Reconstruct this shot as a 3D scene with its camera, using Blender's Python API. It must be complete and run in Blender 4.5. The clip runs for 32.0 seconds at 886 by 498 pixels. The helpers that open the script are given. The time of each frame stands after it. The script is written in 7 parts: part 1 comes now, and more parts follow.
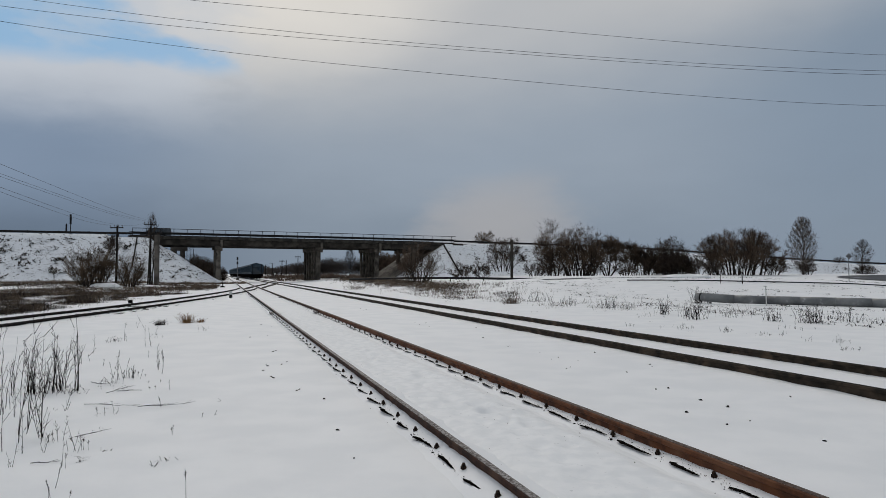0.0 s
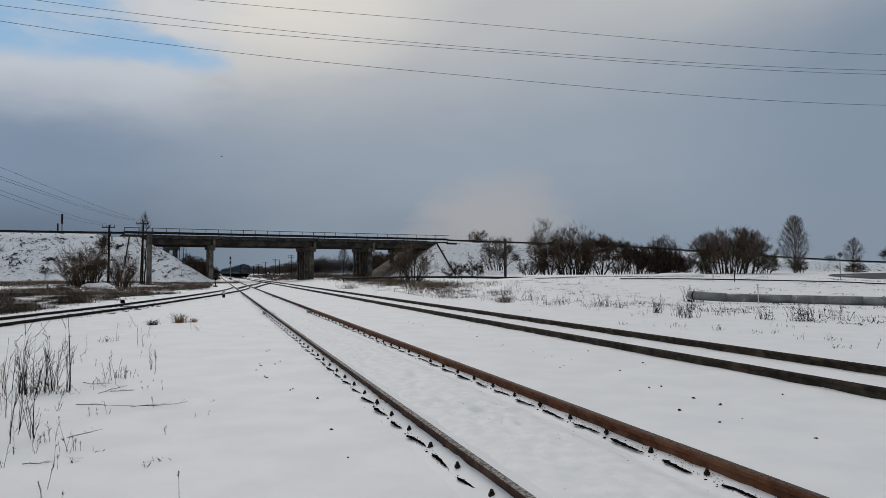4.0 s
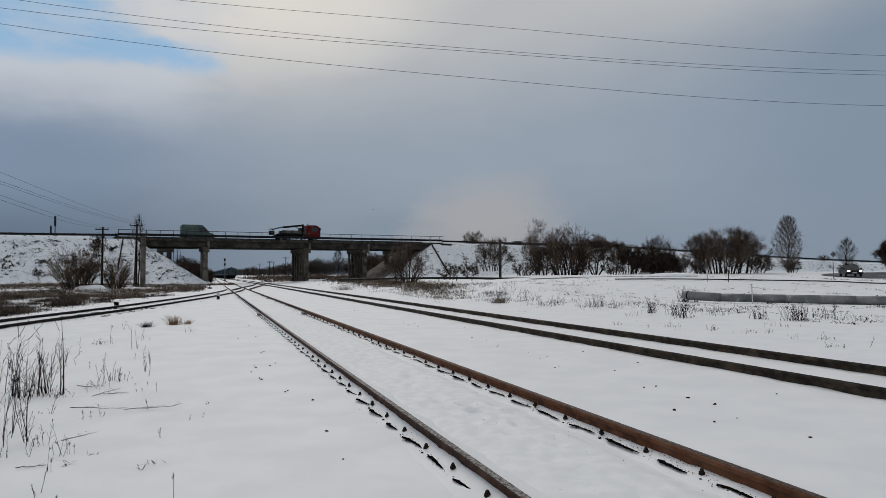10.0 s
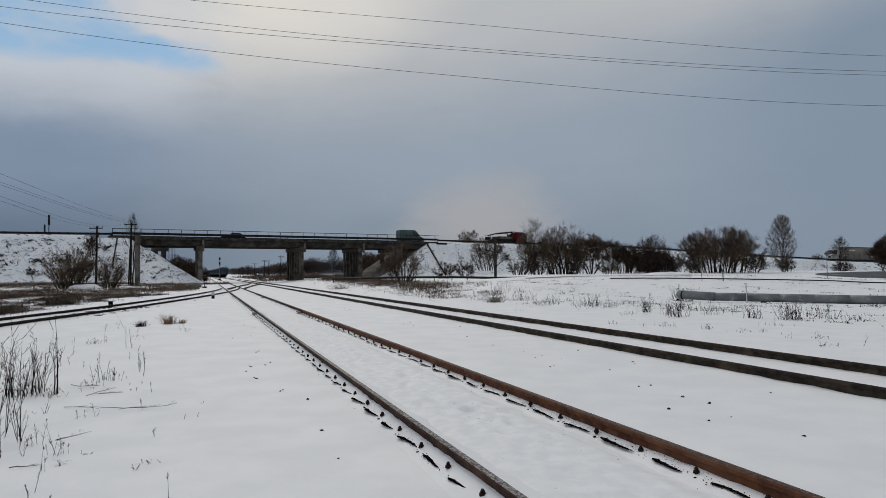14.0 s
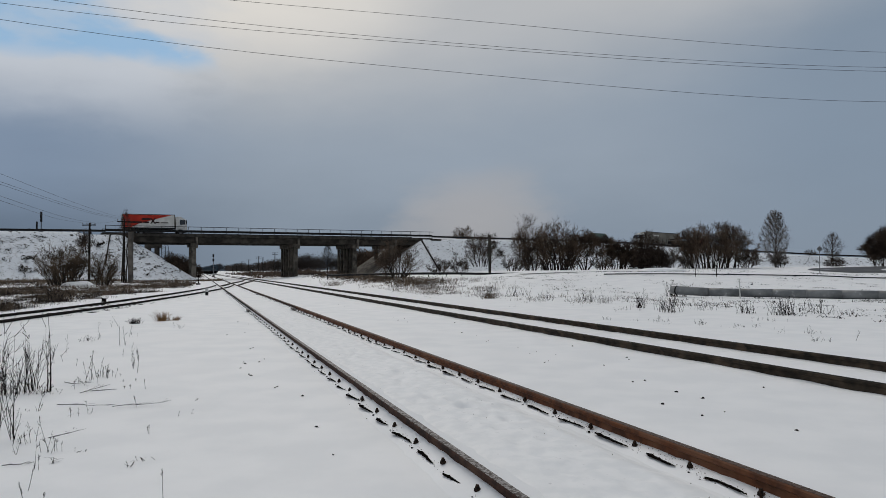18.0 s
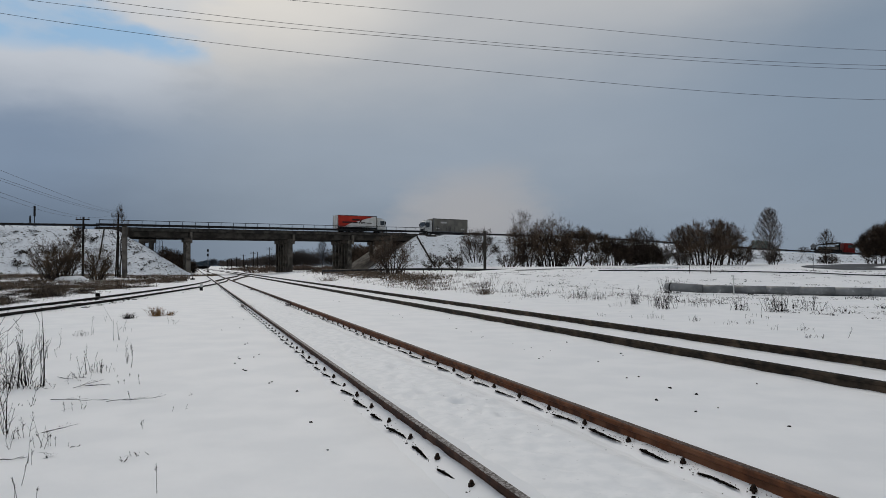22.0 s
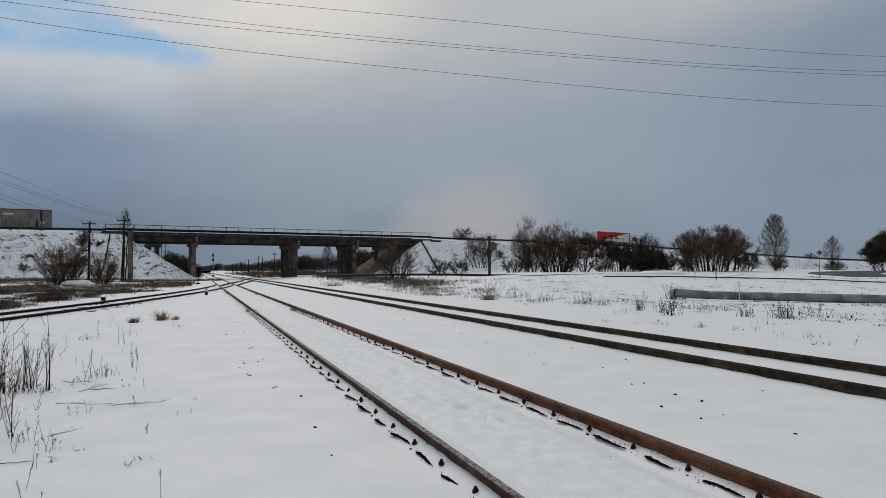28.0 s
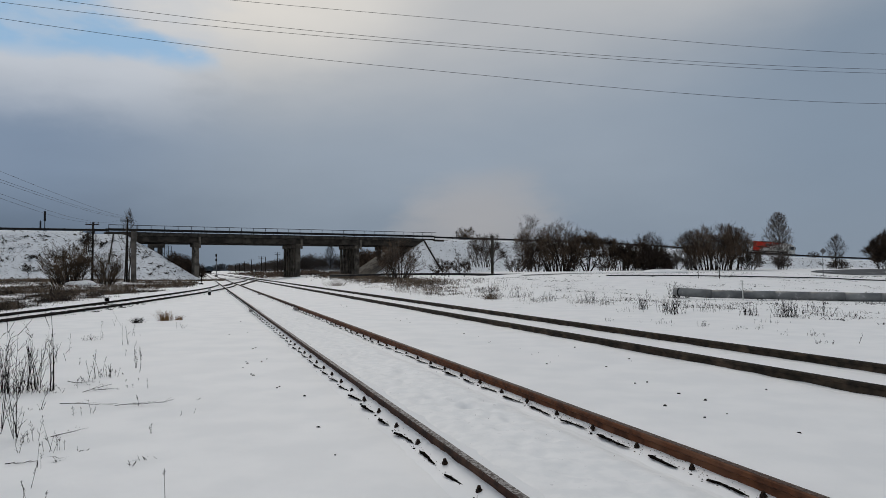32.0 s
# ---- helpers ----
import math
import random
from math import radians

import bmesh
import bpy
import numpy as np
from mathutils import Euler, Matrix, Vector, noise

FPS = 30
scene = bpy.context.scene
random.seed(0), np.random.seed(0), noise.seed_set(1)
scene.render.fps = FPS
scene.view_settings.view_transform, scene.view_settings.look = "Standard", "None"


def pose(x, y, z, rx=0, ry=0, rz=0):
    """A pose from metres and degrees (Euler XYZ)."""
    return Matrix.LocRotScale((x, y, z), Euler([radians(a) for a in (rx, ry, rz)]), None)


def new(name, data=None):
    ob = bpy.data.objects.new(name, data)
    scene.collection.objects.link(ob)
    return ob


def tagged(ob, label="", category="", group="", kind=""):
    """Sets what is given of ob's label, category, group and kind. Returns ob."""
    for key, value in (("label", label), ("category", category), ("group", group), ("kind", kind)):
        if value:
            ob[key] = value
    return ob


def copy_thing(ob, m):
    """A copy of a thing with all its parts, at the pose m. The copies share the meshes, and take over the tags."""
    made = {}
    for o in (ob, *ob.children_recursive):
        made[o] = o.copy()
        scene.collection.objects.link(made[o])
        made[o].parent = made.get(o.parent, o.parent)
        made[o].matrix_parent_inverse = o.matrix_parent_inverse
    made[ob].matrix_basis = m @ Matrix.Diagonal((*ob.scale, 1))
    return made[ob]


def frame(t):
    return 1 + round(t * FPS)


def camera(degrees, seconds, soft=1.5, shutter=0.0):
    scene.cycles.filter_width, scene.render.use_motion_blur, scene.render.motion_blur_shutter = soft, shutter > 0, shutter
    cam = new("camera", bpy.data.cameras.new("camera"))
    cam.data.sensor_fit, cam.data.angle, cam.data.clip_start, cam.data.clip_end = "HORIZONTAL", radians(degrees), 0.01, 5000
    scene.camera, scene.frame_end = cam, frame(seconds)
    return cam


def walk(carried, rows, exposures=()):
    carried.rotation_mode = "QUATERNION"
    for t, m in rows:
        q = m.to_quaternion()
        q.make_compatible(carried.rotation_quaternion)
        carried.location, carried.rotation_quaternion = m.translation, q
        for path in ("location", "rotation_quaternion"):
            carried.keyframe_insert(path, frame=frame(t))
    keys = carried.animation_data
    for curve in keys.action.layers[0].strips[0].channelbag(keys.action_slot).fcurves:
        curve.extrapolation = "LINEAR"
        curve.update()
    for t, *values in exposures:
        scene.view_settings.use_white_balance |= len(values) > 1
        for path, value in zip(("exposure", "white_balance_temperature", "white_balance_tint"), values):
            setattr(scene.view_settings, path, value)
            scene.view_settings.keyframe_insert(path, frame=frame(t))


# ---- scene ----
EYE = 1.45                      # height of the lens over the snow
cam = camera(66.32, 32.0, soft=0.5)


def aim(yaw, pitch, roll):
    return pose(0, 0, EYE, 90 + pitch, 0, yaw) @ pose(0, 0, 0, 0, 0, roll)


walk(cam, [(0, aim(1.371, 2.088, -0.039)), (0.5, aim(1.305, 2.050, -0.096)), (1, aim(1.359, 2.013, -0.019)), (1.5, aim(1.265, 1.965, -0.080)), (2, aim(1.232,
    2.028, -0.274)), (2.5, aim(1.142, 2.055, -0.315)), (3, aim(1.028, 2.046, -0.073)), (3.5, aim(0.875, 2.005, -0.108)), (5.5, aim(0.784, 2.037, -0.199)),
    (6, aim(0.899, 2.008, -0.209)), (6.5, aim(0.882, 2.002, -0.281)), (7, aim(0.820, 1.952, -0.388)), (7.5, aim(0.739, 1.948, -0.365)), (8, aim(0.677,
    1.977, -0.458)), (8.5, aim(0.579, 1.977, -0.527)), (9, aim(0.411, 2.010, -0.681)), (9.5, aim(0.358, 1.996, -0.628)), (10, aim(0.384, 2.091, -0.369)),
    (10.5, aim(0.323, 2.140, -0.291)), (11, aim(0.260, 2.109, -0.283)), (11.5, aim(0.252, 2.039, -0.389)), (12, aim(0.228, 2.025, -0.414)), (12.5,
    aim(0.165, 1.999, -0.435)), (13, aim(0.000, 1.908, -0.286)), (13.5, aim(-0.018, 1.964, -0.255)), (14, aim(-0.008, 2.019, -0.353)), (14.5, aim(-0.019,
    1.976, -0.414)), (16.5, aim(-0.282, 2.012, -0.188)), (17, aim(-0.402, 1.866, -0.351)), (17.5, aim(-0.445, 1.810, -0.405)), (18, aim(-0.484, 1.694,
    -0.490)), (18.5, aim(-0.580, 1.572, -0.503)), (19, aim(-0.606, 1.632, -0.501)), (19.5, aim(-0.652, 1.635, -0.437)), (20, aim(-0.751, 1.463, -0.458)),
    (20.5, aim(-0.745, 1.419, -0.391)), (21, aim(-0.774, 1.436, -0.429)), (21.5, aim(-0.811, 1.426, -0.410)), (22, aim(-0.897, 1.341, -0.294)), (22.5,
    aim(-0.894, 1.302, -0.251)), (23, aim(-0.886, 1.310, -0.271)), (23.5, aim(-0.838, 1.305, -0.379)), (24, aim(-0.804, 1.447, -0.246)), (24.5,
    aim(-0.715, 1.482, -0.309)), (25, aim(-0.653, 1.482, -0.321)), (25.5, aim(-0.609, 1.520, -0.250)), (27.5, aim(-0.512, 1.654, -0.149)), (28,
    aim(-0.499, 1.794, -0.105)), (28.5, aim(-0.434, 1.894, -0.115)), (29, aim(-0.421, 1.985, -0.068)), (29.5, aim(-0.317, 1.948, 0.033)), (30, aim(-0.293,
    1.916, -0.106)), (30.5, aim(-0.287, 1.815, -0.243)), (31, aim(-0.254, 1.866, -0.284)), (31.5, aim(-0.210, 1.856, -0.206)), (32, aim(-0.267, 1.754,
    -0.267))])

# ---- light ----


def nodes_of(owner):
    owner.use_nodes = True
    nt = owner.node_tree
    nt.nodes.clear()
    return nt


def math_node(nt, op, a, b=None, clamp=False):
    n = nt.nodes.new("ShaderNodeMath")
    n.operation, n.use_clamp = op, clamp
    for i, v in enumerate((a, b)):
        if v is None:
            continue
        if isinstance(v, (int, float)):
            n.inputs[i].default_value = v
        else:
            nt.links.new(v, n.inputs[i])
    return n.outputs[0]


def smooth(nt, v, lo, hi, out_lo=0.0, out_hi=1.0):
    n = nt.nodes.new("ShaderNodeMapRange")
    n.interpolation_type = "SMOOTHSTEP"
    nt.links.new(v, n.inputs["Value"])
    for k, x in (("From Min", lo), ("From Max", hi), ("To Min", out_lo), ("To Max", out_hi)):
        n.inputs[k].default_value = x
    return n.outputs["Result"]


def mix_col(nt, fac, a, b, blend="MIX"):
    n = nt.nodes.new("ShaderNodeMix")
    n.data_type, n.blend_type = "RGBA", blend
    for sock, v in ((n.inputs[0], fac), (n.inputs[6], a), (n.inputs[7], b)):
        if isinstance(v, (int, float)):
            sock.default_value = v
        elif isinstance(v, tuple):
            sock.default_value = (*v, 1.0)
        else:
            nt.links.new(v, sock)
    return n.outputs[2]


SUN_AZ, SUN_EL = -14.0, 38.0     # degrees right of straight ahead, over the horizon


def make_sky():
    world = bpy.data.worlds.new("winter_sky")
    scene.world = world
    nt = nodes_of(world)
    tc = nt.nodes.new("ShaderNodeTexCoord")
    sep = nt.nodes.new("ShaderNodeSeparateXYZ")
    nt.links.new(tc.outputs["Generated"], sep.inputs[0])
    x, y, z = sep.outputs
    fwd = math_node(nt, "MAXIMUM", y, 0.15)
    u = math_node(nt, "DIVIDE", x, fwd)
    e = math_node(nt, "DIVIDE", z, fwd)
    noise_tex = nt.nodes.new("ShaderNodeTexNoise")
    mp = nt.nodes.new("ShaderNodeMapping")
    mp.inputs["Scale"].default_value = (1.6, 1.6, 4.0)
    nt.links.new(tc.outputs["Generated"], mp.inputs[0])
    nt.links.new(mp.outputs[0], noise_tex.inputs["Vector"])
    for k, v in (("Scale", 2.2), ("Detail", 6.0), ("Roughness", 0.5)):
        noise_tex.inputs[k].default_value = v
    nz = math_node(nt, "SUBTRACT", noise_tex.outputs["Fac"], 0.5)
    fine = nt.nodes.new("ShaderNodeTexNoise")
    nt.links.new(mp.outputs[0], fine.inputs["Vector"])
    for k, v in (("Scale", 7.0), ("Detail", 7.0), ("Roughness", 0.55)):
        fine.inputs[k].default_value = v
    fz = math_node(nt, "SUBTRACT", fine.outputs["Fac"], 0.5)
    # wobbling height over the horizon
    ew = math_node(nt, "ADD", e, math_node(nt, "MULTIPLY", nz, 0.10))
    low = mix_col(nt, smooth(nt, u, -0.60, -0.15), (0.125, 0.168, 0.228), (0.24, 0.295, 0.365))
    mid = mix_col(nt, smooth(nt, u, -0.6, -0.2), (0.228, 0.298, 0.405), (0.312, 0.370, 0.445))
    mid = mix_col(nt, smooth(nt, u, 0.20, 0.60), mid, (0.24, 0.305, 0.39))
    high = (0.505, 0.52, 0.54)
    col = mix_col(nt, smooth(nt, ew, 0.02, 0.18), low, mid)
    # the lit veil overhead, strongest before the hidden sun
    du = math_node(nt, "ADD", u, 0.18)
    near_sun = math_node(nt, "POWER", math_node(nt, "ABSOLUTE", du), 2.0)
    lift = math_node(nt, "SUBTRACT", ew, math_node(nt, "MULTIPLY", near_sun, 0.27))
    col = mix_col(nt, smooth(nt, lift, 0.16, 0.37), col, high)
    glow = math_node(nt, "ADD", math_node(nt, "POWER", math_node(nt, "MULTIPLY", math_node(nt, "ADD", u, 0.30), 2.6), 2.0),
                     math_node(nt, "POWER", math_node(nt, "MULTIPLY", math_node(nt, "SUBTRACT", ew, 0.46), 5.2), 2.0))
    col = mix_col(nt, smooth(nt, glow, 0.0, 1.0, 0.85, 0.0), col, (0.80, 0.765, 0.71))
    # pale break at the horizon
    brk = math_node(nt, "ADD", math_node(nt, "POWER", math_node(nt, "MULTIPLY", math_node(nt, "ADD", math_node(nt, "SUBTRACT", u, 0.06), math_node(nt, "MULTIPLY", fz, 0.13)), 8.5), 2.0),
                    math_node(nt, "POWER", math_node(nt, "MULTIPLY", math_node(nt, "SUBTRACT", ew, 0.06), 11.0), 2.0))
    col = mix_col(nt, smooth(nt, brk, -0.3, 1.7, 0.5, 0.0), col, (0.53, 0.485, 0.455))
    # cloud bank with a white rim, and the wedge of blue over it
    rise = math_node(nt, "ADD", math_node(nt, "ADD", e, math_node(nt, "MULTIPLY", u, 0.105)), math_node(nt, "MULTIPLY", fz, 0.05))
    left = smooth(nt, math_node(nt, "ADD", u, math_node(nt, "MULTIPLY", fz, 0.25)), -0.48, -0.27, 1.0, 0.0)
    bank = math_node(nt, "MULTIPLY", smooth(nt, rise, 0.13, 0.262), left)
    col = mix_col(nt, math_node(nt, "MULTIPLY", bank, 0.85), col, (0.57, 0.61, 0.67))
    sky = nt.nodes.new("ShaderNodeTexSky")
    sky.sky_type, sky.sun_disc = "NISHITA", False
    sky.sun_elevation, sky.sun_rotation = radians(SUN_EL), radians(SUN_AZ)
    blue = mix_col(nt, 0.8, mix_col(nt, 1.0, sky.outputs[0], (0.05, 0.05, 0.05), "MULTIPLY"), (0.30, 0.52, 0.77))
    edge = math_node(nt, "MULTIPLY", math_node(nt, "MAXIMUM", math_node(nt, "SUBTRACT", e, 0.315), 0.0), 1.9)
    inside = math_node(nt, "ADD", math_node(nt, "ADD", u, edge), math_node(nt, "MULTIPLY", fz, 0.14))
    gap = math_node(nt, "MULTIPLY", smooth(nt, rise, 0.250, 0.282), smooth(nt, inside, -0.375, -0.315, 1.0, 0.0))
    gap = math_node(nt, "MULTIPLY", gap, math_node(nt, "MULTIPLY", smooth(nt, e, 0.42, 0.50, 1.0, 0.0), smooth(nt, u, -0.95, -0.75)))
    wisp = smooth(nt, fine.outputs["Fac"], 0.45, 0.70, 1.0, 0.6)
    col = mix_col(nt, math_node(nt, "MULTIPLY", gap, wisp), col, blue)
    # soft mottling
    mott = math_node(nt, "ADD", 1.0, math_node(nt, "ADD", math_node(nt, "MULTIPLY", nz, 0.10), math_node(nt, "MULTIPLY", fz, 0.035)))
    comb = nt.nodes.new("ShaderNodeCombineColor")
    for i in range(3):
        nt.links.new(mott, comb.inputs[i])
    col = mix_col(nt, 1.0, col, comb.outputs[0], "MULTIPLY")
    bg = nt.nodes.new("ShaderNodeBackground")
    nt.links.new(col, bg.inputs[0])
    bg.inputs[1].default_value = 1.0
    out = nt.nodes.new("ShaderNodeOutputWorld")
    nt.links.new(bg.outputs[0], out.inputs[0])


make_sky()
lamp = bpy.data.lights.new("sun", "SUN")
lamp.energy, lamp.angle, lamp.color = 0.72, radians(25), (1.0, 0.92, 0.82)
sun = new("sun", lamp)
sun.rotation_euler = Euler((radians(90 - SUN_EL) * -1, 0, radians(-SUN_AZ)))
scene.view_settings.exposure = -0.11

# ---- materials ----


def material(name, base, dark=None, rough=0.8, metal=0.0, scale=4.0, detail=5.0, lo=0.35, hi=0.65, bump=0.0, bump_scale=30.0,
             second=None, second_scale=0.6, second_lo=0.5, second_hi=0.7, vary=0.0, spec=0.12):
    """Two-scale mottled surface with fine relief; object space, metres."""
    m = bpy.data.materials.new(name)
    nt = nodes_of(m)
    out = nt.nodes.new("ShaderNodeOutputMaterial")
    b = nt.nodes.new("ShaderNodeBsdfPrincipled")
    nt.links.new(b.outputs[0], out.inputs[0])
    b.inputs["Roughness"].default_value, b.inputs["Metallic"].default_value = rough, metal
    b.inputs["Specular IOR Level"].default_value = spec
    tc = nt.nodes.new("ShaderNodeTexCoord")

    def tex(s, d=5.0):
        n = nt.nodes.new("ShaderNodeTexNoise")
        nt.links.new(tc.outputs["Object"], n.inputs["Vector"])
        n.inputs["Scale"].default_value, n.inputs["Detail"].default_value = s, d
        return n.outputs["Fac"]
    dark = dark or tuple(c * 0.7 for c in base)
    col = mix_col(nt, smooth(nt, tex(scale, detail), lo, hi), dark, base)
    if second:
        col = mix_col(nt, smooth(nt, tex(second_scale), second_lo, second_hi), col, second)
    if vary:
        info = nt.nodes.new("ShaderNodeObjectInfo")
        k = math_node(nt, "ADD", 1 - vary / 2, math_node(nt, "MULTIPLY", info.outputs["Random"], vary))
        comb = nt.nodes.new("ShaderNodeCombineColor")
        for i in range(3):
            nt.links.new(k, comb.inputs[i])
        col = mix_col(nt, 1.0, col, comb.outputs[0], "MULTIPLY")
    nt.links.new(col, b.inputs["Base Color"])
    if bump:
        bp = nt.nodes.new("ShaderNodeBump")
        bp.inputs["Strength"].default_value, bp.inputs["Distance"].default_value = 1.0, bump
        nt.links.new(tex(bump_scale, 6.0), bp.inputs["Height"])
        nt.links.new(bp.outputs[0], b.inputs["Normal"])
    return m


SNOW = material("snow", (0.875, 0.872, 0.866), (0.815, 0.818, 0.818), rough=0.65, scale=1.3, bump=0.003, bump_scale=16.0, spec=0.25,
                second=(0.86, 0.855, 0.85), second_scale=0.25)
SNOW_TROD = material("trodden_snow", (0.875, 0.872, 0.866), (0.80, 0.805, 0.805), rough=0.65, scale=7.0, bump=0.004, bump_scale=13.0, spec=0.25,
                     second=(0.70, 0.70, 0.70), second_scale=14.0, second_lo=0.66, second_hi=0.74)
SNOW_ROUGH = material("slope_snow", (0.78, 0.8, 0.82), (0.58, 0.58, 0.58), rough=0.7, scale=2.2, lo=0.25, hi=0.5, bump=0.03, bump_scale=6.0,
                      second=(0.06, 0.05, 0.04), second_scale=2.2, second_lo=0.61, second_hi=0.665)
RUST = material("rusty_steel", (0.135, 0.049, 0.02), (0.062, 0.024, 0.012), spec=0.2, rough=0.75, metal=0.1, scale=9, bump=0.001, bump_scale=80,
                second=(0.15, 0.066, 0.034), second_scale=3.0)
RUST_DARK = material("dull_rusty_steel", (0.060, 0.030, 0.021), (0.026, 0.016, 0.013), rough=0.8, metal=0.1, scale=11, bump=0.001, bump_scale=80,
                     second=(0.09, 0.05, 0.034), second_scale=3.0)
RAIL_BLACK = material("blackened_rail_steel", (0.020, 0.015, 0.012), (0.009, 0.008, 0.007), rough=0.85, scale=7, spec=0.15)
WORN_HEAD = material("worn_brown_rail_head", (0.115, 0.075, 0.058), (0.050, 0.030, 0.022), rough=0.6, metal=0.2, scale=40, lo=0.40, hi=0.62,
                     second=(0.20, 0.17, 0.15), second_scale=55, second_lo=0.60, second_hi=0.68)
RAIL_DARK = material("weathered_rail_steel", (0.046, 0.035, 0.025), (0.018, 0.0145, 0.011), spec=0.15, rough=0.75, metal=0.15, scale=7, bump=0.001, bump_scale=80,
                     second=(0.085, 0.06, 0.042), second_scale=2.6)
FROST = material("frosted_rail_head", (0.33, 0.315, 0.305), (0.070, 0.055, 0.048), rough=0.6, metal=0.1, scale=55, lo=0.42, hi=0.60,
                 second=(0.09, 0.07, 0.06), second_scale=2.4, second_lo=0.58, second_hi=0.68)
IRON = material("black_iron", (0.007, 0.006, 0.005), (0.004, 0.003, 0.003), rough=0.9, scale=20, spec=0.0)
IRON_RUST = material("rusty_bolt_iron", (0.040, 0.024, 0.016), (0.009, 0.007, 0.006), rough=0.85, scale=45, lo=0.4, hi=0.6)
TIMBER = material("creosoted_timber", (0.0224, 0.0182, 0.0154), (0.0105, 0.0084, 0.007), rough=0.9, scale=6, bump=0.004, bump_scale=40)
# Base toned down for the deck's underside shadow; the patches are stains.
FASCIA = material("stained_shade_girder_concrete", (0.062, 0.055, 0.046), (0.020, 0.0175, 0.015), rough=0.9, scale=0.9, lo=0.3, hi=0.7, bump=0.006, bump_scale=18,
                  second=(0.028, 0.025, 0.022), second_scale=0.35, second_lo=0.50, second_hi=0.68, vary=0.2)
# Base darkened for shade under the deck; the blotches are weathering.
CONCRETE = material("weathered_shade_concrete", (0.0624, 0.0569, 0.0491), (0.0218, 0.0195, 0.0172), rough=0.9, scale=1.4, lo=0.3, hi=0.7, bump=0.006, bump_scale=18,
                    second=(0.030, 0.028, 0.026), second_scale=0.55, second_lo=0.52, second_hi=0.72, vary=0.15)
COLUMN = material("streaked_column_concrete", (0.145, 0.128, 0.107), (0.050, 0.044, 0.037), rough=0.9, scale=1.1, lo=0.3, hi=0.7, bump=0.006, bump_scale=18,
                  second=(0.035, 0.031, 0.027), second_scale=0.9, second_lo=0.56, second_hi=0.70, vary=0.5)
PALE_CONCRETE = material("pale_concrete", (0.145, 0.13, 0.113), (0.06, 0.054, 0.048), rough=0.9, scale=1.2, bump=0.004, bump_scale=20)
STEEL_PAINT = material("dark_grey_steel", (0.02, 0.021, 0.023), (0.012, 0.0125, 0.0135), spec=0.15, rough=0.6, metal=0.3, scale=5)
ZINC = material("galvanised_steel", (0.20, 0.205, 0.215), (0.12, 0.123, 0.13), rough=0.5, metal=0.6, scale=4)
GUARD = material("old_guard_rail_steel", (0.026, 0.026, 0.027), (0.014, 0.014, 0.014), rough=0.6, metal=0.4, scale=3)
PIPE_CLAD = material("grey_pipe_cladding", (0.215, 0.22, 0.218), (0.105, 0.11, 0.112), rough=0.55, metal=0.25, scale=1.6, lo=0.3, hi=0.7,
                     second=(0.40, 0.40, 0.40), second_scale=3.2, second_lo=0.60, second_hi=0.74, bump=0.01, bump_scale=7, vary=0.10, spec=0.3)
PIPE_EDGE = material("dark_pipe_band", (0.018, 0.017, 0.016), (0.010, 0.009, 0.009), rough=0.8, scale=6)
SLAB = material("paved_slope_concrete", (0.24, 0.215, 0.18), (0.11, 0.098, 0.084), rough=0.9, scale=1.2, bump=0.004, bump_scale=20, vary=0.25)
MUD = material("brown_dirt_crumbs", (0.075, 0.05, 0.035), (0.025, 0.018, 0.014), rough=0.95, scale=9)
ASPHALT = material("wet_asphalt", (0.060, 0.060, 0.064), (0.04, 0.04, 0.042), rough=0.55, scale=1.0, second=(0.42, 0.43, 0.45), second_scale=0.35,
                   second_lo=0.58, second_hi=0.72)
TWIG = material("bare_twigs", (0.082, 0.058, 0.043), (0.030, 0.022, 0.017), rough=0.95, scale=0.8)
TWIG_PALE = material("pale_bare_twigs", (0.15, 0.108, 0.073), (0.06, 0.044, 0.031), rough=0.95, scale=0.8)
TWIG_BROWN = material("russet_bare_twigs", (0.125, 0.088, 0.063), (0.050, 0.036, 0.027), rough=0.95, scale=0.6)
TWIG_DENSE = material("dense_brown_twigs", (0.058, 0.043, 0.034), (0.028, 0.021, 0.017), rough=0.95, scale=0.8)
TWIG_SNOWY = material("frosted_twigs", (0.21, 0.18, 0.16), (0.07, 0.056, 0.048), rough=0.95, scale=0.9)
BARK = material("grey_brown_bark", (0.034, 0.027, 0.022), (0.014, 0.011, 0.009), rough=0.95, scale=6)
BIRCH = material("birch_bark", (0.22, 0.20, 0.19), (0.07, 0.06, 0.055), rough=0.9, scale=4)
STRAW = material("dry_straw_grass", (0.32, 0.19, 0.09), (0.14, 0.08, 0.04), rough=0.95, scale=3)
WEED = material("dead_weed_stems", (0.0132, 0.0096, 0.0084), (0.006, 0.0048, 0.0042), rough=0.95, scale=5)
BROWN_GRASS = material("brown_dead_grass", (0.20, 0.15, 0.108), (0.065, 0.049, 0.038), rough=0.95, scale=0.5)
SCRUB = material("dull_russet_scrub", (0.105, 0.072, 0.052), (0.045, 0.033, 0.026), rough=0.95, scale=0.1)
PEBBLE = material("dark_stone", (0.030, 0.027, 0.025), (0.014, 0.013, 0.012), rough=0.9, scale=14)
SOIL = material("dark_soil", (0.05, 0.038, 0.03), (0.025, 0.02, 0.017), rough=0.95, scale=4, bump=0.01, bump_scale=10)
FAR_WOOD = material("far_leafless_wood", (0.082, 0.066, 0.058), (0.055, 0.045, 0.041), rough=1.0, scale=0.08)
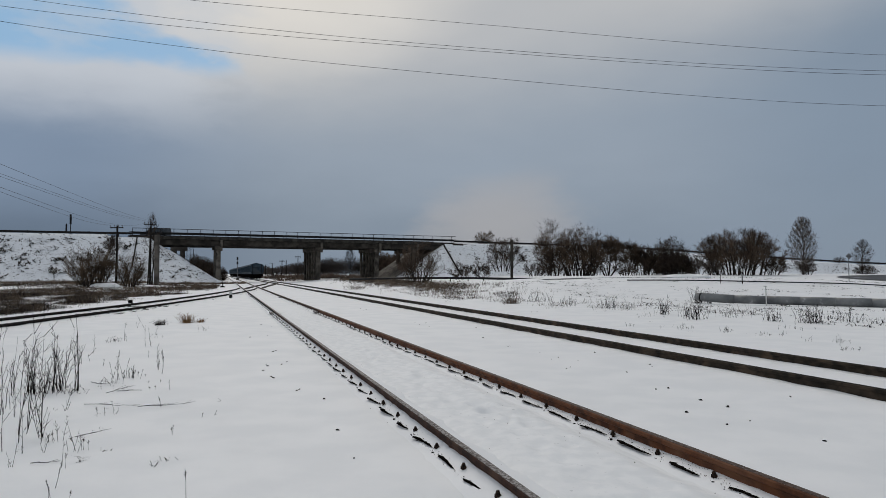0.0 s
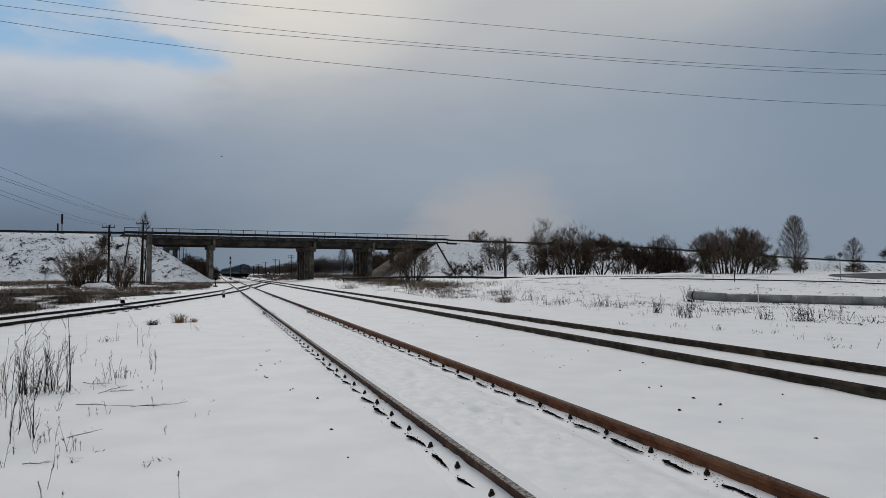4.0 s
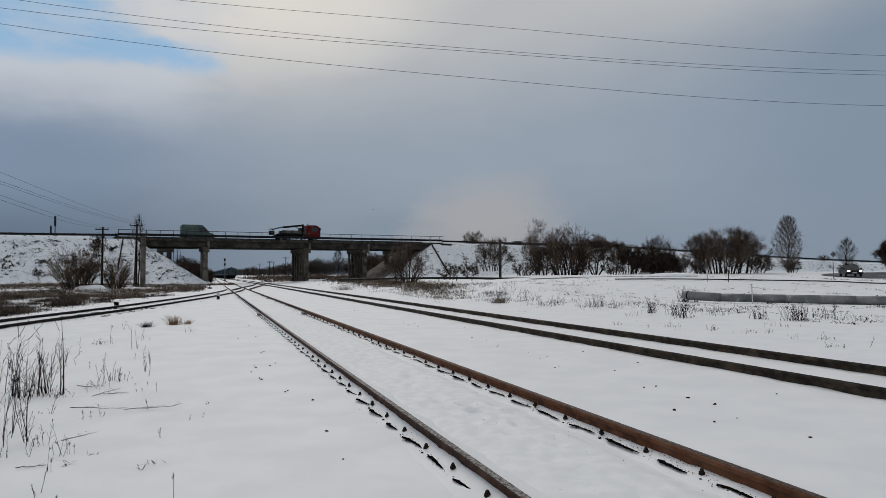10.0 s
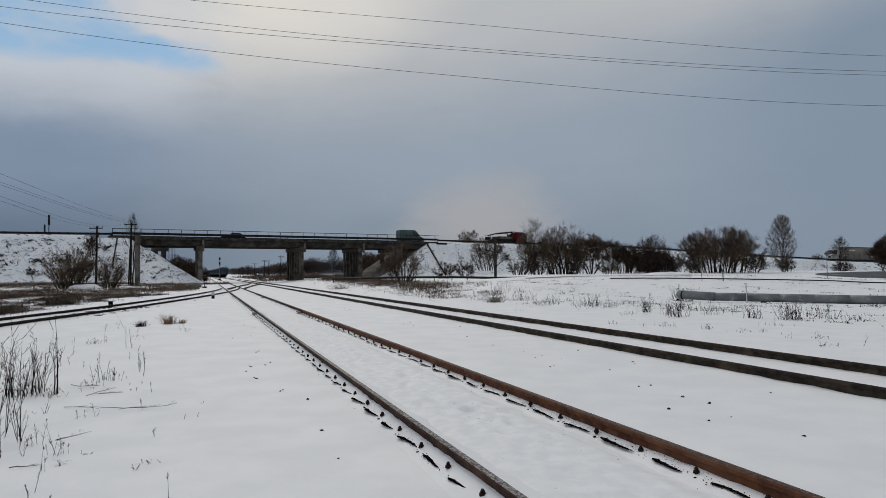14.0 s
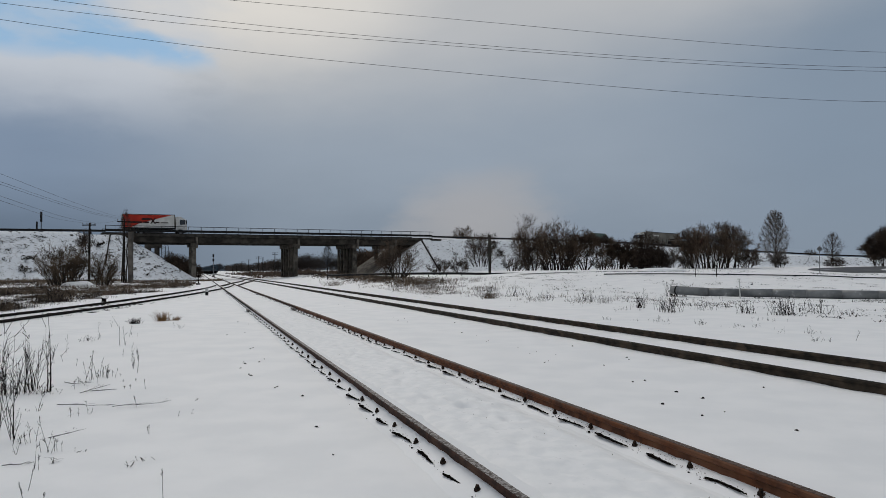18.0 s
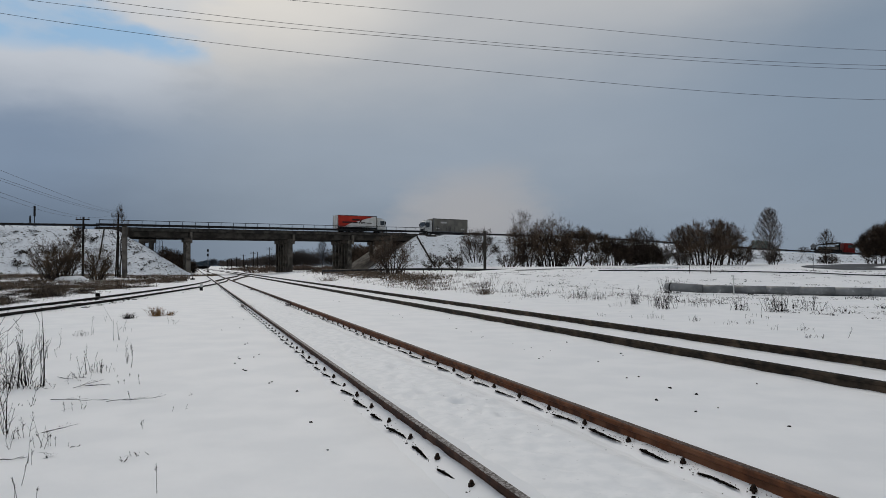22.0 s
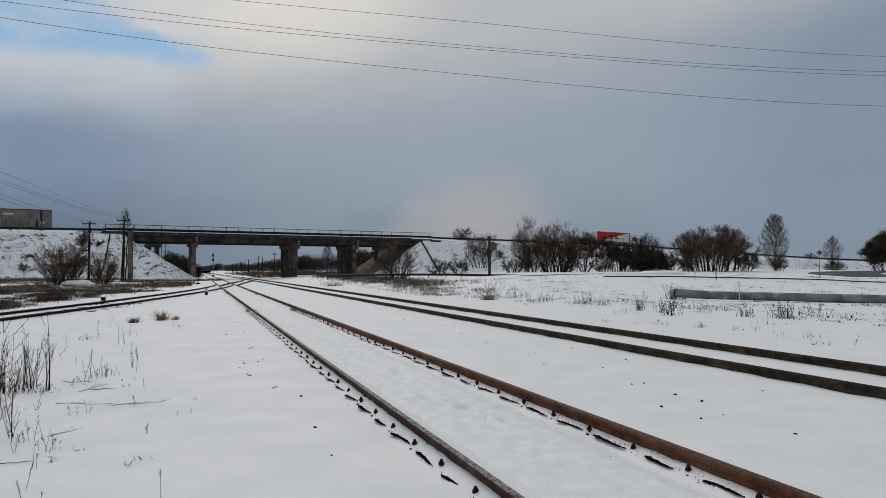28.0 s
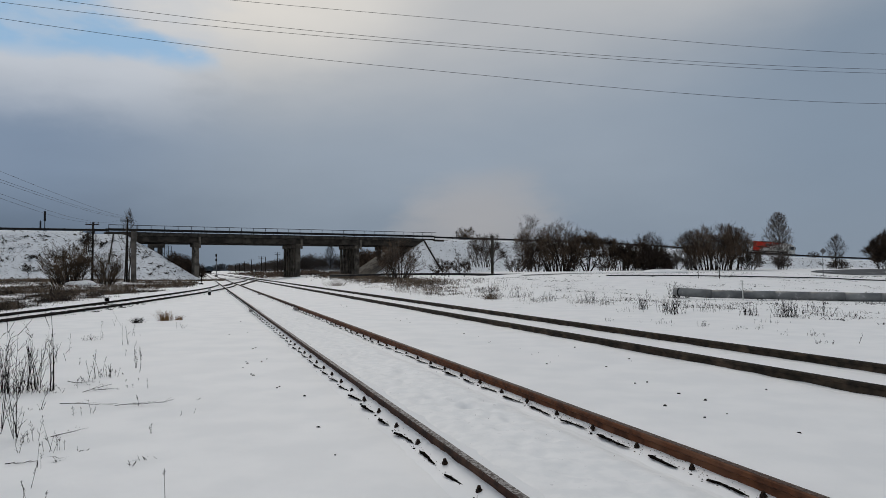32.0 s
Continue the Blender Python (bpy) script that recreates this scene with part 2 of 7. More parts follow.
# Blue-grey of distance haze mixed into the wood's own colour.
FAR_WOOD_COLD = material("distant_hazy_wood", (0.085, 0.092, 0.105), (0.055, 0.06, 0.07), rough=1.0, scale=0.03)
WHITE_PAINT = material("white_paint", (0.62, 0.62, 0.60), (0.48, 0.48, 0.46), rough=0.5, scale=3)
RED_PAINT = material("red_cab_paint", (0.14, 0.011, 0.009), (0.08, 0.007, 0.007), spec=0.12, rough=0.5, scale=1.2)
ORANGE_TARP = material("orange_red_tarpaulin", (0.46, 0.04, 0.024), (0.37, 0.03, 0.018), rough=0.5, scale=0.9)
WHITE_TARP = material("white_tarpaulin", (0.66, 0.65, 0.62), (0.54, 0.53, 0.50), rough=0.5, scale=0.9)
GREY_TARP = material("dark_grey_tarpaulin", (0.235, 0.22, 0.19), (0.16, 0.15, 0.13), rough=0.5, scale=0.7)
GREEN_PAINT = material("grey_green_van_paint", (0.1, 0.135, 0.12), (0.07, 0.098, 0.088), spec=0.2, rough=0.35, scale=0.8)
SILVER_PAINT = material("grey_van_paint", (0.085, 0.092, 0.1), (0.055, 0.06, 0.066), rough=0.3, metal=0.4, scale=0.8, spec=0.5)
BLACK_PAINT = material("black_car_paint", (0.008, 0.009, 0.011), (0.005, 0.005, 0.006), spec=0.2, rough=0.4, scale=1.0)
BLUE_PAINT = material("faded_blue_wagon_paint", (0.042, 0.066, 0.088), (0.022, 0.036, 0.05), rough=0.7, scale=0.8, second=(0.06, 0.07, 0.078), second_scale=0.4)
RUBBER = material("black_rubber", (0.016, 0.016, 0.017), (0.010, 0.010, 0.010), rough=0.85, scale=12)
PLASTIC = material("black_plastic", (0.011, 0.011, 0.012), (0.007, 0.007, 0.0075), spec=0.12, rough=0.6, scale=6)
LETTER = material("dark_lettering", (0.045, 0.02, 0.018), (0.03, 0.015, 0.014), rough=0.6, scale=3)
CERAMIC = material("brown_insulator_ceramic", (0.05, 0.035, 0.03), (0.03, 0.02, 0.018), rough=0.3, scale=4, spec=0.6)


def glass_material():
    m = bpy.data.materials.new("dark_vehicle_glass")
    nt = nodes_of(m)
    out = nt.nodes.new("ShaderNodeOutputMaterial")
    b = nt.nodes.new("ShaderNodeBsdfPrincipled")
    b.inputs["Base Color"].default_value = (0.012, 0.015, 0.018, 1)
    b.inputs["Roughness"].default_value = 0.05
    b.inputs["Specular IOR Level"].default_value = 0.7
    nt.links.new(b.outputs[0], out.inputs[0])
    return m


def glow_material(name, color, strength):
    m = bpy.data.materials.new(name)
    nt = nodes_of(m)
    out = nt.nodes.new("ShaderNodeOutputMaterial")
    b = nt.nodes.new("ShaderNodeEmission")
    b.inputs[0].default_value, b.inputs[1].default_value = (*color, 1), strength
    nt.links.new(b.outputs[0], out.inputs[0])
    return m


GLASS = glass_material()
HEADLIGHT = glow_material("lit_headlight", (1.0, 0.97, 0.9), 1.6)

# ---- mesh helpers ----


def mesh_of(name, bm, mat, smooth_shade=False):
    me = bpy.data.meshes.new(name)
    bm.to_mesh(me)
    bm.free()
    if mat:
        me.materials.append(mat)
    if smooth_shade:
        me.polygons.foreach_set("use_smooth", [True] * len(me.polygons))
    return me


def part(name, bm, mat, parent=None, label="", smooth_shade=False):
    ob = new(name, mesh_of(name, bm, mat, smooth_shade))
    if parent:
        ob.parent = parent
    if label:
        tagged(ob, label)
    return ob


def raw(name, verts, faces, mat, parent=None, smooth_shade=False):
    me = bpy.data.meshes.new(name)
    me.from_pydata([tuple(v) for v in verts], [], [tuple(f) for f in faces])
    me.materials.append(mat)
    if smooth_shade:
        me.polygons.foreach_set("use_smooth", [True] * len(me.polygons))
    ob = new(name, me)
    if parent:
        ob.parent = parent
    return ob


def thing(name, label, category, group="", m=None, kind=""):
    ob = new(name)
    if m is not None:
        ob.matrix_basis = m
    return tagged(ob, label, category, group, kind)


def box(bm, c, size, bevel=0.0, m=None):
    mat = Matrix.Translation(c) @ Matrix.Diagonal((*size, 1))
    if m is not None:
        mat = m @ mat
    r = bmesh.ops.create_cube(bm, size=1.0, matrix=mat)
    if bevel:
        es = list({e for v in r["verts"] for e in v.link_edges})
        bmesh.ops.bevel(bm, geom=es, offset=bevel, segments=2, affect="EDGES", profile=0.6)
    return bm


def BM():
    return bmesh.new()


def rod(bm, p0, p1, r0, r1=None, n=8, caps=True):
    p0, p1 = Vector(p0), Vector(p1)
    d = p1 - p0
    if d.length < 1e-6:
        return bm
    m = Matrix.Translation((p0 + p1) / 2) @ d.to_track_quat("Z", "Y").to_matrix().to_4x4()
    bmesh.ops.create_cone(bm, cap_ends=caps, segments=n, radius1=r0, radius2=r0 if r1 is None else r1, depth=d.length, matrix=m)
    return bm


def prism(bm, outline, y0, y1):
    """Extrude a side outline of (x, z) across y."""
    a = [bm.verts.new((x, y0, z)) for x, z in outline]
    b = [bm.verts.new((x, y1, z)) for x, z in outline]
    n = len(outline)
    bm.faces.new(a)
    bm.faces.new(list(reversed(b)))
    for i in range(n):
        bm.faces.new((a[i], b[i], b[(i + 1) % n], a[(i + 1) % n]))
    bmesh.ops.recalc_face_normals(bm, faces=bm.faces[:])
    return bm


def sweep(points, outline, closed=True, up=(0, 0, 1)):
    """Verts and faces of an outline (side, up) swept along points."""
    verts, faces = [], []
    k = len(outline)
    pts = [Vector(p) for p in points]
    for i, p in enumerate(pts):
        d = (pts[min(i + 1, len(pts) - 1)] - pts[max(i - 1, 0)]).normalized()
        side = d.cross(Vector(up)).normalized()
        top = side.cross(d).normalized()
        for a, b in outline:
            verts.append(p + side * a + top * b)
    for i in range(len(pts) - 1):
        for j in range(k if closed else k - 1):
            a, b = i * k + j, i * k + (j + 1) % k
            faces.append((a, b, b + k, a + k))
    if closed:
        faces.append(tuple(range(k - 1, -1, -1)))
        faces.append(tuple(range((len(pts) - 1) * k, len(pts) * k)))
    return verts, faces


def step(x, lo, hi):
    t = min(max((x - lo) / (hi - lo), 0.0), 1.0)
    return t * t * (3 - 2 * t)


def lerp_table(x, table):
    if x <= table[0][0]:
        return table[0][1]
    for (a, va), (b, vb) in zip(table, table[1:]):
        if x <= b:
            return va + (vb - va) * (x - a) / (b - a)
    return table[-1][1]


# ---- plan ----
TURN = 0.3376                   # heading of the tracks, left of straight ahead
CT, ST = math.cos(TURN), math.sin(TURN)


def track_xy(side, along):
    return side * CT - along * ST, side * ST + along * CT


def side_of(x, y):
    return x * CT + y * ST


ROAD_DIR = radians(28.3)
BEND = 150.0
ROAD_Z = [(-220, 6.6), (-60, 6.9), (-25, 7.1), (-10, 7.25), (20, 7.3), (38, 7.1), (57, 6.9), (79.5, 6.35), (95, 5.4), (111, 4.25), (132, 2.95), (170, 1.75), (240, 1.5)]


def road(s, lat=0.0):
    """Place and heading on the road over the bridge; lat 0 is the parapet on the near side."""
    if s <= 40:
        x, y, ph = -32.5 + math.cos(ROAD_DIR) * s, 114.3 + math.sin(ROAD_DIR) * s, ROAD_DIR
    else:
        ph = max(ROAD_DIR - (s - 40) / BEND, radians(-15))
        e = s - 40 - BEND * (ROAD_DIR - ph)
        x = 2.72 + BEND * (math.sin(ROAD_DIR) - math.sin(ph)) + math.cos(ph) * e
        y = 133.26 + BEND * (math.cos(ph) - math.cos(ROAD_DIR)) + math.sin(ph) * e
    z = (lerp_table(s - 6, ROAD_Z) + lerp_table(s, ROAD_Z) + lerp_table(s + 6, ROAD_Z)) / 3
    return x - math.sin(ph) * lat, y + math.cos(ph) * lat, z, ph


def road_point(s, lat, dz=0.0):
    x, y, z, _ = road(s, lat)
    return Vector((x, y, z + dz))


def ground_z(x, y):
    side = side_of(x, y)
    top = 0.55 + 0.55 * step(x, -2, 14)
    east = step(x, 24, 33)
    top += (lerp_table(y, [(50, 0.78), (56, 0.74), (70, 0.62), (80, 0.55), (88, 0.8), (96, 1.08), (110, 1.3)]) - top) * east
    bank = top * step(y - 0.12 * max(x, 0), 33, 50) * step(side, 11, 19)
    left = 0.25 * step(y, 55, 85) * step(-side, 4, 14)
    n = noise.noise(Vector((x * 0.11, y * 0.11, 0.3))) * 0.05 * step(abs(side - 5), 4, 9)
    return bank + left + n


def fine_z(x, y):
    """Snow surface with the rise along the rails and small drifts."""
    z = ground_z(x, y)
    side = side_of(x, y)
    d = math.hypot(x, y)
    if d < 60:
        rough = 1.0 if 1.9 < side < 3.15 else 0.05
        z += (noise.noise(Vector((x * 0.7, y * 0.7, 7.0))) * 0.0015 + noise.noise(Vector((x * 3.1, y * 3.1, 2.0))) * 0.012 * rough) * step(60 - d, 0, 30)
        z += 0.035 * math.exp(-((side - 4.1) / 0.5) ** 2)
        z -= 0.05 * math.exp(-((side - 7.86) / 0.5) ** 2)
        for r in (7.08, 8.65):
            z += 0.03 * math.exp(-((abs(side - r) - 0.22) / 0.1) ** 2)
    return z


def axis(segments):
    out = []
    for a, b, h in segments:
        n = max(1, round((b - a) / h))
        out += [a + (b - a) * i / n for i in range(n)]
    return out + [segments[-1][1]]


def make_ground():
    xs = axis([(-4000, -600, 425), (-600, -150, 45), (-150, -40, 4), (-40, -9, 1.0), (-9, 12, 0.16), (12, 40, 0.8), (40, 150, 4), (150, 600, 45), (600, 4000, 425)])
    ys = axis([(-600, -30, 60), (-30, 2, 2.5), (2, 14, 0.14), (14, 40, 0.4), (40, 150, 1.6), (150, 600, 25), (600, 4500, 300)])
    verts = [(x, y, fine_z(x, y)) for y in ys for x in xs]
    w = len(xs)
    faces = [(j * w + i, j * w + i + 1, (j + 1) * w + i + 1, (j + 1) * w + i) for j in range(len(ys) - 1) for i in range(w - 1)]
    tagged(raw("ground", verts, faces, SNOW, smooth_shade=True), "snow-covered flat ground with scattered dark marks", "ground", kind="structure")


make_ground()


def make_embankment(name, s0, s1, cone_end, label):
    """Banked earth under the road; its end towards the bridge runs down as a cone."""
    verts, faces = [], []
    ds = 0.8
    n = round((s1 - s0) / ds)
    lats = [-18 + 0.6 * i for i in range(78)]
    for i in range(n + 1):
        s = s0 + (s1 - s0) * i / n
        past = max(0.0, (s - cone_end) if cone_end < 0 else (cone_end - s))
        for lat in lats:
            x, y, zr, _ = road(s, lat)
            out = max(0.0, -0.9 - lat, lat - 10.2)
            zg = ground_z(x, y)
            d = math.hypot(out, past * 0.94)
            z = zr - d / 1.42
            if d > 0.4:
                z += noise.noise(Vector((x * 0.35, y * 0.35, 5.0))) * 0.22 + noise.noise(Vector((x * 1.3, y * 1.3, 1.0))) * 0.09
            if past == 0 and (s < -24 or s > 38.5):
                z += (0.42 if s < 0 else 0.3) * math.exp(-((lat + 0.45) / 0.6) ** 2)     # snow ridge along the shoulder
            soft = z - zg
            if soft < 0.5:
                z = zg - 0.12 + (0.62 * math.exp((soft - 0.5) / 0.62) if soft > -6 else 0)
            verts.append((x, y, z))
    w = len(lats)
    faces = [(j * w + i, j * w + i + 1, (j + 1) * w + i + 1, (j + 1) * w + i) for j in range(n) for i in range(w - 1)]
    tagged(raw(name, verts, faces, SNOW_ROUGH, smooth_shade=True), label, "embankment", kind="structure")


make_embankment("embankment_1", -200, -3, -18.6, "steep snowy road embankment with dark tufts poking out")
make_embankment("embankment_2", 20, 300, 33.5, "long snowy road embankment sloping down to the fields")


def make_road():
    pts = [s for s in range(-198, 299, 2)]
    verts, faces = [], []
    lats = [0.6, 1.2, 4.8, 8.6, 9.2]
    for s in pts:
        for lat in lats:
            verts.append(road_point(s, lat, 0.06))
    w = len(lats)
    faces = [(j * w + i, j * w + i + 1, (j + 1) * w + i + 1, (j + 1) * w + i) for j in range(len(pts) - 1) for i in range(w - 1)]
    tagged(raw("road", verts, faces, ASPHALT, smooth_shade=True), "wet asphalt road over the bridge, snow at its edges", "road", kind="structure")


make_road()


# ---- bridge ----
def make_bridge():
    br = thing("road_bridge", "weathered concrete road bridge with steel railings over the tracks", "bridge")
    c, s = math.cos(ROAD_DIR), math.sin(ROAD_DIR)

    def pt(a, lat, z):
        return Vector((-32.5 + c * a - s * lat, 114.3 + s * a + c * lat, z))
    turn = Matrix.Rotation(ROAD_DIR, 4, "Z")

    def block(bm, a0, a1, l0, l1, z0, z1, bevel=0.0):
        m = Matrix.Translation(pt((a0 + a1) / 2, (l0 + l1) / 2, (z0 + z1) / 2)) @ turn
        return box(bm, (0, 0, 0), (a1 - a0, l1 - l0, z1 - z0), bevel, m)
    piers = (-8.0, 8.9, 19.9, 27.4)
    # slab with its overhanging edge, underside shade in the colour
    part("deck", block(BM(), -21.4, 35.4, -0.35, 10.1, 6.93, 7.26, 0.04), CONCRETE, br, "stained concrete deck slab, underside shade in its colour")
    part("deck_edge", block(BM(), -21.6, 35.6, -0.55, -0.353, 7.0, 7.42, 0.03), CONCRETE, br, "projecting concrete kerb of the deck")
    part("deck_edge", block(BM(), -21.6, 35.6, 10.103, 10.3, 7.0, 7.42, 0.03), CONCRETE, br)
    ends = (-20.4, *piers[:3], 34.0)
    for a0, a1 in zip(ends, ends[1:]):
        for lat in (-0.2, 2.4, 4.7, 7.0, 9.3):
            # Inner girders use the concrete that carries the underside shade.
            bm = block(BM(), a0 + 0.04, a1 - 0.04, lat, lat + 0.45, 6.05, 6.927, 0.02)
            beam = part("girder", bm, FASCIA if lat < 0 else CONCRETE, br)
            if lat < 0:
                tagged(beam, "stained pale girder along the deck's edge, darkened for underside shadow")
    for i, a in enumerate(piers):
        many = (0.1, 1.75, 3.3, 4.85, 6.4, 7.9)
        for lat in ((0.1, 2.6), many, many, (0.1, 7.6))[i]:
            x, y, _ = pt(a, lat + 0.3, 0)
            near = lat < 1
            a0, a1 = (a - 0.36, a + 0.36) if near or i in (0, 3) else (a - 0.36, a - 0.02)
            part("column", block(BM(), a0, a1, lat, lat + (0.72 if near else 0.5), ground_z(x, y) - 0.6, 5.4, 0.03), COLUMN, br)
        if i in (1, 2):
            # Dark colour put in for the shade deep between the columns.
            part("pier_wall", block(BM(), a + 0.16, a + 0.30, 0.84, 8.3, -0.5, 5.38), CONCRETE, br, "recessed wall, its dark colour standing for shade between the pier's columns")
        part("pier_cap", block(BM(), a - 0.56, a + 0.56, -0.3, 8.6 if i else 3.6, 5.403, 6.047, 0.06), COLUMN, br, "pale weathered pier cap")
        # pilaster on the face of the deck
        part("pilaster", block(BM(), a + 0.15, a + 0.5, -0.78, -0.56, 5.2 if i < 3 else 1.0, 6.98, 0.03), COLUMN, br)
    # abutment walls
    part("abutment", block(BM(), -21.6, -20.45, -0.3, 10.0, 3.4, 6.92, 0.04), CONCRETE, br)
    part("abutment", block(BM(), 34.05, 35.6, -0.3, 10.0, 3.4, 6.92, 0.04), CONCRETE, br)
    for a0, a1 in ((-24.6, -21.63), (35.63, 38.4)):
        bm = BM()
        zz = 5.4
        prof = [(a0, 7.15), (a1, 7.15), (a1, zz), (a0, 6.5)] if a0 < 0 else [(a0, 7.15), (a1, 7.15), (a1, 6.5), (a0, zz)]
        prism(bm, prof, -0.5, -0.1)
        bmesh.ops.transform(bm, matrix=Matrix.Translation((-32.5, 114.3, 0)) @ turn, verts=bm.verts[:])
        part("wing_wall", bm, CONCRETE, br)
    part("end_block", block(BM(), 35.0, 37.2, -1.25, -0.58, 6.35, 7.25, 0.08), FASCIA, br, "squat concrete block at the deck's end")
    # parapet railing
    for lat, n0, n1 in ((-0.2, -21, 36), (9.95, -21, 36)):
        rail = part("railing", rod(BM(), pt(n0, lat, 8.62), pt(n1, lat, 8.62), 0.045, n=6), STEEL_PAINT, br, "thin grey steel parapet railing")
        part("mid_rail", rod(BM(), pt(n0, lat, 8.05), pt(n1, lat, 8.05), 0.022, n=6), STEEL_PAINT, rail)
        bm = rod(BM(), pt(0, lat, 7.42), pt(0, lat, 8.62), 0.045, n=6)
        post_mesh = mesh_of("railing_post", bm, STEEL_PAINT)
        for k in range(29):
            a = n0 + 0.08 + 2.0 * k
            ob = new("railing_post", post_mesh)
            ob.location = pt(a, 0, 0) - pt(0, 0, 0)
            ob.parent = rail
    # safety barrier inside the parapet
    for lat in (0.55, 9.3):
        v, f = sweep([pt(-21, lat, 7.9), pt(36, lat, 7.9)], [(-0.03, -0.16), (0.04, -0.16), (0.04, 0.16), (-0.03, 0.16)])
        raw("barrier_beam", v, f, GUARD, br)
    # paved cone under the right-hand end
    for k in range(7):
        a = 32.2 - k * 1.72
        z = 7.1 - 0.622 * (33.5 - a) + 0.12
        m = Matrix.Translation(pt(a, 0.9, z)) @ turn @ Matrix.Rotation(radians(-32), 4, "Y")
        for q in range(5):
            part("slope_slab", box(BM(), (0, q * 2.4, 0), (1.98, 2.34, 0.14), 0.01, m), SLAB, br)
    # drain gutters down the slopes beside the ends
    for p0, p1 in ((road_point(-20.3, -1.0, -0.1), road_point(-21.2, -7.6, -4.75)), (road_point(32.9, -1.3, -0.4), road_point(32.1, -9.6, -6.0))):
        v, f = sweep([p0 + (p1 - p0) * (i / 8) + Vector((0, 0, 0.16)) for i in range(9)], [(-0.08, -0.2), (0.08, -0.2), (0.08, 0.1), (0.055, 0.1), (0.04, 0.03), (-0.04, 0.03), (-0.055, 0.1), (-0.08, 0.1)])
        raw("drain_gutter", v, f, CONCRETE, br)


make_bridge()


def guard_rail(s0, s1, label, lat=0.1):
    g = thing("guard_rail", label, "guard rail", "road guard rails")
    n = int(abs(s1 - s0) / 2)
    pts = [road_point(s0 + (s1 - s0) * i / n, lat, 0.64) for i in range(n + 1)]
    prof = [(-0.02, -0.17), (0.05, -0.13), (0.0, -0.05), (0.0, 0.05), (0.05, 0.13), (-0.02, 0.17), (-0.04, 0.0)]
    v, f = sweep(pts, prof)
    raw("beam", v, f, GUARD, g)
    me = mesh_of("post", box(BM(), (0, 0, -0.45), (0.12, 0.14, 1.15), 0.01), GUARD)
    for i in range(0, n + 1, 2):
        ob = new("post", me)
        ob.location = pts[i] + Vector((0, 0.08, 0.1))
        ob.parent = g
    return g


guard_rail(-196, -20.9, "dark galvanised guard rail along the embankment road")
guard_rail(35.8, 290, "dark galvanised guard rail along the descending road")

# ---- railway ----
RAIL_TOP = 0.15


def rail_outline():
    h = []
    right = [(0.075, -0.18), (0.075, -0.168), (0.012, -0.148), (0.010, -0.052), (0.036, -0.036), (0.036, -0.008), (0.028, 0.0)]
    for a, b in right:
        h.append((a, b))
    for a, b in reversed(right):
        h.append((-a, b))
    return h


def rail_path(knots, a0, a1, gap):
    """Points of a rail through (along, side) knots, smoothly."""
    out = []
    n = max(1, round((a1 - a0) / gap))
    for i in range(n + 1):
        m = a0 + (a1 - a0) * i / n
        acc = 0.0
        for d in (-2.0, -1.0, 0.0, 1.0, 2.0):
            acc += lerp_table(m + d, knots) / 5
        x, y = track_xy(acc, m)
        out.append((x, y, RAIL_TOP))
    return out


def rail(parent, knots, a0, a1, mat, gap=3.0, head=None, label=""):
    pts = rail_path(knots, a0, a1, gap)
    v, f = sweep(pts, rail_outline())
    ob = raw("rail", v, f, mat, parent)
    if label:
        tagged(ob, label)
    if head:
        v, f = sweep([(x, y, z + 0.0035) for x, y, z in pts], [(-0.027, -0.003), (0.027, -0.003), (0.024, 0.0), (-0.024, 0.0)])
        raw("rail_head", v, f, head, ob)
    return ob


def fastener_mesh():
    bm = BM()
    rod(bm, (0, 0, -0.04), (0, 0, 0.050), 0.013, n=6)
    rod(bm, (0, 0, -0.002), (0, 0, 0.022), 0.028, 0.026, n=6)
    rod(bm, (0, 0, 0.024), (0, 0, 0.040), 0.019, 0.017, n=6)
    return mesh_of("fastener", bm, IRON_RUST)


def screw_mesh():
    bm = BM()
    rod(bm, (0, 0, -0.05), (0, 0, 0.004), 0.015, 0.012, n=6)
    return mesh_of("sleeper_screw", bm, IRON)


def foot_dash_mesh(seed):
    """Flat dark ragged strip laid along the rail's foot, widest at its far end."""
    rnd = random.Random(seed)
    bm = BM()
    top = []
    n = 20
    for i in range(n + 1):
        t = i / n
        w = 0.019 * min(1.0, (1.01 - t) * 9, t * 5 + 0.12) ** 0.7 * (0.42 + 0.58 * t ** 1.3)
        y = (t - 0.5) * 0.43
        bend = 0.012 * math.sin(t * 3.0 + seed) + rnd.uniform(-0.002, 0.002)
        top.append((bm.verts.new((bend - w * rnd.uniform(0.7, 1.3), y, 0.0)), bm.verts.new((bend, y, 0.005)), bm.verts.new((bend + w * rnd.uniform(0.7, 1.3), y, 0.002))))
    for a, b in zip(top, top[1:]):
        bm.faces.new((a[0], a[1], b[1], b[0]))
        bm.faces.new((a[1], a[2], b[2], b[1]))
    for _ in range(7):
        y, x = rnd.uniform(-0.25, 0.26), rnd.gauss(0.0, 0.022)
        r = rnd.uniform(0.003, 0.008)
        v = [bm.verts.new((x + r * math.cos(a), y + 1.4 * r * math.sin(a), 0.001)) for a in (0, 2.1, 4.2)] + [bm.verts.new((x, y, 0.007))]
        for a, b in ((0, 1), (1, 2), (2, 0)):
            bm.faces.new((v[a], v[b], v[3]))
    return mesh_of("bare_foot_edge", bm, IRON)


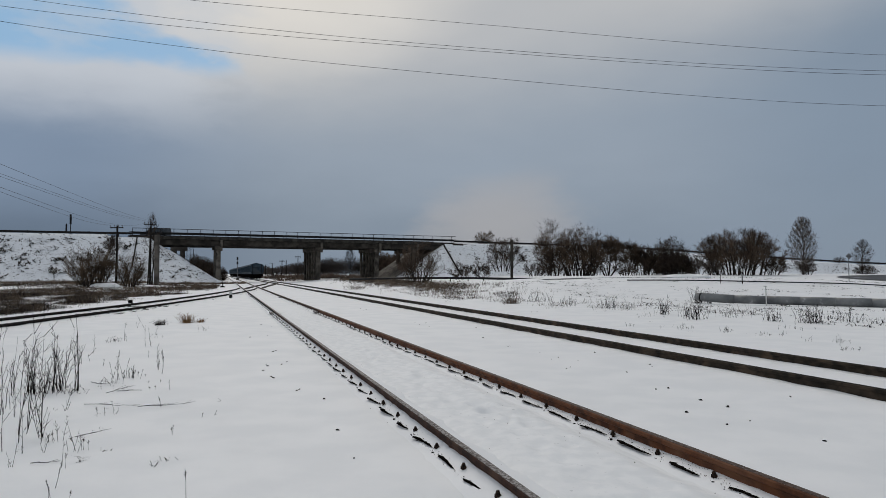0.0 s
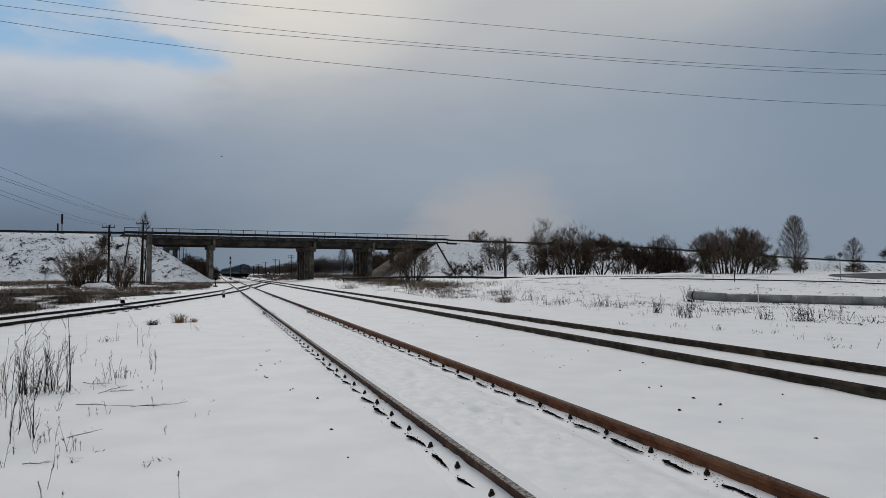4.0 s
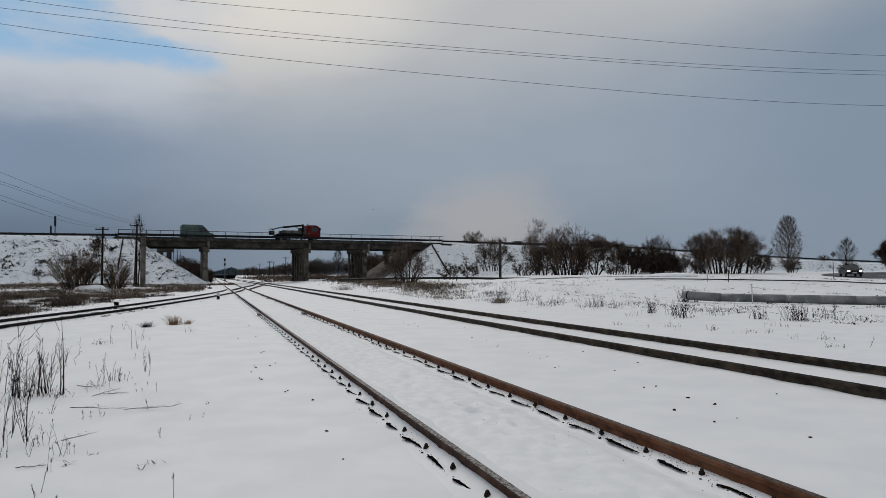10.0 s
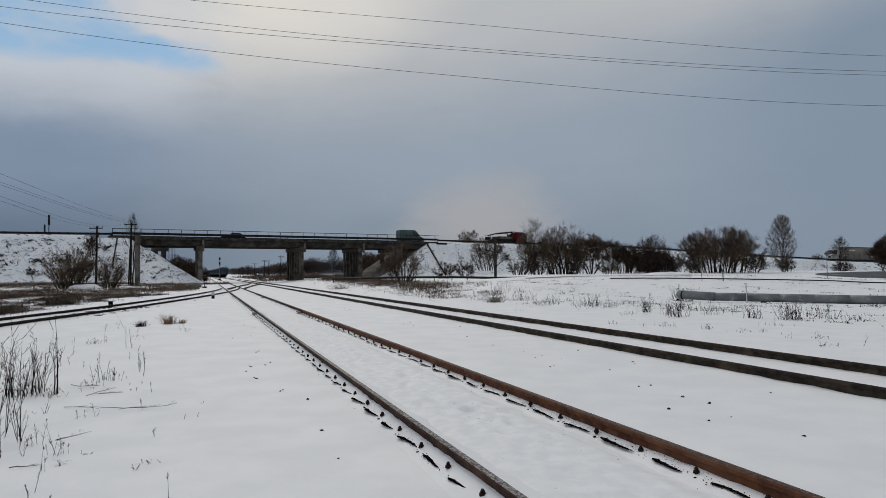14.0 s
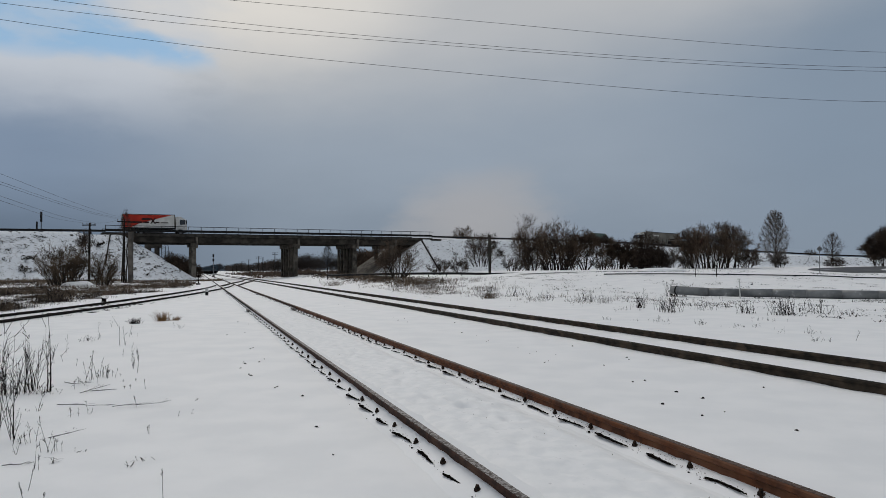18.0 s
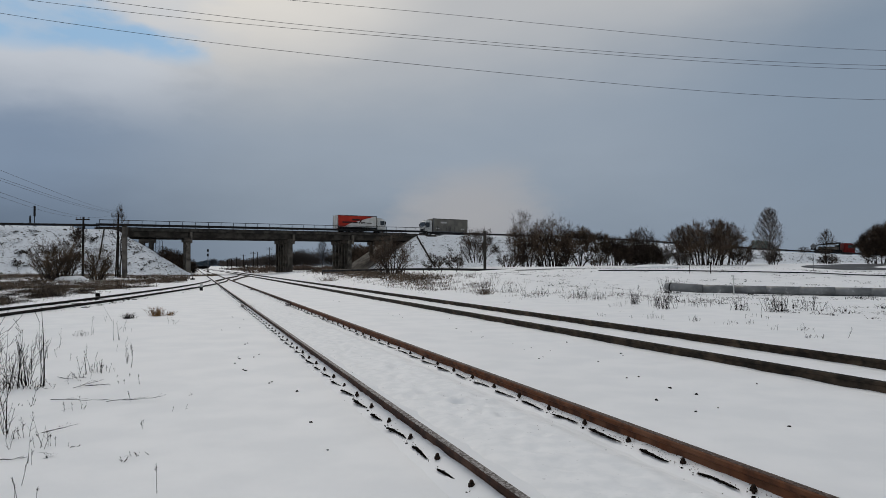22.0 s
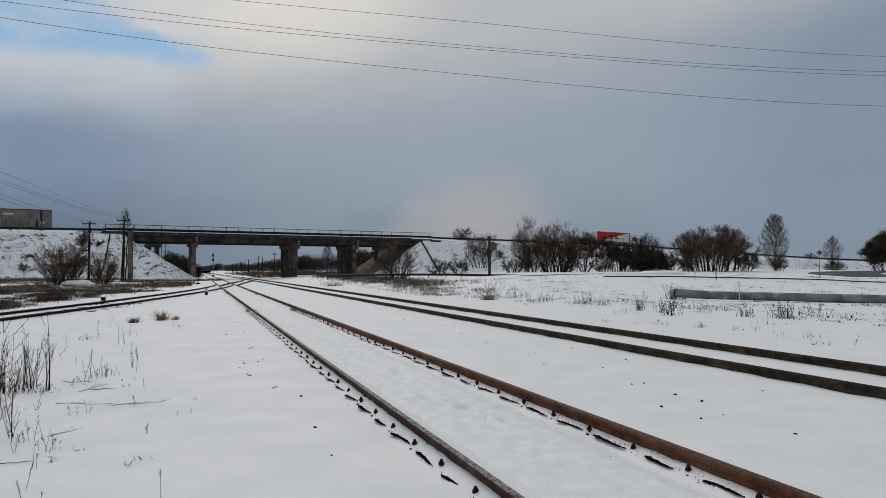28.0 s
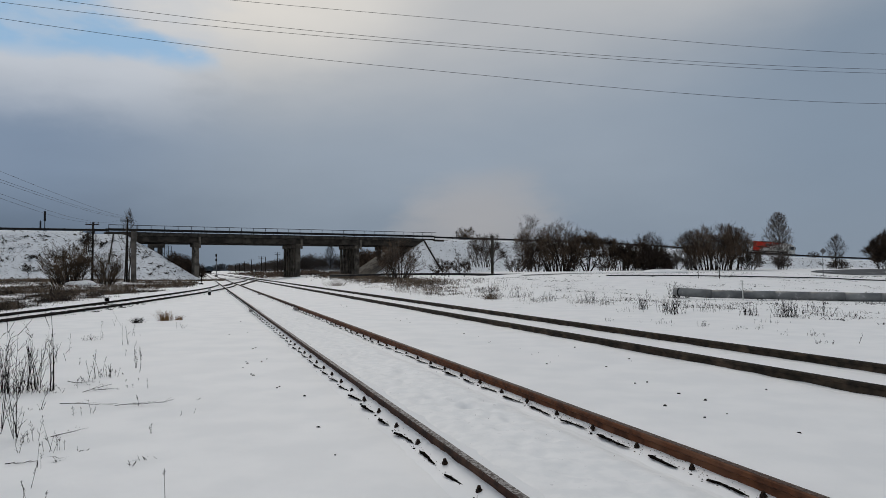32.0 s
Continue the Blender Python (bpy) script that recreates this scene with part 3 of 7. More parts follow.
def snow_ledges(parent, knots, a0, a1, gap, seed, inner=0.07, outer=0.10, heap=0.0):
    """Snow packed over the rail's foot on both sides."""
    rnd = random.Random(seed)
    pts = [Vector(p) for p in rail_path(knots, a0, a1, gap)]
    for prof in ([(-0.009, -outer + heap), (-0.05, -outer - 0.004 + heap * 0.55), (-0.10, -outer - 0.008 + heap * 0.1), (-0.14, -outer - 0.016), (-0.28, -0.175)],
                 [(0.5, -0.19), (0.30, -0.14), (0.12, -0.15 + inner), (0.04, -0.135 + inner), (0.009, -0.13 + inner)]):
        verts = []
        for i, p in enumerate(pts):
            d = (pts[min(i + 1, len(pts) - 1)] - pts[max(i - 1, 0)]).normalized()
            side = Vector((d.y, -d.x, 0))
            lift = noise.noise(Vector((i * gap * 0.92, seed * 3.7, prof[0][0]))) * 0.014 + noise.noise(Vector((i * gap * 3.1, seed * 2.7, prof[0][0]))) * 0.006
            for k, (s, z) in enumerate(prof):
                wob = rnd.gauss(0, 0.004)
                verts.append(p + side * (s + wob) + Vector((0, 0, z + (lift if 0 < k < 4 else lift * 0.6) + wob)))
        w = len(prof)
        faces = [(j * w + i, j * w + i + 1, (j + 1) * w + i + 1, (j + 1) * w + i) for j in range(len(pts) - 1) for i in range(w - 1)]
        raw("snow_ledge", verts, faces, SNOW, parent, True)


def make_track_a():
    t = thing("railway_track", "rusty broad-gauge railway track, sleepers buried under fresh snow", "railway track", "railway tracks")
    flat_l, flat_r = [(-20, 1.74), (600, 1.74)], [(-20, 3.33), (600, 3.33)]
    left = rail(t, flat_l, -12, 24.59, RUST_DARK, 6.0, FROST, "rusty rail with frosted worn head")
    right = rail(t, flat_r, -12, 24.89, RUST, 6.0, WORN_HEAD, "rust-red rail with frosted worn head")
    far_l = rail(t, flat_l, 24.61, 420, RAIL_BLACK, 12.0, WORN_HEAD, "dark rail running to the bridge")
    far_r = rail(t, flat_r, 24.91, 420, RUST_DARK, 12.0, WORN_HEAD, "dark brown rail running to the bridge")
    snow_ledges(left, flat_l, -12, 24.6, 0.12, 1, 0.07, 0.110, 0.038)
    snow_ledges(right, flat_r, -12, 24.9, 0.12, 2, 0.07, 0.114, 0.012)
    snow_ledges(far_l, flat_l, 24.6, 150, 0.5, 3, 0.09, 0.088)
    snow_ledges(far_r, flat_r, 24.9, 150, 0.5, 4, 0.09, 0.088)
    fast = fastener_mesh()
    screw = screw_mesh()
    edges = [foot_dash_mesh(k) for k in range(9)]
    rnd = random.Random(3)
    pitch = 0.6404
    for ob, side, first in ((left, 1.74, 0.1594), (right, 3.33, 0.0954)):
        for k in range(-17, 76):
            m = first + pitch * k
            x, y = track_xy(side - 0.080, m)
            c = new("fastener", fast)
            c.matrix_basis = Matrix.Translation((x, y, 0.045 + rnd.uniform(-0.008, 0.008))) @ Matrix.Rotation(TURN + rnd.uniform(-0.06, 0.06), 4, "Z") @ Matrix.Scale(0.82, 4)
            c.parent = ob
            x, y = track_xy(side - 0.130, m - 0.05)
            c = new("sleeper_screw", screw)
            c.matrix_basis = Matrix.Translation((x, y, 0.025 + rnd.uniform(-0.006, 0.006)))
            c.parent = ob
            x, y = track_xy(side - 0.128, m - 0.385)
            c = new("bare_foot_edge", edges[rnd.randrange(9)])
            s = rnd.uniform(0.75, 1.1) if k < 40 else rnd.uniform(0.5, 0.9)
            c.matrix_basis = Matrix.Translation((x, y, 0.036)) @ Matrix.Rotation(TURN + (0.05 if side < 2 else 0.01) + rnd.uniform(-0.02, 0.02), 4, "Z") @ Matrix.Diagonal((rnd.uniform(0.75, 1.15) * (1.2 if side < 2 else 1.5), s * (0.92 if side < 2 else 1.06), 1, 1))
            c.parent = ob
    for m, side in ((24.6, 1.62), (24.9, 3.2), (41.0, 3.2), (43.0, 1.63)):
        x, y = track_xy(side, m)
        bm = box(BM(), (0, 0, 0), (0.09, 0.7, 0.06), 0.025, Matrix.Translation((x, y, 0.075)) @ Matrix.Rotation(TURN, 4, "Z"))
        part("fishplate", bm, FROST, left if side < 2 else right, "snow-dusted fishplate joint")


make_track_a()


def make_dirt_crumbs():
    rnd = random.Random(19)
    verts, faces = [], []
    for _ in range(1500):
        m = 1.0 + 15 * rnd.random() ** 1.6
        right = rnd.random() < 0.75
        side = (3.33 if right else 1.74) - rnd.uniform(0.03, 0.16) if rnd.random() < 0.85 else rnd.uniform(1.5, 3.2)
        x, y = track_xy(side, m)
        z = 0.042 if side > 3.1 or side < 1.74 else fine_z(x, y) + 0.03
        z += 0.018 * step(side - (3.33 if right else 1.74), -0.10, -0.02) if side > 3.1 or side < 1.74 else 0
        r = rnd.uniform(0.0015, 0.0045)
        b = len(verts)
        for a in (0, 2.1, 4.2):
            verts.append((x + r * math.cos(a) * rnd.uniform(0.6, 1.8), y + r * math.sin(a) * rnd.uniform(0.6, 1.8), z - 0.003))
        verts.append((x, y, z + r))
        faces += [(b, b + 1, b + 3), (b + 1, b + 2, b + 3), (b + 2, b, b + 3)]
    tagged(raw("dirt_crumbs", verts, faces, MUD), "brown crumbs of rust and dirt on the snow beside the rails", "dirt", kind="stuff")


make_dirt_crumbs()


def make_trampled_snow():
    """Footprints and dimples in the snow between the rails."""
    rnd = random.Random(21)
    prints = [(rnd.uniform(-11, 26), rnd.gauss(2.53, 0.28), rnd.uniform(0.07, 0.14), rnd.uniform(0.4, 1.0)) for _ in range(380)]
    cells = {}
    for p in prints:
        for c in range(int((p[0] - 0.3) * 2), int((p[0] + 0.3) * 2) + 1):
            cells.setdefault(c, []).append(p)
    verts = []
    n, w = 640, 26
    for j in range(n + 1):
        m = -11.5 + 39.5 * j / n
        for i in range(w + 1):
            t = i / w
            side = 1.93 + 1.2 * t
            x, y = track_xy(side, m)
            edge = min(1.0, 6 * t, 6 * (1 - t), j / 12, (n - j) / 40)
            z = noise.noise(Vector((x * 5.5, y * 5.5, 3.0))) * 0.010 + noise.noise(Vector((x * 13, y * 13, 3.0))) * 0.004
            for pm, ps, r, k in cells.get(int(m * 2), ()):
                d = math.hypot((m - pm) * 0.7, side - ps) / r
                if d < 1.6:
                    z += k * (-0.024 * math.exp(-(d * 1.3) ** 4) + 0.010 * math.exp(-((d - 1.15) * 4) ** 2))
            verts.append((x, y, fine_z(x, y) + (0.034 + z) * edge - 0.012 * (1 - edge)))
    q = w + 1
    faces = [(j * q + i, j * q + i + 1, (j + 1) * q + i + 1, (j + 1) * q + i) for j in range(n) for i in range(w)]
    tagged(raw("trampled_snow", verts, faces, SNOW_TROD, smooth_shade=True), "snow between the rails dimpled by old footprints", "snow", kind="structure")


make_trampled_snow()


def main_line(m):
    """Offset of the second line's middle; it bends away beyond the bridge."""
    return 7.86 - 3.6e-5 * max(0.0, m - 70) ** 2


def make_track_b():
    t = thing("railway_track", "dark weathered railway track running through deep snow", "railway track", "railway tracks")
    for k, off in enumerate((-0.78, 0.79)):
        line = [(m, main_line(m) + off) for m in range(-20, 700, 10)]
        r = rail(t, line, -8, 620, RAIL_DARK, 6.0, RAIL_BLACK)
        snow_ledges(r, line, -8, 90, 0.3, 5 + k, 0.03, 0.122)
    c = thing("railway_track", "dark siding track with timber sleepers showing through snow", "railway track", "railway tracks")
    lo = [(-5, -11.0), (22.5, -4.98), (29.7, -3.05), (34, -2.1), (38, -1.28), (45, 0.15), (54, 1.65), (61, 2.6), (69, 3.25), (80, 3.33)]
    up = [(-5, -12.42), (22.5, -6.40), (29.7, -4.47), (34, -3.52), (38, -2.70), (45, -1.27), (54, 0.20), (61, 1.05), (69, 1.66), (80, 1.74)]
    for k, line in enumerate((lo, up)):
        r = rail(c, line, -4, 68, RAIL_BLACK, 2.5)
        snow_ledges(r, line, 2, 66, 0.4, 8 + k, 0.04, 0.100)
    rnd = random.Random(8)
    sm = mesh_of("sleeper", box(BM(), (0, 0, -0.09), (2.05, 0.24, 0.18), 0.015), TIMBER)
    plate = mesh_of("base_plate", box(BM(), (0, 0, 0), (0.17, 0.22, 0.05), 0.015), TIMBER)
    for k in range(84):
        m = 2 + 0.64 * k
        s0, s1 = lerp_table(m, lo), lerp_table(m, up)
        x, y = track_xy((s0 + s1) / 2 + rnd.uniform(-0.05, 0.05), m)
        o = new("sleeper", sm)
        o.matrix_basis = Matrix.Translation((x, y, fine_z(x, y) + rnd.uniform(-0.07, 0.012))) @ Matrix.Rotation(TURN - 0.2 + rnd.uniform(-0.02, 0.02), 4, "Z")
        o.parent = c
        for line in (lo, up):
            x, y = track_xy(lerp_table(m, line) + 0.06, m + 0.15)
            o = new("base_plate", plate)
            o.matrix_basis = Matrix.Translation((x, y, fine_z(x, y) + rnd.uniform(-0.025, 0.02))) @ Matrix.Rotation(TURN - 0.2 + rnd.uniform(-0.08, 0.08), 4, "Z")
            o.parent = c
    x = thing("railway_track", "crossover rails linking the two tracks under the bridge", "railway track", "railway tracks")
    rail(x, [(64, 1.82), (78, 3.4), (95, 5.6), (112, 7.0)], 64, 112, RAIL_DARK, 2.5)
    rail(x, [(66, 3.41), (80, 5.0), (97, 7.2), (114, 8.57)], 66, 114, RAIL_DARK, 2.5)


make_track_b()


def make_ballast_lines():
    """Bare ballast and dark soil that shows along the siding."""
    rnd = random.Random(12)
    verts, faces = [], []
    for _ in range(900):
        m = rnd.uniform(4, 62)
        side = lerp_table(m, [(-5, -11.0), (22.5, -4.98), (29.7, -3.05), (45, 0.15), (54, 1.65), (62, 2.7)]) + rnd.choice((0.14, 0.2, -1.62, -1.30)) + rnd.gauss(0, 0.035)
        x, y = track_xy(side, m)
        r = rnd.uniform(0.02, 0.055)
        z = fine_z(x, y)
        b = len(verts)
        for a in range(5):
            an = a * 1.2566 + rnd.uniform(-0.3, 0.3)
            verts.append((x + r * math.cos(an), y + r * math.sin(an), z - 0.01))
        verts.append((x, y, z + r * 0.7))
        faces += [(b + a, b + (a + 1) % 5, b + 5) for a in range(5)]
    tagged(raw("ballast_stones", verts, faces, PEBBLE), "dark ballast stones showing along the siding rails", "ballast", kind="stuff")


make_ballast_lines()

# ---- plants ----


class Twigs:
    """Collects tapered three-sided sticks for one mesh."""

    def __init__(self):
        self.v, self.f = [], []

    def stick(self, p, q, r0, r1):
        d = (q - p)
        if d.length < 1e-5:
            return
        d.normalize()
        a = d.orthogonal()
        a.normalize()
        b = d.cross(a)
        n = len(self.v)
        for c, r in ((p, r0), (q, r1)):
            for k in range(3):
                t = k * 2.0944
                self.v.append(c + (a * math.cos(t) + b * math.sin(t)) * r)
        self.f += [(n, n + 1, n + 4, n + 3), (n + 1, n + 2, n + 5, n + 4), (n + 2, n, n + 3, n + 5)]

    def blade(self, p, q, w):
        d = q - p
        a = Vector((d.y, -d.x, 0.0))
        a = a.normalized() * w if a.length > 1e-5 else Vector((w, 0, 0))
        n = len(self.v)
        self.v += [p - a, p + a, q]
        self.f.append((n, n + 1, n + 2))

    def make(self, name, mat, parent=None):
        return raw(name, self.v, self.f, mat, parent)


def bare_shrub(label, x, y, h, w, stems, seed, mat=TWIG, twig=0.014, dense=1.0, category="bush", group="bare bushes", name="bare_bush", lift=0.0, low=0.16, fan=0.34, flat=0.5, stout=1.0):
    """Leafless bush: stems arch up from the foot and carry fine twigs that fill a rounded dome."""
    rnd = random.Random(seed)
    ob = thing(name, label, category, group, Matrix.Translation((x, y, ground_z(x, y) + lift - 0.1)))
    wood, crown = Twigs(), Twigs()
    joints = []

    def dome(f, an):
        """Height of the uneven outline over a spot."""
        bump = 1 + 0.24 * noise.noise(Vector((math.cos(an) * f * 1.7, math.sin(an) * f * 1.7, seed * 1.7)))
        return h * 0.93 * bump * (0.25 + 0.75 * max(0.0, 1 - f * f) ** flat)
    for k in range(stems):
        an = k * 2.39996 + rnd.uniform(-0.3, 0.3)
        f = math.sqrt((k + 0.5) / stems) * rnd.uniform(0.8, 0.98)
        end = Vector((math.cos(an) * f * w / 2, math.sin(an) * f * w / 2, dome(f, an) * rnd.uniform(0.72, 0.92)))
        foot = Vector((math.cos(an) * f * w * fan / 2, math.sin(an) * f * w * fan / 2, 0))
        ctrl = foot * 0.55 + Vector((end.x * 0.42, end.y * 0.42, end.z * 0.55))
        r = twig * rnd.uniform(2.4, 4.8) * stout
        p = foot
        for i in range(1, 8):
            t = i / 7
            q = foot * (1 - t) ** 2 + ctrl * (2 * t * (1 - t)) + end * t * t
            q = q + Vector((rnd.gauss(0, 0.012) * h, rnd.gauss(0, 0.012) * h, rnd.gauss(0, 0.008) * h))
            wood.stick(p, q, max(r * (1.05 - t), twig * 0.7), max(r * (0.95 - t), twig * 0.6))
            if t > 0.2:
                joints.append(q)
            p = q
    spots = np.array([tuple(q) for q in joints])
    for _ in range(round(20 * dense * stems)):
        an = rnd.uniform(0, 6.28319)
        f = math.sqrt(rnd.random())
        tip = Vector((math.cos(an) * f * w / 2, math.sin(an) * f * w / 2, dome(f, an) * (low + (1.02 - low) * rnd.random() ** 0.6)))
        dd = 2.5 * ((spots[:, :2] - np.array((tip.x, tip.y)) * 0.86) ** 2).sum(1) + (spots[:, 2] - tip.z + 0.2 * h) ** 2 + 9.0 * np.maximum(0.0, spots[:, 2] - tip.z + 0.06 * h) ** 2
        start = joints[int(np.argmin(dd))]
        mid_p = (start + tip) / 2 + Vector((rnd.gauss(0, 0.02) * h, rnd.gauss(0, 0.02) * h, -0.015 * h))
        crown.stick(start, mid_p, twig * 1.2, twig * 0.95)
        crown.stick(mid_p, tip, twig * 0.95, twig * 0.6)
        way = (tip - start).normalized()
        for base in (mid_p, mid_p, mid_p, tip, tip, tip, tip, tip, tip):
            o = Vector((rnd.gauss(0, 0.75), rnd.gauss(0, 0.75), rnd.uniform(-0.1, 0.7))) + way * 0.8
            e = base + o.normalized() * h * rnd.uniform(0.025, 0.065)
            crown.blade(base, e, twig * 0.85)
            if rnd.random() < 0.6:
                o = o + Vector((rnd.gauss(0, 0.8), rnd.gauss(0, 0.8), rnd.gauss(0.4, 0.4)))
                crown.blade((base + e) / 2, (base + e) / 2 + o.normalized() * h * rnd.uniform(0.03, 0.06), twig * 0.7)
    tagged(wood.make("stem", BARK, ob), kind="stuff")
    tagged(crown.make("crown", mat, ob), kind="stuff")
    return ob


def bare_tree(label, x, y, h, w, seed, mat=TWIG, bark=BARK, twig=0.014, foot=0.15, dense=1.0, droop=0.0, lift=0.0, name="bare_tree", belly=0.4, full=0.75):
    """Leafless tree: a tapered trunk, rising limbs and a ragged crown of fine twigs."""
    rnd = random.Random(seed)
    ob = thing(name, label, "tree", "bare trees", Matrix.Translation((x, y, ground_z(x, y) + lift - 0.1)))
    trunk, crown = Twigs(), Twigs()

    def radius(u, an):
        k = (u / belly) ** 0.6 if u < belly else max(0.0, 1 - (u - belly) / (1.02 - belly)) ** full
        return w / 2 * k * (1 + 0.28 * noise.noise(Vector((math.cos(an) * 1.6, u * 4.5, math.sin(an) * 1.6 + seed))))
    p = Vector((0, 0, 0))
    n = 14
    r = h * 0.014
    line = []
    for i in range(n):
        q = p + Vector((rnd.gauss(0, 0.008) * h, rnd.gauss(0, 0.008) * h, h * 0.97 / n))
        trunk.stick(p, q, max(r * (1 - i / n), twig), max(r * (1 - (i + 1) / n), twig * 0.7))
        line.append(q)
        p = q
    joints = []
    for k in range(round(30 * dense)):
        t = foot + (0.9 - foot) * (k + rnd.random()) / (30 * dense)
        a = line[min(n - 1, int(t * n))]
        an = k * 2.39996
        u = min(1.0, (t - foot) / (1 - foot) + 0.16)
        rr = radius(u, an) * rnd.uniform(0.65, 0.95)
        end = Vector((a.x + math.cos(an) * rr, a.y + math.sin(an) * rr, a.z + rr * rnd.uniform(0.7, 1.3)))
        mid_p = a + (end - a) * 0.5 + Vector((0, 0, -0.04 * rr))
        trunk.stick(a, mid_p, twig * 2.4, twig * 1.8)
        trunk.stick(mid_p, end, twig * 1.8, twig * 1.0)
        joints += [a + (mid_p - a) * 0.6, mid_p, (mid_p + end) / 2, end]
    joints += line[int(foot * n):]
    spots = np.array([tuple(q) for q in joints])
    for _ in range(round(430 * dense)):
        u, an = rnd.random() ** 0.9, rnd.uniform(0, 6.28319)
        rr = radius(u, an) * math.sqrt(rnd.random())
        tip = Vector((math.cos(an) * rr, math.sin(an) * rr, h * (foot + (1.0 - foot) * u)))
        lowest = tip.z - 0.07 * h
        dd = ((spots - np.array((tip.x * 0.85, tip.y * 0.85, lowest))) ** 2).sum(1)
        s = joints[int(np.argmin(dd))]
        crown.stick(s, tip, twig * 0.9, twig * 0.55)
        for base in (tip, tip, (s + tip) / 2, (s + tip) / 2, tip):
            o = Vector((rnd.gauss(0, 0.5), rnd.gauss(0, 0.5), rnd.gauss(0.75 - 2.2 * droop, 0.35))).normalized()
            e = base + o * h * rnd.uniform(0.025, 0.065)
            crown.blade(base, e, twig * 0.8)
            o = (o + Vector((rnd.gauss(0, 0.5), rnd.gauss(0, 0.5), 0.3 - 1.2 * droop))).normalized()
            crown.blade(e, e + o * h * 0.025, twig * 0.6)
    trunk.make("trunk", bark, ob)
    crown.make("crown", mat, ob)
    return ob


def branchy(label, x, y, h, w, trunks, seed, mat=TWIG, bark=BARK, twig=0.014, levels=5, fan=0.3, lift=0.0, flat=0.5, thick=1.0, lean=0.0, wide=0.55, fork=2.5, name="bare_bush",
            category="bush", group="bare bushes", foot=0.0, hang=0.0):
    """Leafless bush or tree whose trunks fork again and again inside an uneven dome."""
    rnd = random.Random(seed)
    ob = thing(name, label, category, group, Matrix.Translation((x, y, ground_z(x, y) + lift - 0.1)))
    wood, crown = Twigs(), Twigs()

    def room(p):
        """How far inside the outline a spot lies: 1 in the middle, 0 on it."""
        an = math.atan2(p.y, p.x)
        bump = 1 + 0.30 * noise.noise(Vector((math.cos(an) * 1.1 + seed * 1.3, math.sin(an) * 1.1, p.z / h * 2.0)))
        f = math.hypot(p.x, p.y) / (w / 2 * bump)
        top = h * (0.30 + 0.70 * max(0.0, 1 - f * f) ** flat) * (1 + 0.12 * noise.noise(Vector((p.x * 2.4 / w, p.y * 2.4 / w, seed * 2.1))))
        return min(1 - f, 1 - p.z / top)

    def grow(p, d, length, r, level):
        fine = level >= levels - 2
        bits = 3 if level < 2 else 2
        for _ in range(bits):
            d = (d + Vector((rnd.gauss(0, 0.10), rnd.gauss(0, 0.10), rnd.gauss(0.04 - hang * (level > 2), 0.07)))).normalized()
            q = p + d * length / bits
            if room(q) < 0 and level > 0:
                q = p + d * length / bits * 0.35
                (crown if fine else wood).stick(p, q, r, r * 0.5)
                return
            (crown if fine else wood).stick(p, q, r, r * 0.86)
            for _ in range(rnd.choice((1, 1, 2))):
                o = (d + Vector((rnd.gauss(0, 0.7), rnd.gauss(0, 0.7), rnd.gauss(0.15 - hang, 0.4)))).normalized()
                e = q + o * h * rnd.uniform(0.04, 0.10)
                crown.stick(q, e, twig * 0.85, twig * 0.55)
                crown.blade(e, e + (o + Vector((rnd.gauss(0, 0.6), rnd.gauss(0, 0.6), rnd.gauss(0, 0.4)))) * h * 0.035, twig * 0.7)
            if level < 2 and rnd.random() < 0.8:
                a = rnd.uniform(0, 6.283)
                o = (d * 0.8 + Vector((math.cos(a), math.sin(a), 0)) * 0.9).normalized()
                grow(q, o, length * rnd.uniform(0.45, 0.7), max(r * 0.42, twig * 0.7), max(level + 2, levels - 3))
            p, r = q, r * 0.86
        if level >= levels - 1:
            for _ in range(4):
                o = (d + Vector((rnd.gauss(0, 0.5), rnd.gauss(0, 0.5), rnd.gauss(0.1 - hang, 0.35)))).normalized()
                crown.blade(p, p + o * h * rnd.uniform(0.03, 0.07), twig * 0.75)
            return
        for k in range(int(fork) + (rnd.random() < fork % 1)):
            a, t = rnd.uniform(0, 6.283), rnd.gauss(wide, 0.14)
            side = d.orthogonal().normalized()
            o = d * math.cos(t) + (side * math.cos(a) + d.cross(side) * math.sin(a)) * math.sin(t)
            o = (o + Vector((p.x / w * 0.35, p.y / w * 0.35, 0.10 - hang * 0.6))).normalized()
            grow(p, o, length * rnd.uniform(0.62, 0.84), max(r * 0.66, twig * 0.6), level + 1)
    for k in range(trunks):
        an = k * 2.39996 + rnd.uniform(-0.4, 0.4)
        f = math.sqrt((k + 0.5) / trunks) if trunks > 1 else 0.0
        p = Vector((math.cos(an) * f * w * fan / 2, math.sin(an) * f * w * fan / 2, 0))
        tall = h * (0.30 + 0.70 * max(0.0, 1 - (f * 0.95) ** 2) ** flat)
        d = Vector((math.cos(an) * f * (1 - fan) * w / (1.3 * h) + lean + rnd.gauss(0, 0.05), math.sin(an) * f * (1 - fan) * w / (1.3 * h) + rnd.gauss(0, 0.05), 1)).normalized()
        r = twig * thick * rnd.uniform(3.0, 5.0)
        if foot:
            q = p + d * h * foot
            wood.stick(p, q, r * 1.15, r)
            p = q
        grow(p, d, tall * (1 - foot) / 3.1 * rnd.uniform(0.85, 1.12), r, 0)
    tagged(wood.make("trunk", bark, ob), kind="stuff")
    tagged(crown.make("crown", mat, ob), kind="stuff")
    return ob


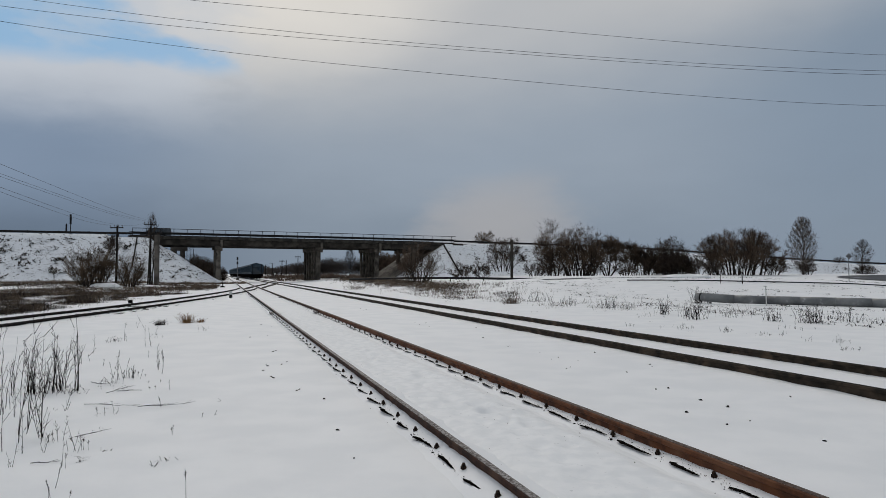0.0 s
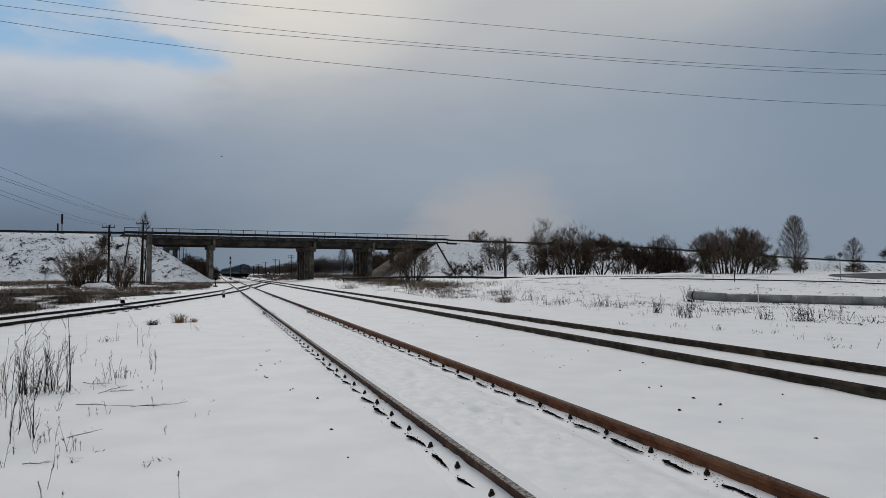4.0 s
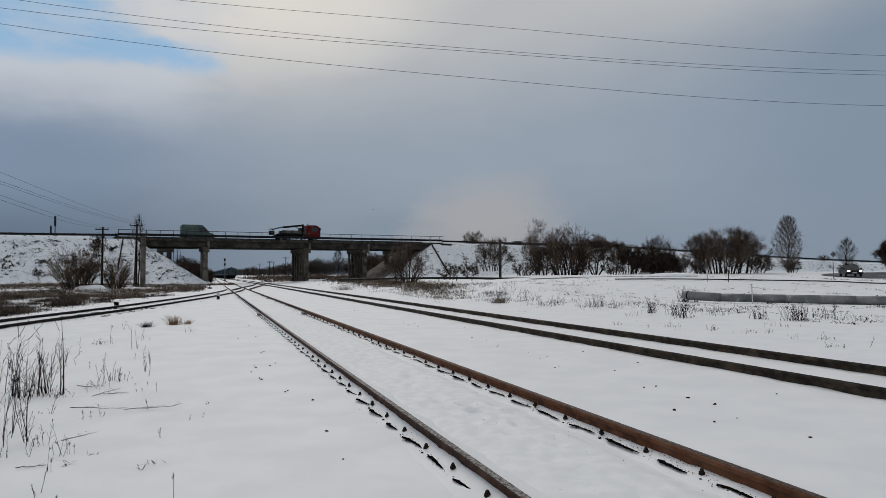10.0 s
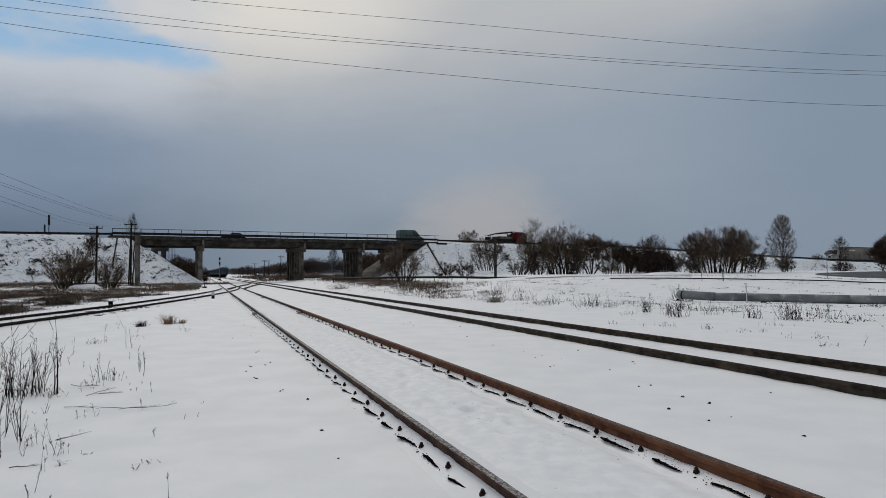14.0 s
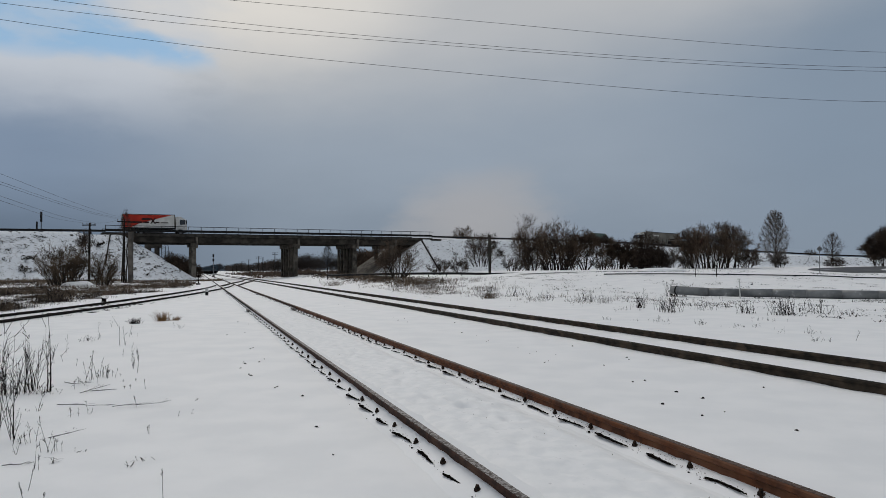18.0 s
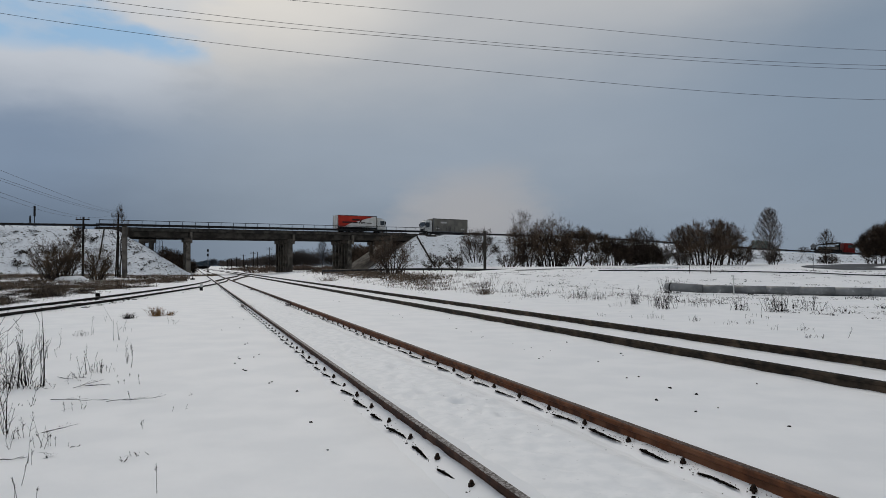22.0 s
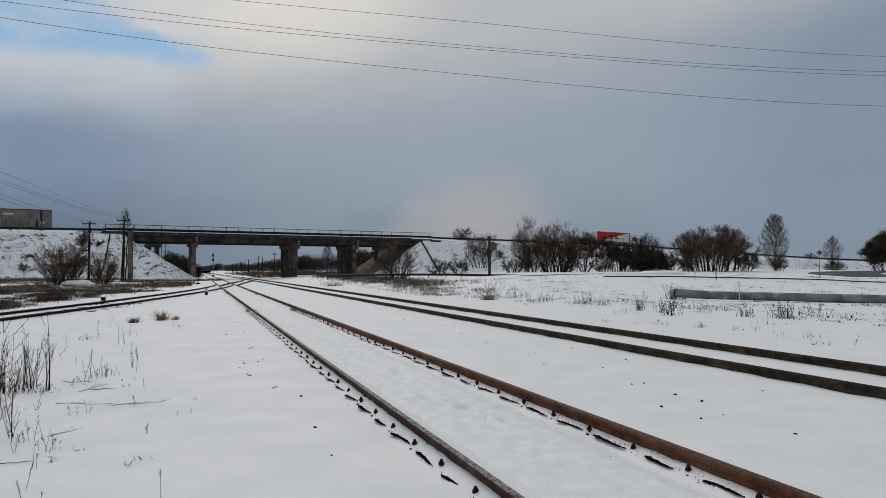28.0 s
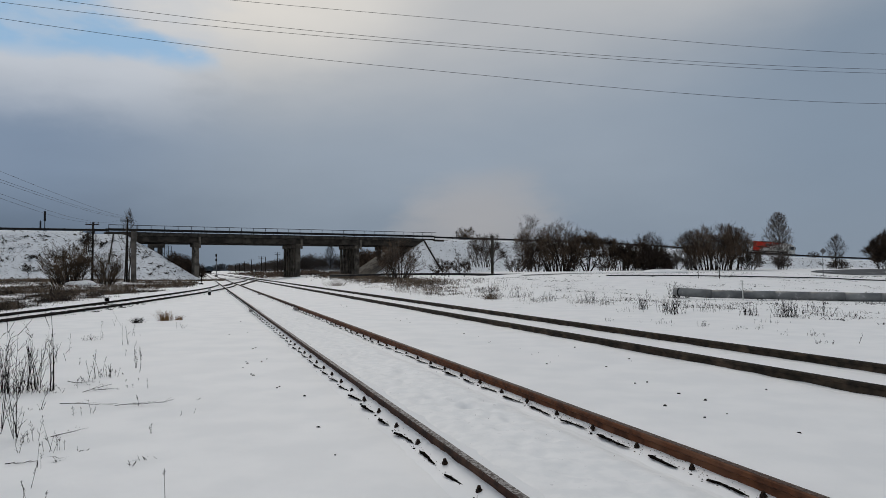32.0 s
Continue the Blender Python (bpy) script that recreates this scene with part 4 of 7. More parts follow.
branchy("pale leafless willow bush at the embankment's foot", -37.24, 68.00, 5.0, 5.8, 36, 1, TWIG_PALE, BARK, 0.010, 4, 0.42, thick=1.5, wide=0.42)
branchy("slim leafless bush beside the wooden pole", -34.80, 71.00, 4.0, 4.0, 22, 2, TWIG_PALE, BARK, 0.010, 4, 0.32, thick=1.4, wide=0.45)
branchy("small leafless bush high on the snowy slope", -47.70, 92.00, 3.3, 2.8, 7, 3, TWIG, BARK, 0.013, 5, 0.2, lift=4.0)
bare_tree("thin leafless sapling standing by the pole", -38.43, 84.00, 8.9, 3.4, 4, TWIG, BARK, 0.011, 0.3, 0.5)
branchy("leafless bush with tan dead leaves before the bridge", -4.09, 68.00, 4.7, 6.8, 20, 5, TWIG_BROWN, BARK, 0.011, 4, 0.32, thick=1.6)
branchy("leafless bush growing on the snowy embankment", 7.70, 117.00, 6.5, 6.8, 11, 6, TWIG, BARK, 0.017, 5, 0.45, lift=1.0, thick=1.2)
branchy("low leafless bush on the snowy embankment", 3.60, 106.00, 3.1, 4.0, 7, 7, TWIG, BARK, 0.014, 5, 0.3, wide=0.6)
branchy("slim reddish bush behind the tall hedge", 14.30, 111.00, 9.8, 5.2, 12, 8, TWIG_BROWN, BARK, 0.015, 5, 0.3, lift=0.6, flat=0.8)
branchy("tall rounded leafless bush below the road", 18.70, 106.00, 8.5, 8.0, 27, 9, TWIG_BROWN, BARK, 0.017, 5, 0.55, thick=1.9)
branchy("tall leafless bush with many upright trunks", 15.20, 107.00, 6.4, 6.0, 9, 10, TWIG, BARK, 0.016, 5, 0.6, thick=1.5)
branchy("low dark leafless bush at the hedge's end", 11.70, 103.00, 3.0, 4.8, 15, 26, TWIG, BARK, 0.014, 4, 0.5, thick=1.3)
branchy("leafless tree with forked trunks below the road", 22.90, 105.00, 6.5, 5.8, 6, 11, TWIG_BROWN, BARK, 0.018, 7, 0.16, thick=1.6, fork=2.6, foot=0.1)
branchy("thin pale leafless bush in the hedge", 26.40, 107.00, 6.0, 4.2, 6, 28, TWIG_BROWN, BARK, 0.015, 6, 0.2, lean=0.12, foot=0.15)
branchy("leafless bush in the roadside hedge", 28.70, 107.00, 5.3, 5.6, 17, 12, TWIG, BARK, 0.016, 5, 0.55, thick=1.2)
branchy("leafless round-headed bush in the hedge", 32.90, 108.00, 6.6, 6.8, 18, 13, TWIG, BARK, 0.016, 5, 0.45, thick=1.2)
bare_shrub("dense dark brown low bush in the hedge", 32.60, 103.00, 3.9, 6.0, 43, 14, TWIG_DENSE, 0.024, 2.2, low=0.03, fan=0.7)
branchy("large round bush of many upright frosted stems", 42.20, 104.00, 7.3, 12.0, 50, 15, TWIG_BROWN, BARK, 0.016, 5, 0.72, flat=0.40, thick=1.5, wide=0.40)
branchy("small leafless bush beside the birch", 47.70, 104.00, 3.2, 4.6, 11, 16, TWIG, BARK, 0.013, 5, 0.3)
bare_tree("young leafless birch with drooping fine twigs", 53.10, 106.00, 9.2, 5.2, 17, TWIG_SNOWY, BIRCH, 0.016, 0.06, 2.8, 0.55, name="birch_tree", belly=0.36, full=0.42)
branchy("low brushy growth round the birch's foot", 53.60, 105.60, 3.0, 3.0, 7, 29, TWIG_SNOWY, BARK, 0.014, 5, 0.3)
bare_tree("small leafless roadside tree", 65.69, 112.00, 5.7, 4.0, 18, TWIG, BARK, 0.013, 0.18, 1.2, belly=0.5, full=0.55)
bare_shrub("low dense scrub around the roadside tree", 65.67, 111.50, 2.0, 3.6, 20, 19, TWIG, 0.015, 1.2, low=0.05)
branchy("dense leafless bush by the access road", 73.60, 110.00, 6.5, 8.4, 20, 21, TWIG, BARK, 0.018, 6, 0.6, flat=0.8, fork=2.8)
branchy("tall leafless thicket by the access road", 79.50, 113.00, 8.4, 10.0, 22, 20, TWIG_BROWN, BARK, 0.018, 6, 0.6, flat=0.7, fork=2.8)
branchy("leafless thicket behind the bridge's end", -13.05, 158.00, 6.6, 10.0, 22, 22, TWIG_BROWN, BARK, 0.022, 6, 0.6)
branchy("leafless thicket behind the bridge", -17.76, 165.00, 6.0, 9.0, 20, 23, TWIG_BROWN, BARK, 0.022, 6, 0.6)
bare_shrub("leafless thicket by the far pier", -54.36, 140.00, 5.6, 8.0, 60, 24, TWIG, 0.024, 2.0, low=0.05, fan=0.7)
bare_shrub("leafless thicket on the far slope", -49.95, 135.00, 3.8, 7.0, 50, 25, TWIG, 0.022, 2.0, low=0.05, fan=0.7)


for n, (px, py, h, w) in enumerate(((14.00, 103.00, 2.6, 4.0), (20.60, 104.00, 2.6, 4.0), (25.40, 104.00, 2.2, 4.2), (29.80, 104.00, 3.0, 4.6), (36.81, 106.00, 3.4, 3.6),
                                    (38.60, 104.00, 2.6, 3.6), (30.20, 107.00, 4.6, 4.4))):
    branchy("low leafless scrub between the hedge bushes", px, py, h, w, 8, 200 + n, TWIG_SNOWY if 35 < px < 40 else TWIG, BARK, 0.013, 5, 0.5)
branchy("low leafless scrub on the embankment near the bridge", 0.20, 99.00, 2.8, 4.4, 8, 210, TWIG, BARK, 0.013, 5, 0.4)
branchy("leafless bush behind the embankment road", 5.58, 150.00, 5.6, 5.0, 9, 212, TWIG_PALE, BARK, 0.018, 5, 0.4, lift=5.0)
bare_shrub("tiny leafless bush on the road's shoulder", 82.92, 150.00, 1.6, 3.0, 10, 211, TWIG, 0.016, 0.8, lift=2.6)


def make_far_woods():
    rnd = random.Random(31)
    # (bearing, distance, height)
    line = [(-0.345, 900, 11), (-0.30, 640, 10.0), (-0.27, 470, 8.6), (-0.24, 360, 9.2), (-0.20, 300, 10.2), (-0.16, 270, 9.4), (-0.11, 250, 8.6), (0.0, 240, 8.0)]
    for name, b0, b1, n, mat, label in (("far_woods", -0.31, -0.02, 620, FAR_WOOD, "brown leafless woods far behind the bridge"),
                                        ("distant_hill", -0.36, -0.275, 90, FAR_WOOD_COLD, "blue-grey wooded rise at the horizon")):
        tw = Twigs()
        for _ in range(n):
            b = rnd.uniform(b0, b1)
            dist = lerp_table(b, [(q[0], q[1]) for q in line]) * rnd.uniform(1.0, 1.2)
            h = lerp_table(b, [(q[0], q[2]) for q in line]) * (1.0 + 0.25 * noise.noise(Vector((b * 60, 1.0, 0)))) * rnd.uniform(0.8, 1.04)
            if name == "distant_hill":
                dist, h = 950 * rnd.uniform(1, 1.1), (5 + 10 * math.exp(-((b + 0.318) / 0.022) ** 2)) * rnd.uniform(0.7, 1.0)
            w = h * rnd.uniform(0.55, 1.0)
            foot = Vector((b * dist, dist, 0.0))
            for _ in range(120):
                an, f = rnd.uniform(0, 6.283), math.sqrt(rnd.random())
                top = h * (0.35 + 0.65 * math.sqrt(max(0.0, 1 - f * f))) * (0.12 + 0.88 * rnd.random() ** 0.6)
                p = foot + Vector((math.cos(an) * f * w / 2, math.sin(an) * f * w / 2, top * 0.86))
                q = p + Vector((rnd.gauss(0, 0.09), 0, rnd.uniform(0.02, 0.14))) * h
                tw.blade(p, q, dist / 1200 * rnd.uniform(0.5, 1.3))
        tagged(tw.make(name, mat), label, "woods", kind="stuff")
    # brown scrub in front of the woods
    tw = Twigs()
    for _ in range(17000):
        b = rnd.uniform(-0.36, 0.0)
        dist = 128 + 170 * rnd.random() ** 1.4
        if -3.5 < side_of(b * dist, dist) < 10.6 or (dist < 150 and b > -0.06):
            continue
        h = (1.3 + 1.2 * noise.noise(Vector((b * 45, dist * 0.03, 4.0)))) * rnd.uniform(0.3, 1.1) * (0.5 + 0.5 * step(dist, 130, 170))
        p = Vector((b * dist, dist, ground_z(b * dist, dist) - 0.1))
        tw.blade(p, p + Vector((rnd.gauss(0, 0.6) * h, rnd.gauss(0, 0.2) * h, h * rnd.uniform(0.5, 1.0))), 0.14 * rnd.uniform(0.5, 1.4))
    tagged(tw.make("far_scrub", SCRUB), "russet scrub on the ground behind the bridge", "scrub", kind="stuff")


make_far_woods()
bare_tree("tall hazy leafless tree in the far woods", -38.17, 236.00, 10.0, 5.0, 27, FAR_WOOD_COLD, BARK, 0.03, 0.25, 0.8, belly=0.5)


def scatter_grass(name, label, count, place, mat, hmin, hmax, seed, width=0.006, lean=0.25, blades=(3, 7), spread=0.06):
    """Tangled tufts: bent blades that lean out of each foot."""
    rnd = random.Random(seed)
    tw = Twigs()
    done = 0
    while done < count:
        x, y, k = place(rnd)
        if k <= 0:
            continue
        z = fine_z(x, y)
        wide = width * max(1.0, y / 22)
        tuft = rnd.uniform(0.5, 1.15) * k
        for _ in range(rnd.randint(*blades)):
            p = Vector((x + rnd.gauss(0, spread), y + rnd.gauss(0, spread), z - 0.02))
            h = rnd.uniform(hmin, hmax) * tuft * rnd.uniform(0.35, 1.0)
            d = Vector((rnd.gauss(0, lean), rnd.gauss(0, lean), 1.0)).normalized()
            m = p + d * h * 0.6
            e = (d + Vector((rnd.gauss(0, lean), rnd.gauss(0, lean), -0.3 * lean))).normalized()
            q = m + e * h * 0.55
            tw.blade(p, m, wide)
            tw.blade(m - d * h * 0.2, q, wide * 0.7)
            if rnd.random() < 0.4:
                tw.blade(m, m + Vector((rnd.gauss(0, 0.5), rnd.gauss(0, 0.5), rnd.uniform(0.0, 0.6))) * h * 0.5, wide * 0.6)
        done += 1
    tagged(tw.make(name, mat), label, "grass", kind="stuff")


def clump(x, y, s, seed):
    return noise.noise(Vector((x * s, y * s, seed)))


def verge(rnd):
    m = rnd.uniform(20, 112)
    side = rnd.gauss(lerp_table(m, [(20, 17), (32, 15.2), (40, 14.8), (60, 16.5), (85, 19), (112, 20)]), 1.5)
    x, y = track_xy(side, m)
    k = 0.5 * clump(x, y, 0.3, 2.0) + clump(x, y, 0.9, 3.0) * 0.7 + 0.10
    if m < 36:
        k = k - 0.24 if rnd.random() < 0.35 else 0
    return x, y, (0.5 + 1.1 * k if k > 0 and side > 12.0 else 0)


def verge_thin(rnd):
    m = rnd.uniform(2, 60)
    side = rnd.uniform(11.0, 24.0)
    x, y = track_xy(side, m)
    k = clump(x, y, 0.6, 4.0) - 0.22
    return x, y, (0.55 + 0.8 * k if k > 0 else 0)


def west_strip(rnd):
    """Solid band of dead grass before the bank, thinning out towards the bridge."""
    y = 46 + 40 * rnd.random() ** 1.2
    x = rnd.uniform(-0.74, -0.34) * y
    m = y * CT - x * ST
    k = clump(x, y, 0.13, 6.0) + 0.7 * clump(x, y, 0.6, 7.0) + 0.08 - 0.3 * step(x / y, -0.52, -0.36) * step(62 - y, 0, 14)
    side = side_of(x, y)
    return x, y, (0.45 + 0.9 * k if k > 0 and side < lerp_table(m, [(21, -7.4), (66, 0.6)]) - 1.2 else 0)


def west_field(rnd):
    """Loose dark clumps between the band and the siding."""
    y = rnd.uniform(20, 50)
    x = rnd.uniform(-0.74, -0.36) * y
    m = y * CT - x * ST
    side = side_of(x, y)
    k = clump(x, y, 0.45, 8.0) + 0.7 * clump(x, y, 1.4, 9.0) - 0.10
    return x, y, (0.55 + 1.2 * k if k > 0 and side < lerp_table(m, [(21, -7.4), (66, 0.6)]) - 0.9 else 0)


def foot_strip(rnd):
    s = rnd.uniform(-75, -6)
    lat = -rnd.gauss(13.0, 1.1)
    x, y, _, _ = road(s, lat)
    return x, y, 0.6 + 0.5 * clump(x, y, 0.3, 9.0)


scatter_grass("verge_grass", "tan and brown dead grass along the track verge", 4600, verge, BROWN_GRASS, 0.25, 0.75, 41, 0.006, 0.45, (2, 5), 0.2)
scatter_grass("verge_dark_grass", "dark tangled dead weeds along the track verge", 2200, verge, WEED, 0.2, 0.65, 47, 0.006, 0.6, (2, 6), 0.12)
scatter_grass("verge_weeds", "sparse dead weed stalks in the snow", 150, verge_thin, WEED, 0.12, 0.36, 42, 0.004, 0.9, (3, 8), 0.07)
scatter_grass("strip_grass", "brown dead grass poking through snow beside the siding", 2300, west_strip, BROWN_GRASS, 0.3, 0.9, 43, 0.007, 0.8, (5, 12), 0.2)
scatter_grass("strip_weeds", "dark dead weeds among the brown grass", 1300, west_strip, WEED, 0.3, 0.8, 46, 0.007, 0.7, (4, 9), 0.15)
scatter_grass("field_weeds", "dark dead weeds in the snow behind the siding", 1100, west_field, WEED, 0.2, 0.7, 44, 0.007, 0.9, (10, 30), 0.20)
scatter_grass("siding_grass", "brown tangled grass close beside the siding rails", 700, west_field, BROWN_GRASS, 0.25, 0.75, 48, 0.007, 0.8, (10, 26), 0.18)
scatter_grass("foot_grass", "russet dead grass along the embankment's foot", 3600, foot_strip, BROWN_GRASS, 0.4, 1.0, 45, 0.009, 0.7, (5, 10), 0.15)


def make_slope_tufts():
    """Dead tufts and bare clods on the slopes, thick on the old bank and small on the bridge cone."""
    rnd = random.Random(51)
    tw = Twigs()
    for _ in range(2100):
        pick = rnd.random()
        if pick < 0.5:
            s, out, size = rnd.uniform(-75, -21), rnd.uniform(0.5, 9.5), 1.0
            if clump(s, out * 1.6, 0.35, 21.0) < -0.12 and rnd.random() < 0.75:
                continue
        elif pick < 0.60:
            s, out, size = rnd.uniform(-21, -7), rnd.uniform(0.6, 9.5), 0.6
        else:
            s, out, size = rnd.uniform(36, 140), rnd.uniform(0.8, 7.0), 0.6
        past = max(0.0, s + 18.6) if s < 0 else 0.0
        x, y, z, _ = road(s, -0.9 - out)
        z -= math.hypot(out, past * 0.94) / 1.42
        if z < 0.7:
            continue
        big = (rnd.uniform(0.15, 1.0) ** 3.5 * 1.0 + 0.07) * size
        ax, ay, az, _ = road(s + 1, -0.9 - out)
        bx, by, bz, _ = road(s, -1.9 - out)
        along, down = Vector((ax - x, ay - y, 0)), Vector((bx - x, by - y, -0.70))
        for _ in range(rnd.randint(5, 26)):
            p = Vector((x, y, z + 0.02)) + along * rnd.gauss(0, 0.55) * big + down * rnd.gauss(0, 0.32) * big
            q = p + along * rnd.gauss(0, 0.42) * big + down * rnd.gauss(-0.1, 0.22) * big + Vector((0, 0, rnd.uniform(0.03, 0.22) * big + 0.02))
            tw.blade(p, q, rnd.uniform(0.04, 0.15) * (0.5 + big))
    tagged(tw.make("slope_tufts", SOIL), "dark dead tufts and clods poking out of the snowy slope", "grass", kind="stuff")


make_slope_tufts()


def make_bank_tufts():
    rnd = random.Random(57)
    tw = Twigs()
    for _ in range(2600):
        x, y = rnd.uniform(2, 40), rnd.uniform(32, 58)
        if side_of(x, y) < 19 or clump(x, y, 0.3, 12.0) < -0.05:
            continue
        z = fine_z(x, y)
        big = 0.07 + 0.5 * rnd.random() ** 3
        for _ in range(12):
            p = Vector((x + rnd.gauss(0, 0.6) * big, y + rnd.gauss(0, 0.5) * big, z - 0.02))
            tw.blade(p, p + Vector((rnd.gauss(0, 0.55) * big, rnd.gauss(0, 0.4) * big, rnd.uniform(0.04, 0.2) * big)), rnd.uniform(0.02, 0.05))
    tagged(tw.make("bank_tufts", WEED), "small dark tufts and clods on the snowy bank", "grass", kind="stuff")


make_bank_tufts()


def make_weed_litter():
    """Dead leaves and broken stalks lying about in the snow before the pipe."""
    rnd = random.Random(58)
    tw = Twigs()
    for _ in range(1500):
        x, y = rnd.uniform(3, 20), rnd.uniform(15, 31)
        if side_of(x, y) < 16.3 or clump(x, y, 0.5, 31.0) + 0.6 * clump(x, y, 1.3, 32.0) < 0.06:
            continue
        z = fine_z(x, y)
        big = 0.05 + 0.22 * rnd.random() ** 2.5
        for _ in range(rnd.randint(3, 10)):
            p = Vector((x + rnd.gauss(0, 1.0) * big, y + rnd.gauss(0, 0.8) * big, z))
            tw.blade(p, p + Vector((rnd.gauss(0, 0.7) * big, rnd.gauss(0, 0.5) * big, rnd.uniform(0.02, 0.6) * big)), rnd.uniform(0.008, 0.024))
    tagged(tw.make("weed_litter", WEED), "dead leaves and broken stalks lying on the snow", "litter", kind="stuff")


make_weed_litter()


def weed(x, y, h, stems, seed, spread=0.18, label="dry dark weed stalks standing in the snow", mat=WEED, thick=1.0, lean=0.11, leafy=0.0, sparse=False):
    """Dead stalks that fork upwards into thin shoots."""
    rnd = random.Random(seed)
    ob = thing("dry_weed", label, "weed", "dry weeds", Matrix.Translation((x, y, fine_z(x, y) - 0.02)))
    stalk, fine = Twigs(), Twigs()
    for k in range(stems):
        p = Vector((rnd.gauss(0, spread), rnd.gauss(0, spread), 0))
        d = Vector((rnd.gauss(0, lean), rnd.gauss(0, lean), 1)).normalized()
        length = h * (1.0 if k == 0 else rnd.uniform(0.25, 0.92))
        r = 0.0042 * thick * (0.45 + 0.6 * length)
        n = 6
        for i in range(n):
            q = p + d * length / n
            stalk.stick(p, q, r * (1 - 0.14 * i), r * (0.86 - 0.14 * i))
            if i > 0:
                for _ in range(rnd.choice((0, 0, 0, 1) if sparse else (0, 0, 1, 1, 2))):
                    o = (d + Vector((rnd.gauss(0, 0.38), rnd.gauss(0, 0.38), 0))).normalized()
                    e = q + o * length * rnd.uniform(0.10, 0.34) * (1 - 0.09 * i)
                    fine.stick(q, e, r * 0.55, r * 0.3)
                    o2 = (o + Vector((rnd.gauss(0, 0.4), rnd.gauss(0, 0.4), 0))).normalized()
                    m = q + (e - q) * rnd.uniform(0.3, 0.8)
                    fine.stick(m, m + o2 * length * rnd.uniform(0.04, 0.13), r * 0.4, r * 0.25)
                    fine.stick(e, e + (o2 + Vector((rnd.gauss(0, 0.5), rnd.gauss(0, 0.5), 0.2))) * length * rnd.uniform(0.03, 0.09), r * 0.35, r * 0.2)
                    if leafy and rnd.random() < leafy:
                        fine.blade(e, e + Vector((rnd.gauss(0, 0.03), rnd.gauss(0, 0.03), rnd.uniform(-0.03, 0.025))), rnd.uniform(0.0025, 0.006) * max(1.0, thick - 0.6))
                    if rnd.random() < 0.12:
                        fine.stick(e, e + o * 0.016, r * 1.3, r * 0.7)
            if sparse and i == n - 1:
                for _ in range(9):
                    w = q - d * length * rnd.uniform(0.0, 0.26)
                    fine.stick(w, w + Vector((rnd.gauss(0, 0.006), rnd.gauss(0, 0.006), rnd.uniform(0.004, 0.016))), r * 0.7, r * 0.35)
            d = (d + Vector((rnd.gauss(0, 0.06), rnd.gauss(0, 0.06), 0))).normalized()
            p = q
    tagged(stalk.make("stalk", mat, ob), kind="stuff")
    tagged(fine.make("side_shoot", mat, ob), kind="stuff")
    return ob


for n, (x, y, h, stems, spread, lean) in enumerate((
        (-4.69, 8.27, 0.98, 1, 0.01, 0.04), (-4.70, 8.27, 0.80, 2, 0.015, 0.06), (-5.28, 8.15, 0.60, 9, 0.14, 0.16), (-4.92, 8.10, 0.52, 9, 0.10, 0.18), (-6.02, 10.75, 0.42, 4, 0.08, 0.12), (-4.97, 8.36, 0.74, 9, 0.08, 0.15), (-5.06, 8.30, 0.62, 8, 0.12, 0.17), (-5.16, 8.20, 0.68, 5, 0.10, 0.12), (-5.45, 8.40, 0.70, 6, 0.2, 0.12),
        (-4.17, 7.14, 0.22, 3, 0.015, 0.22), (-3.73, 6.01, 0.42, 2, 0.03, 0.12), (-3.90, 6.05, 0.5, 2, 0.05, 0.1), (-3.50, 5.85, 0.21, 5, 0.04, 0.24), (-3.14, 5.52, 0.29, 5, 0.02, 0.2),
        (-3.56, 5.83, 0.10, 6, 0.02, 0.2), (-4.67, 6.86, 0.80, 2, 0.02, 0.06), (-4.81, 7.15, 0.46, 2, 0.03, 0.1), (-3.78, 5.78, 0.95, 1, 0.005, 0.04), (-4.03, 6.30, 0.95, 2, 0.015, 0.06), (-3.84, 6.15, 0.92, 2, 0.02, 0.07), (-3.68, 5.94, 0.80, 4, 0.03, 0.1),
        (-3.72, 5.50, 0.50, 1, 0.01, 0.05), (-3.38, 5.07, 0.12, 2, 0.01, 0.1), (-3.34, 5.07, 0.18, 1, 0.01, 0.08), (-3.53, 5.47, 0.28, 2, 0.01, 0.08), (-3.38, 5.47, 0.15, 2, 0.01, 0.1), (-5.09, 8.04, 0.68, 5, 0.05, 0.12), (-4.50, 6.79, 0.57, 2, 0.02, 0.08))):
    weed(x, y, h, stems, 60 + n, spread, thick=2.6 if n == 0 else 1.6 if y > 7 else 1.15, lean=lean, leafy=0.14)
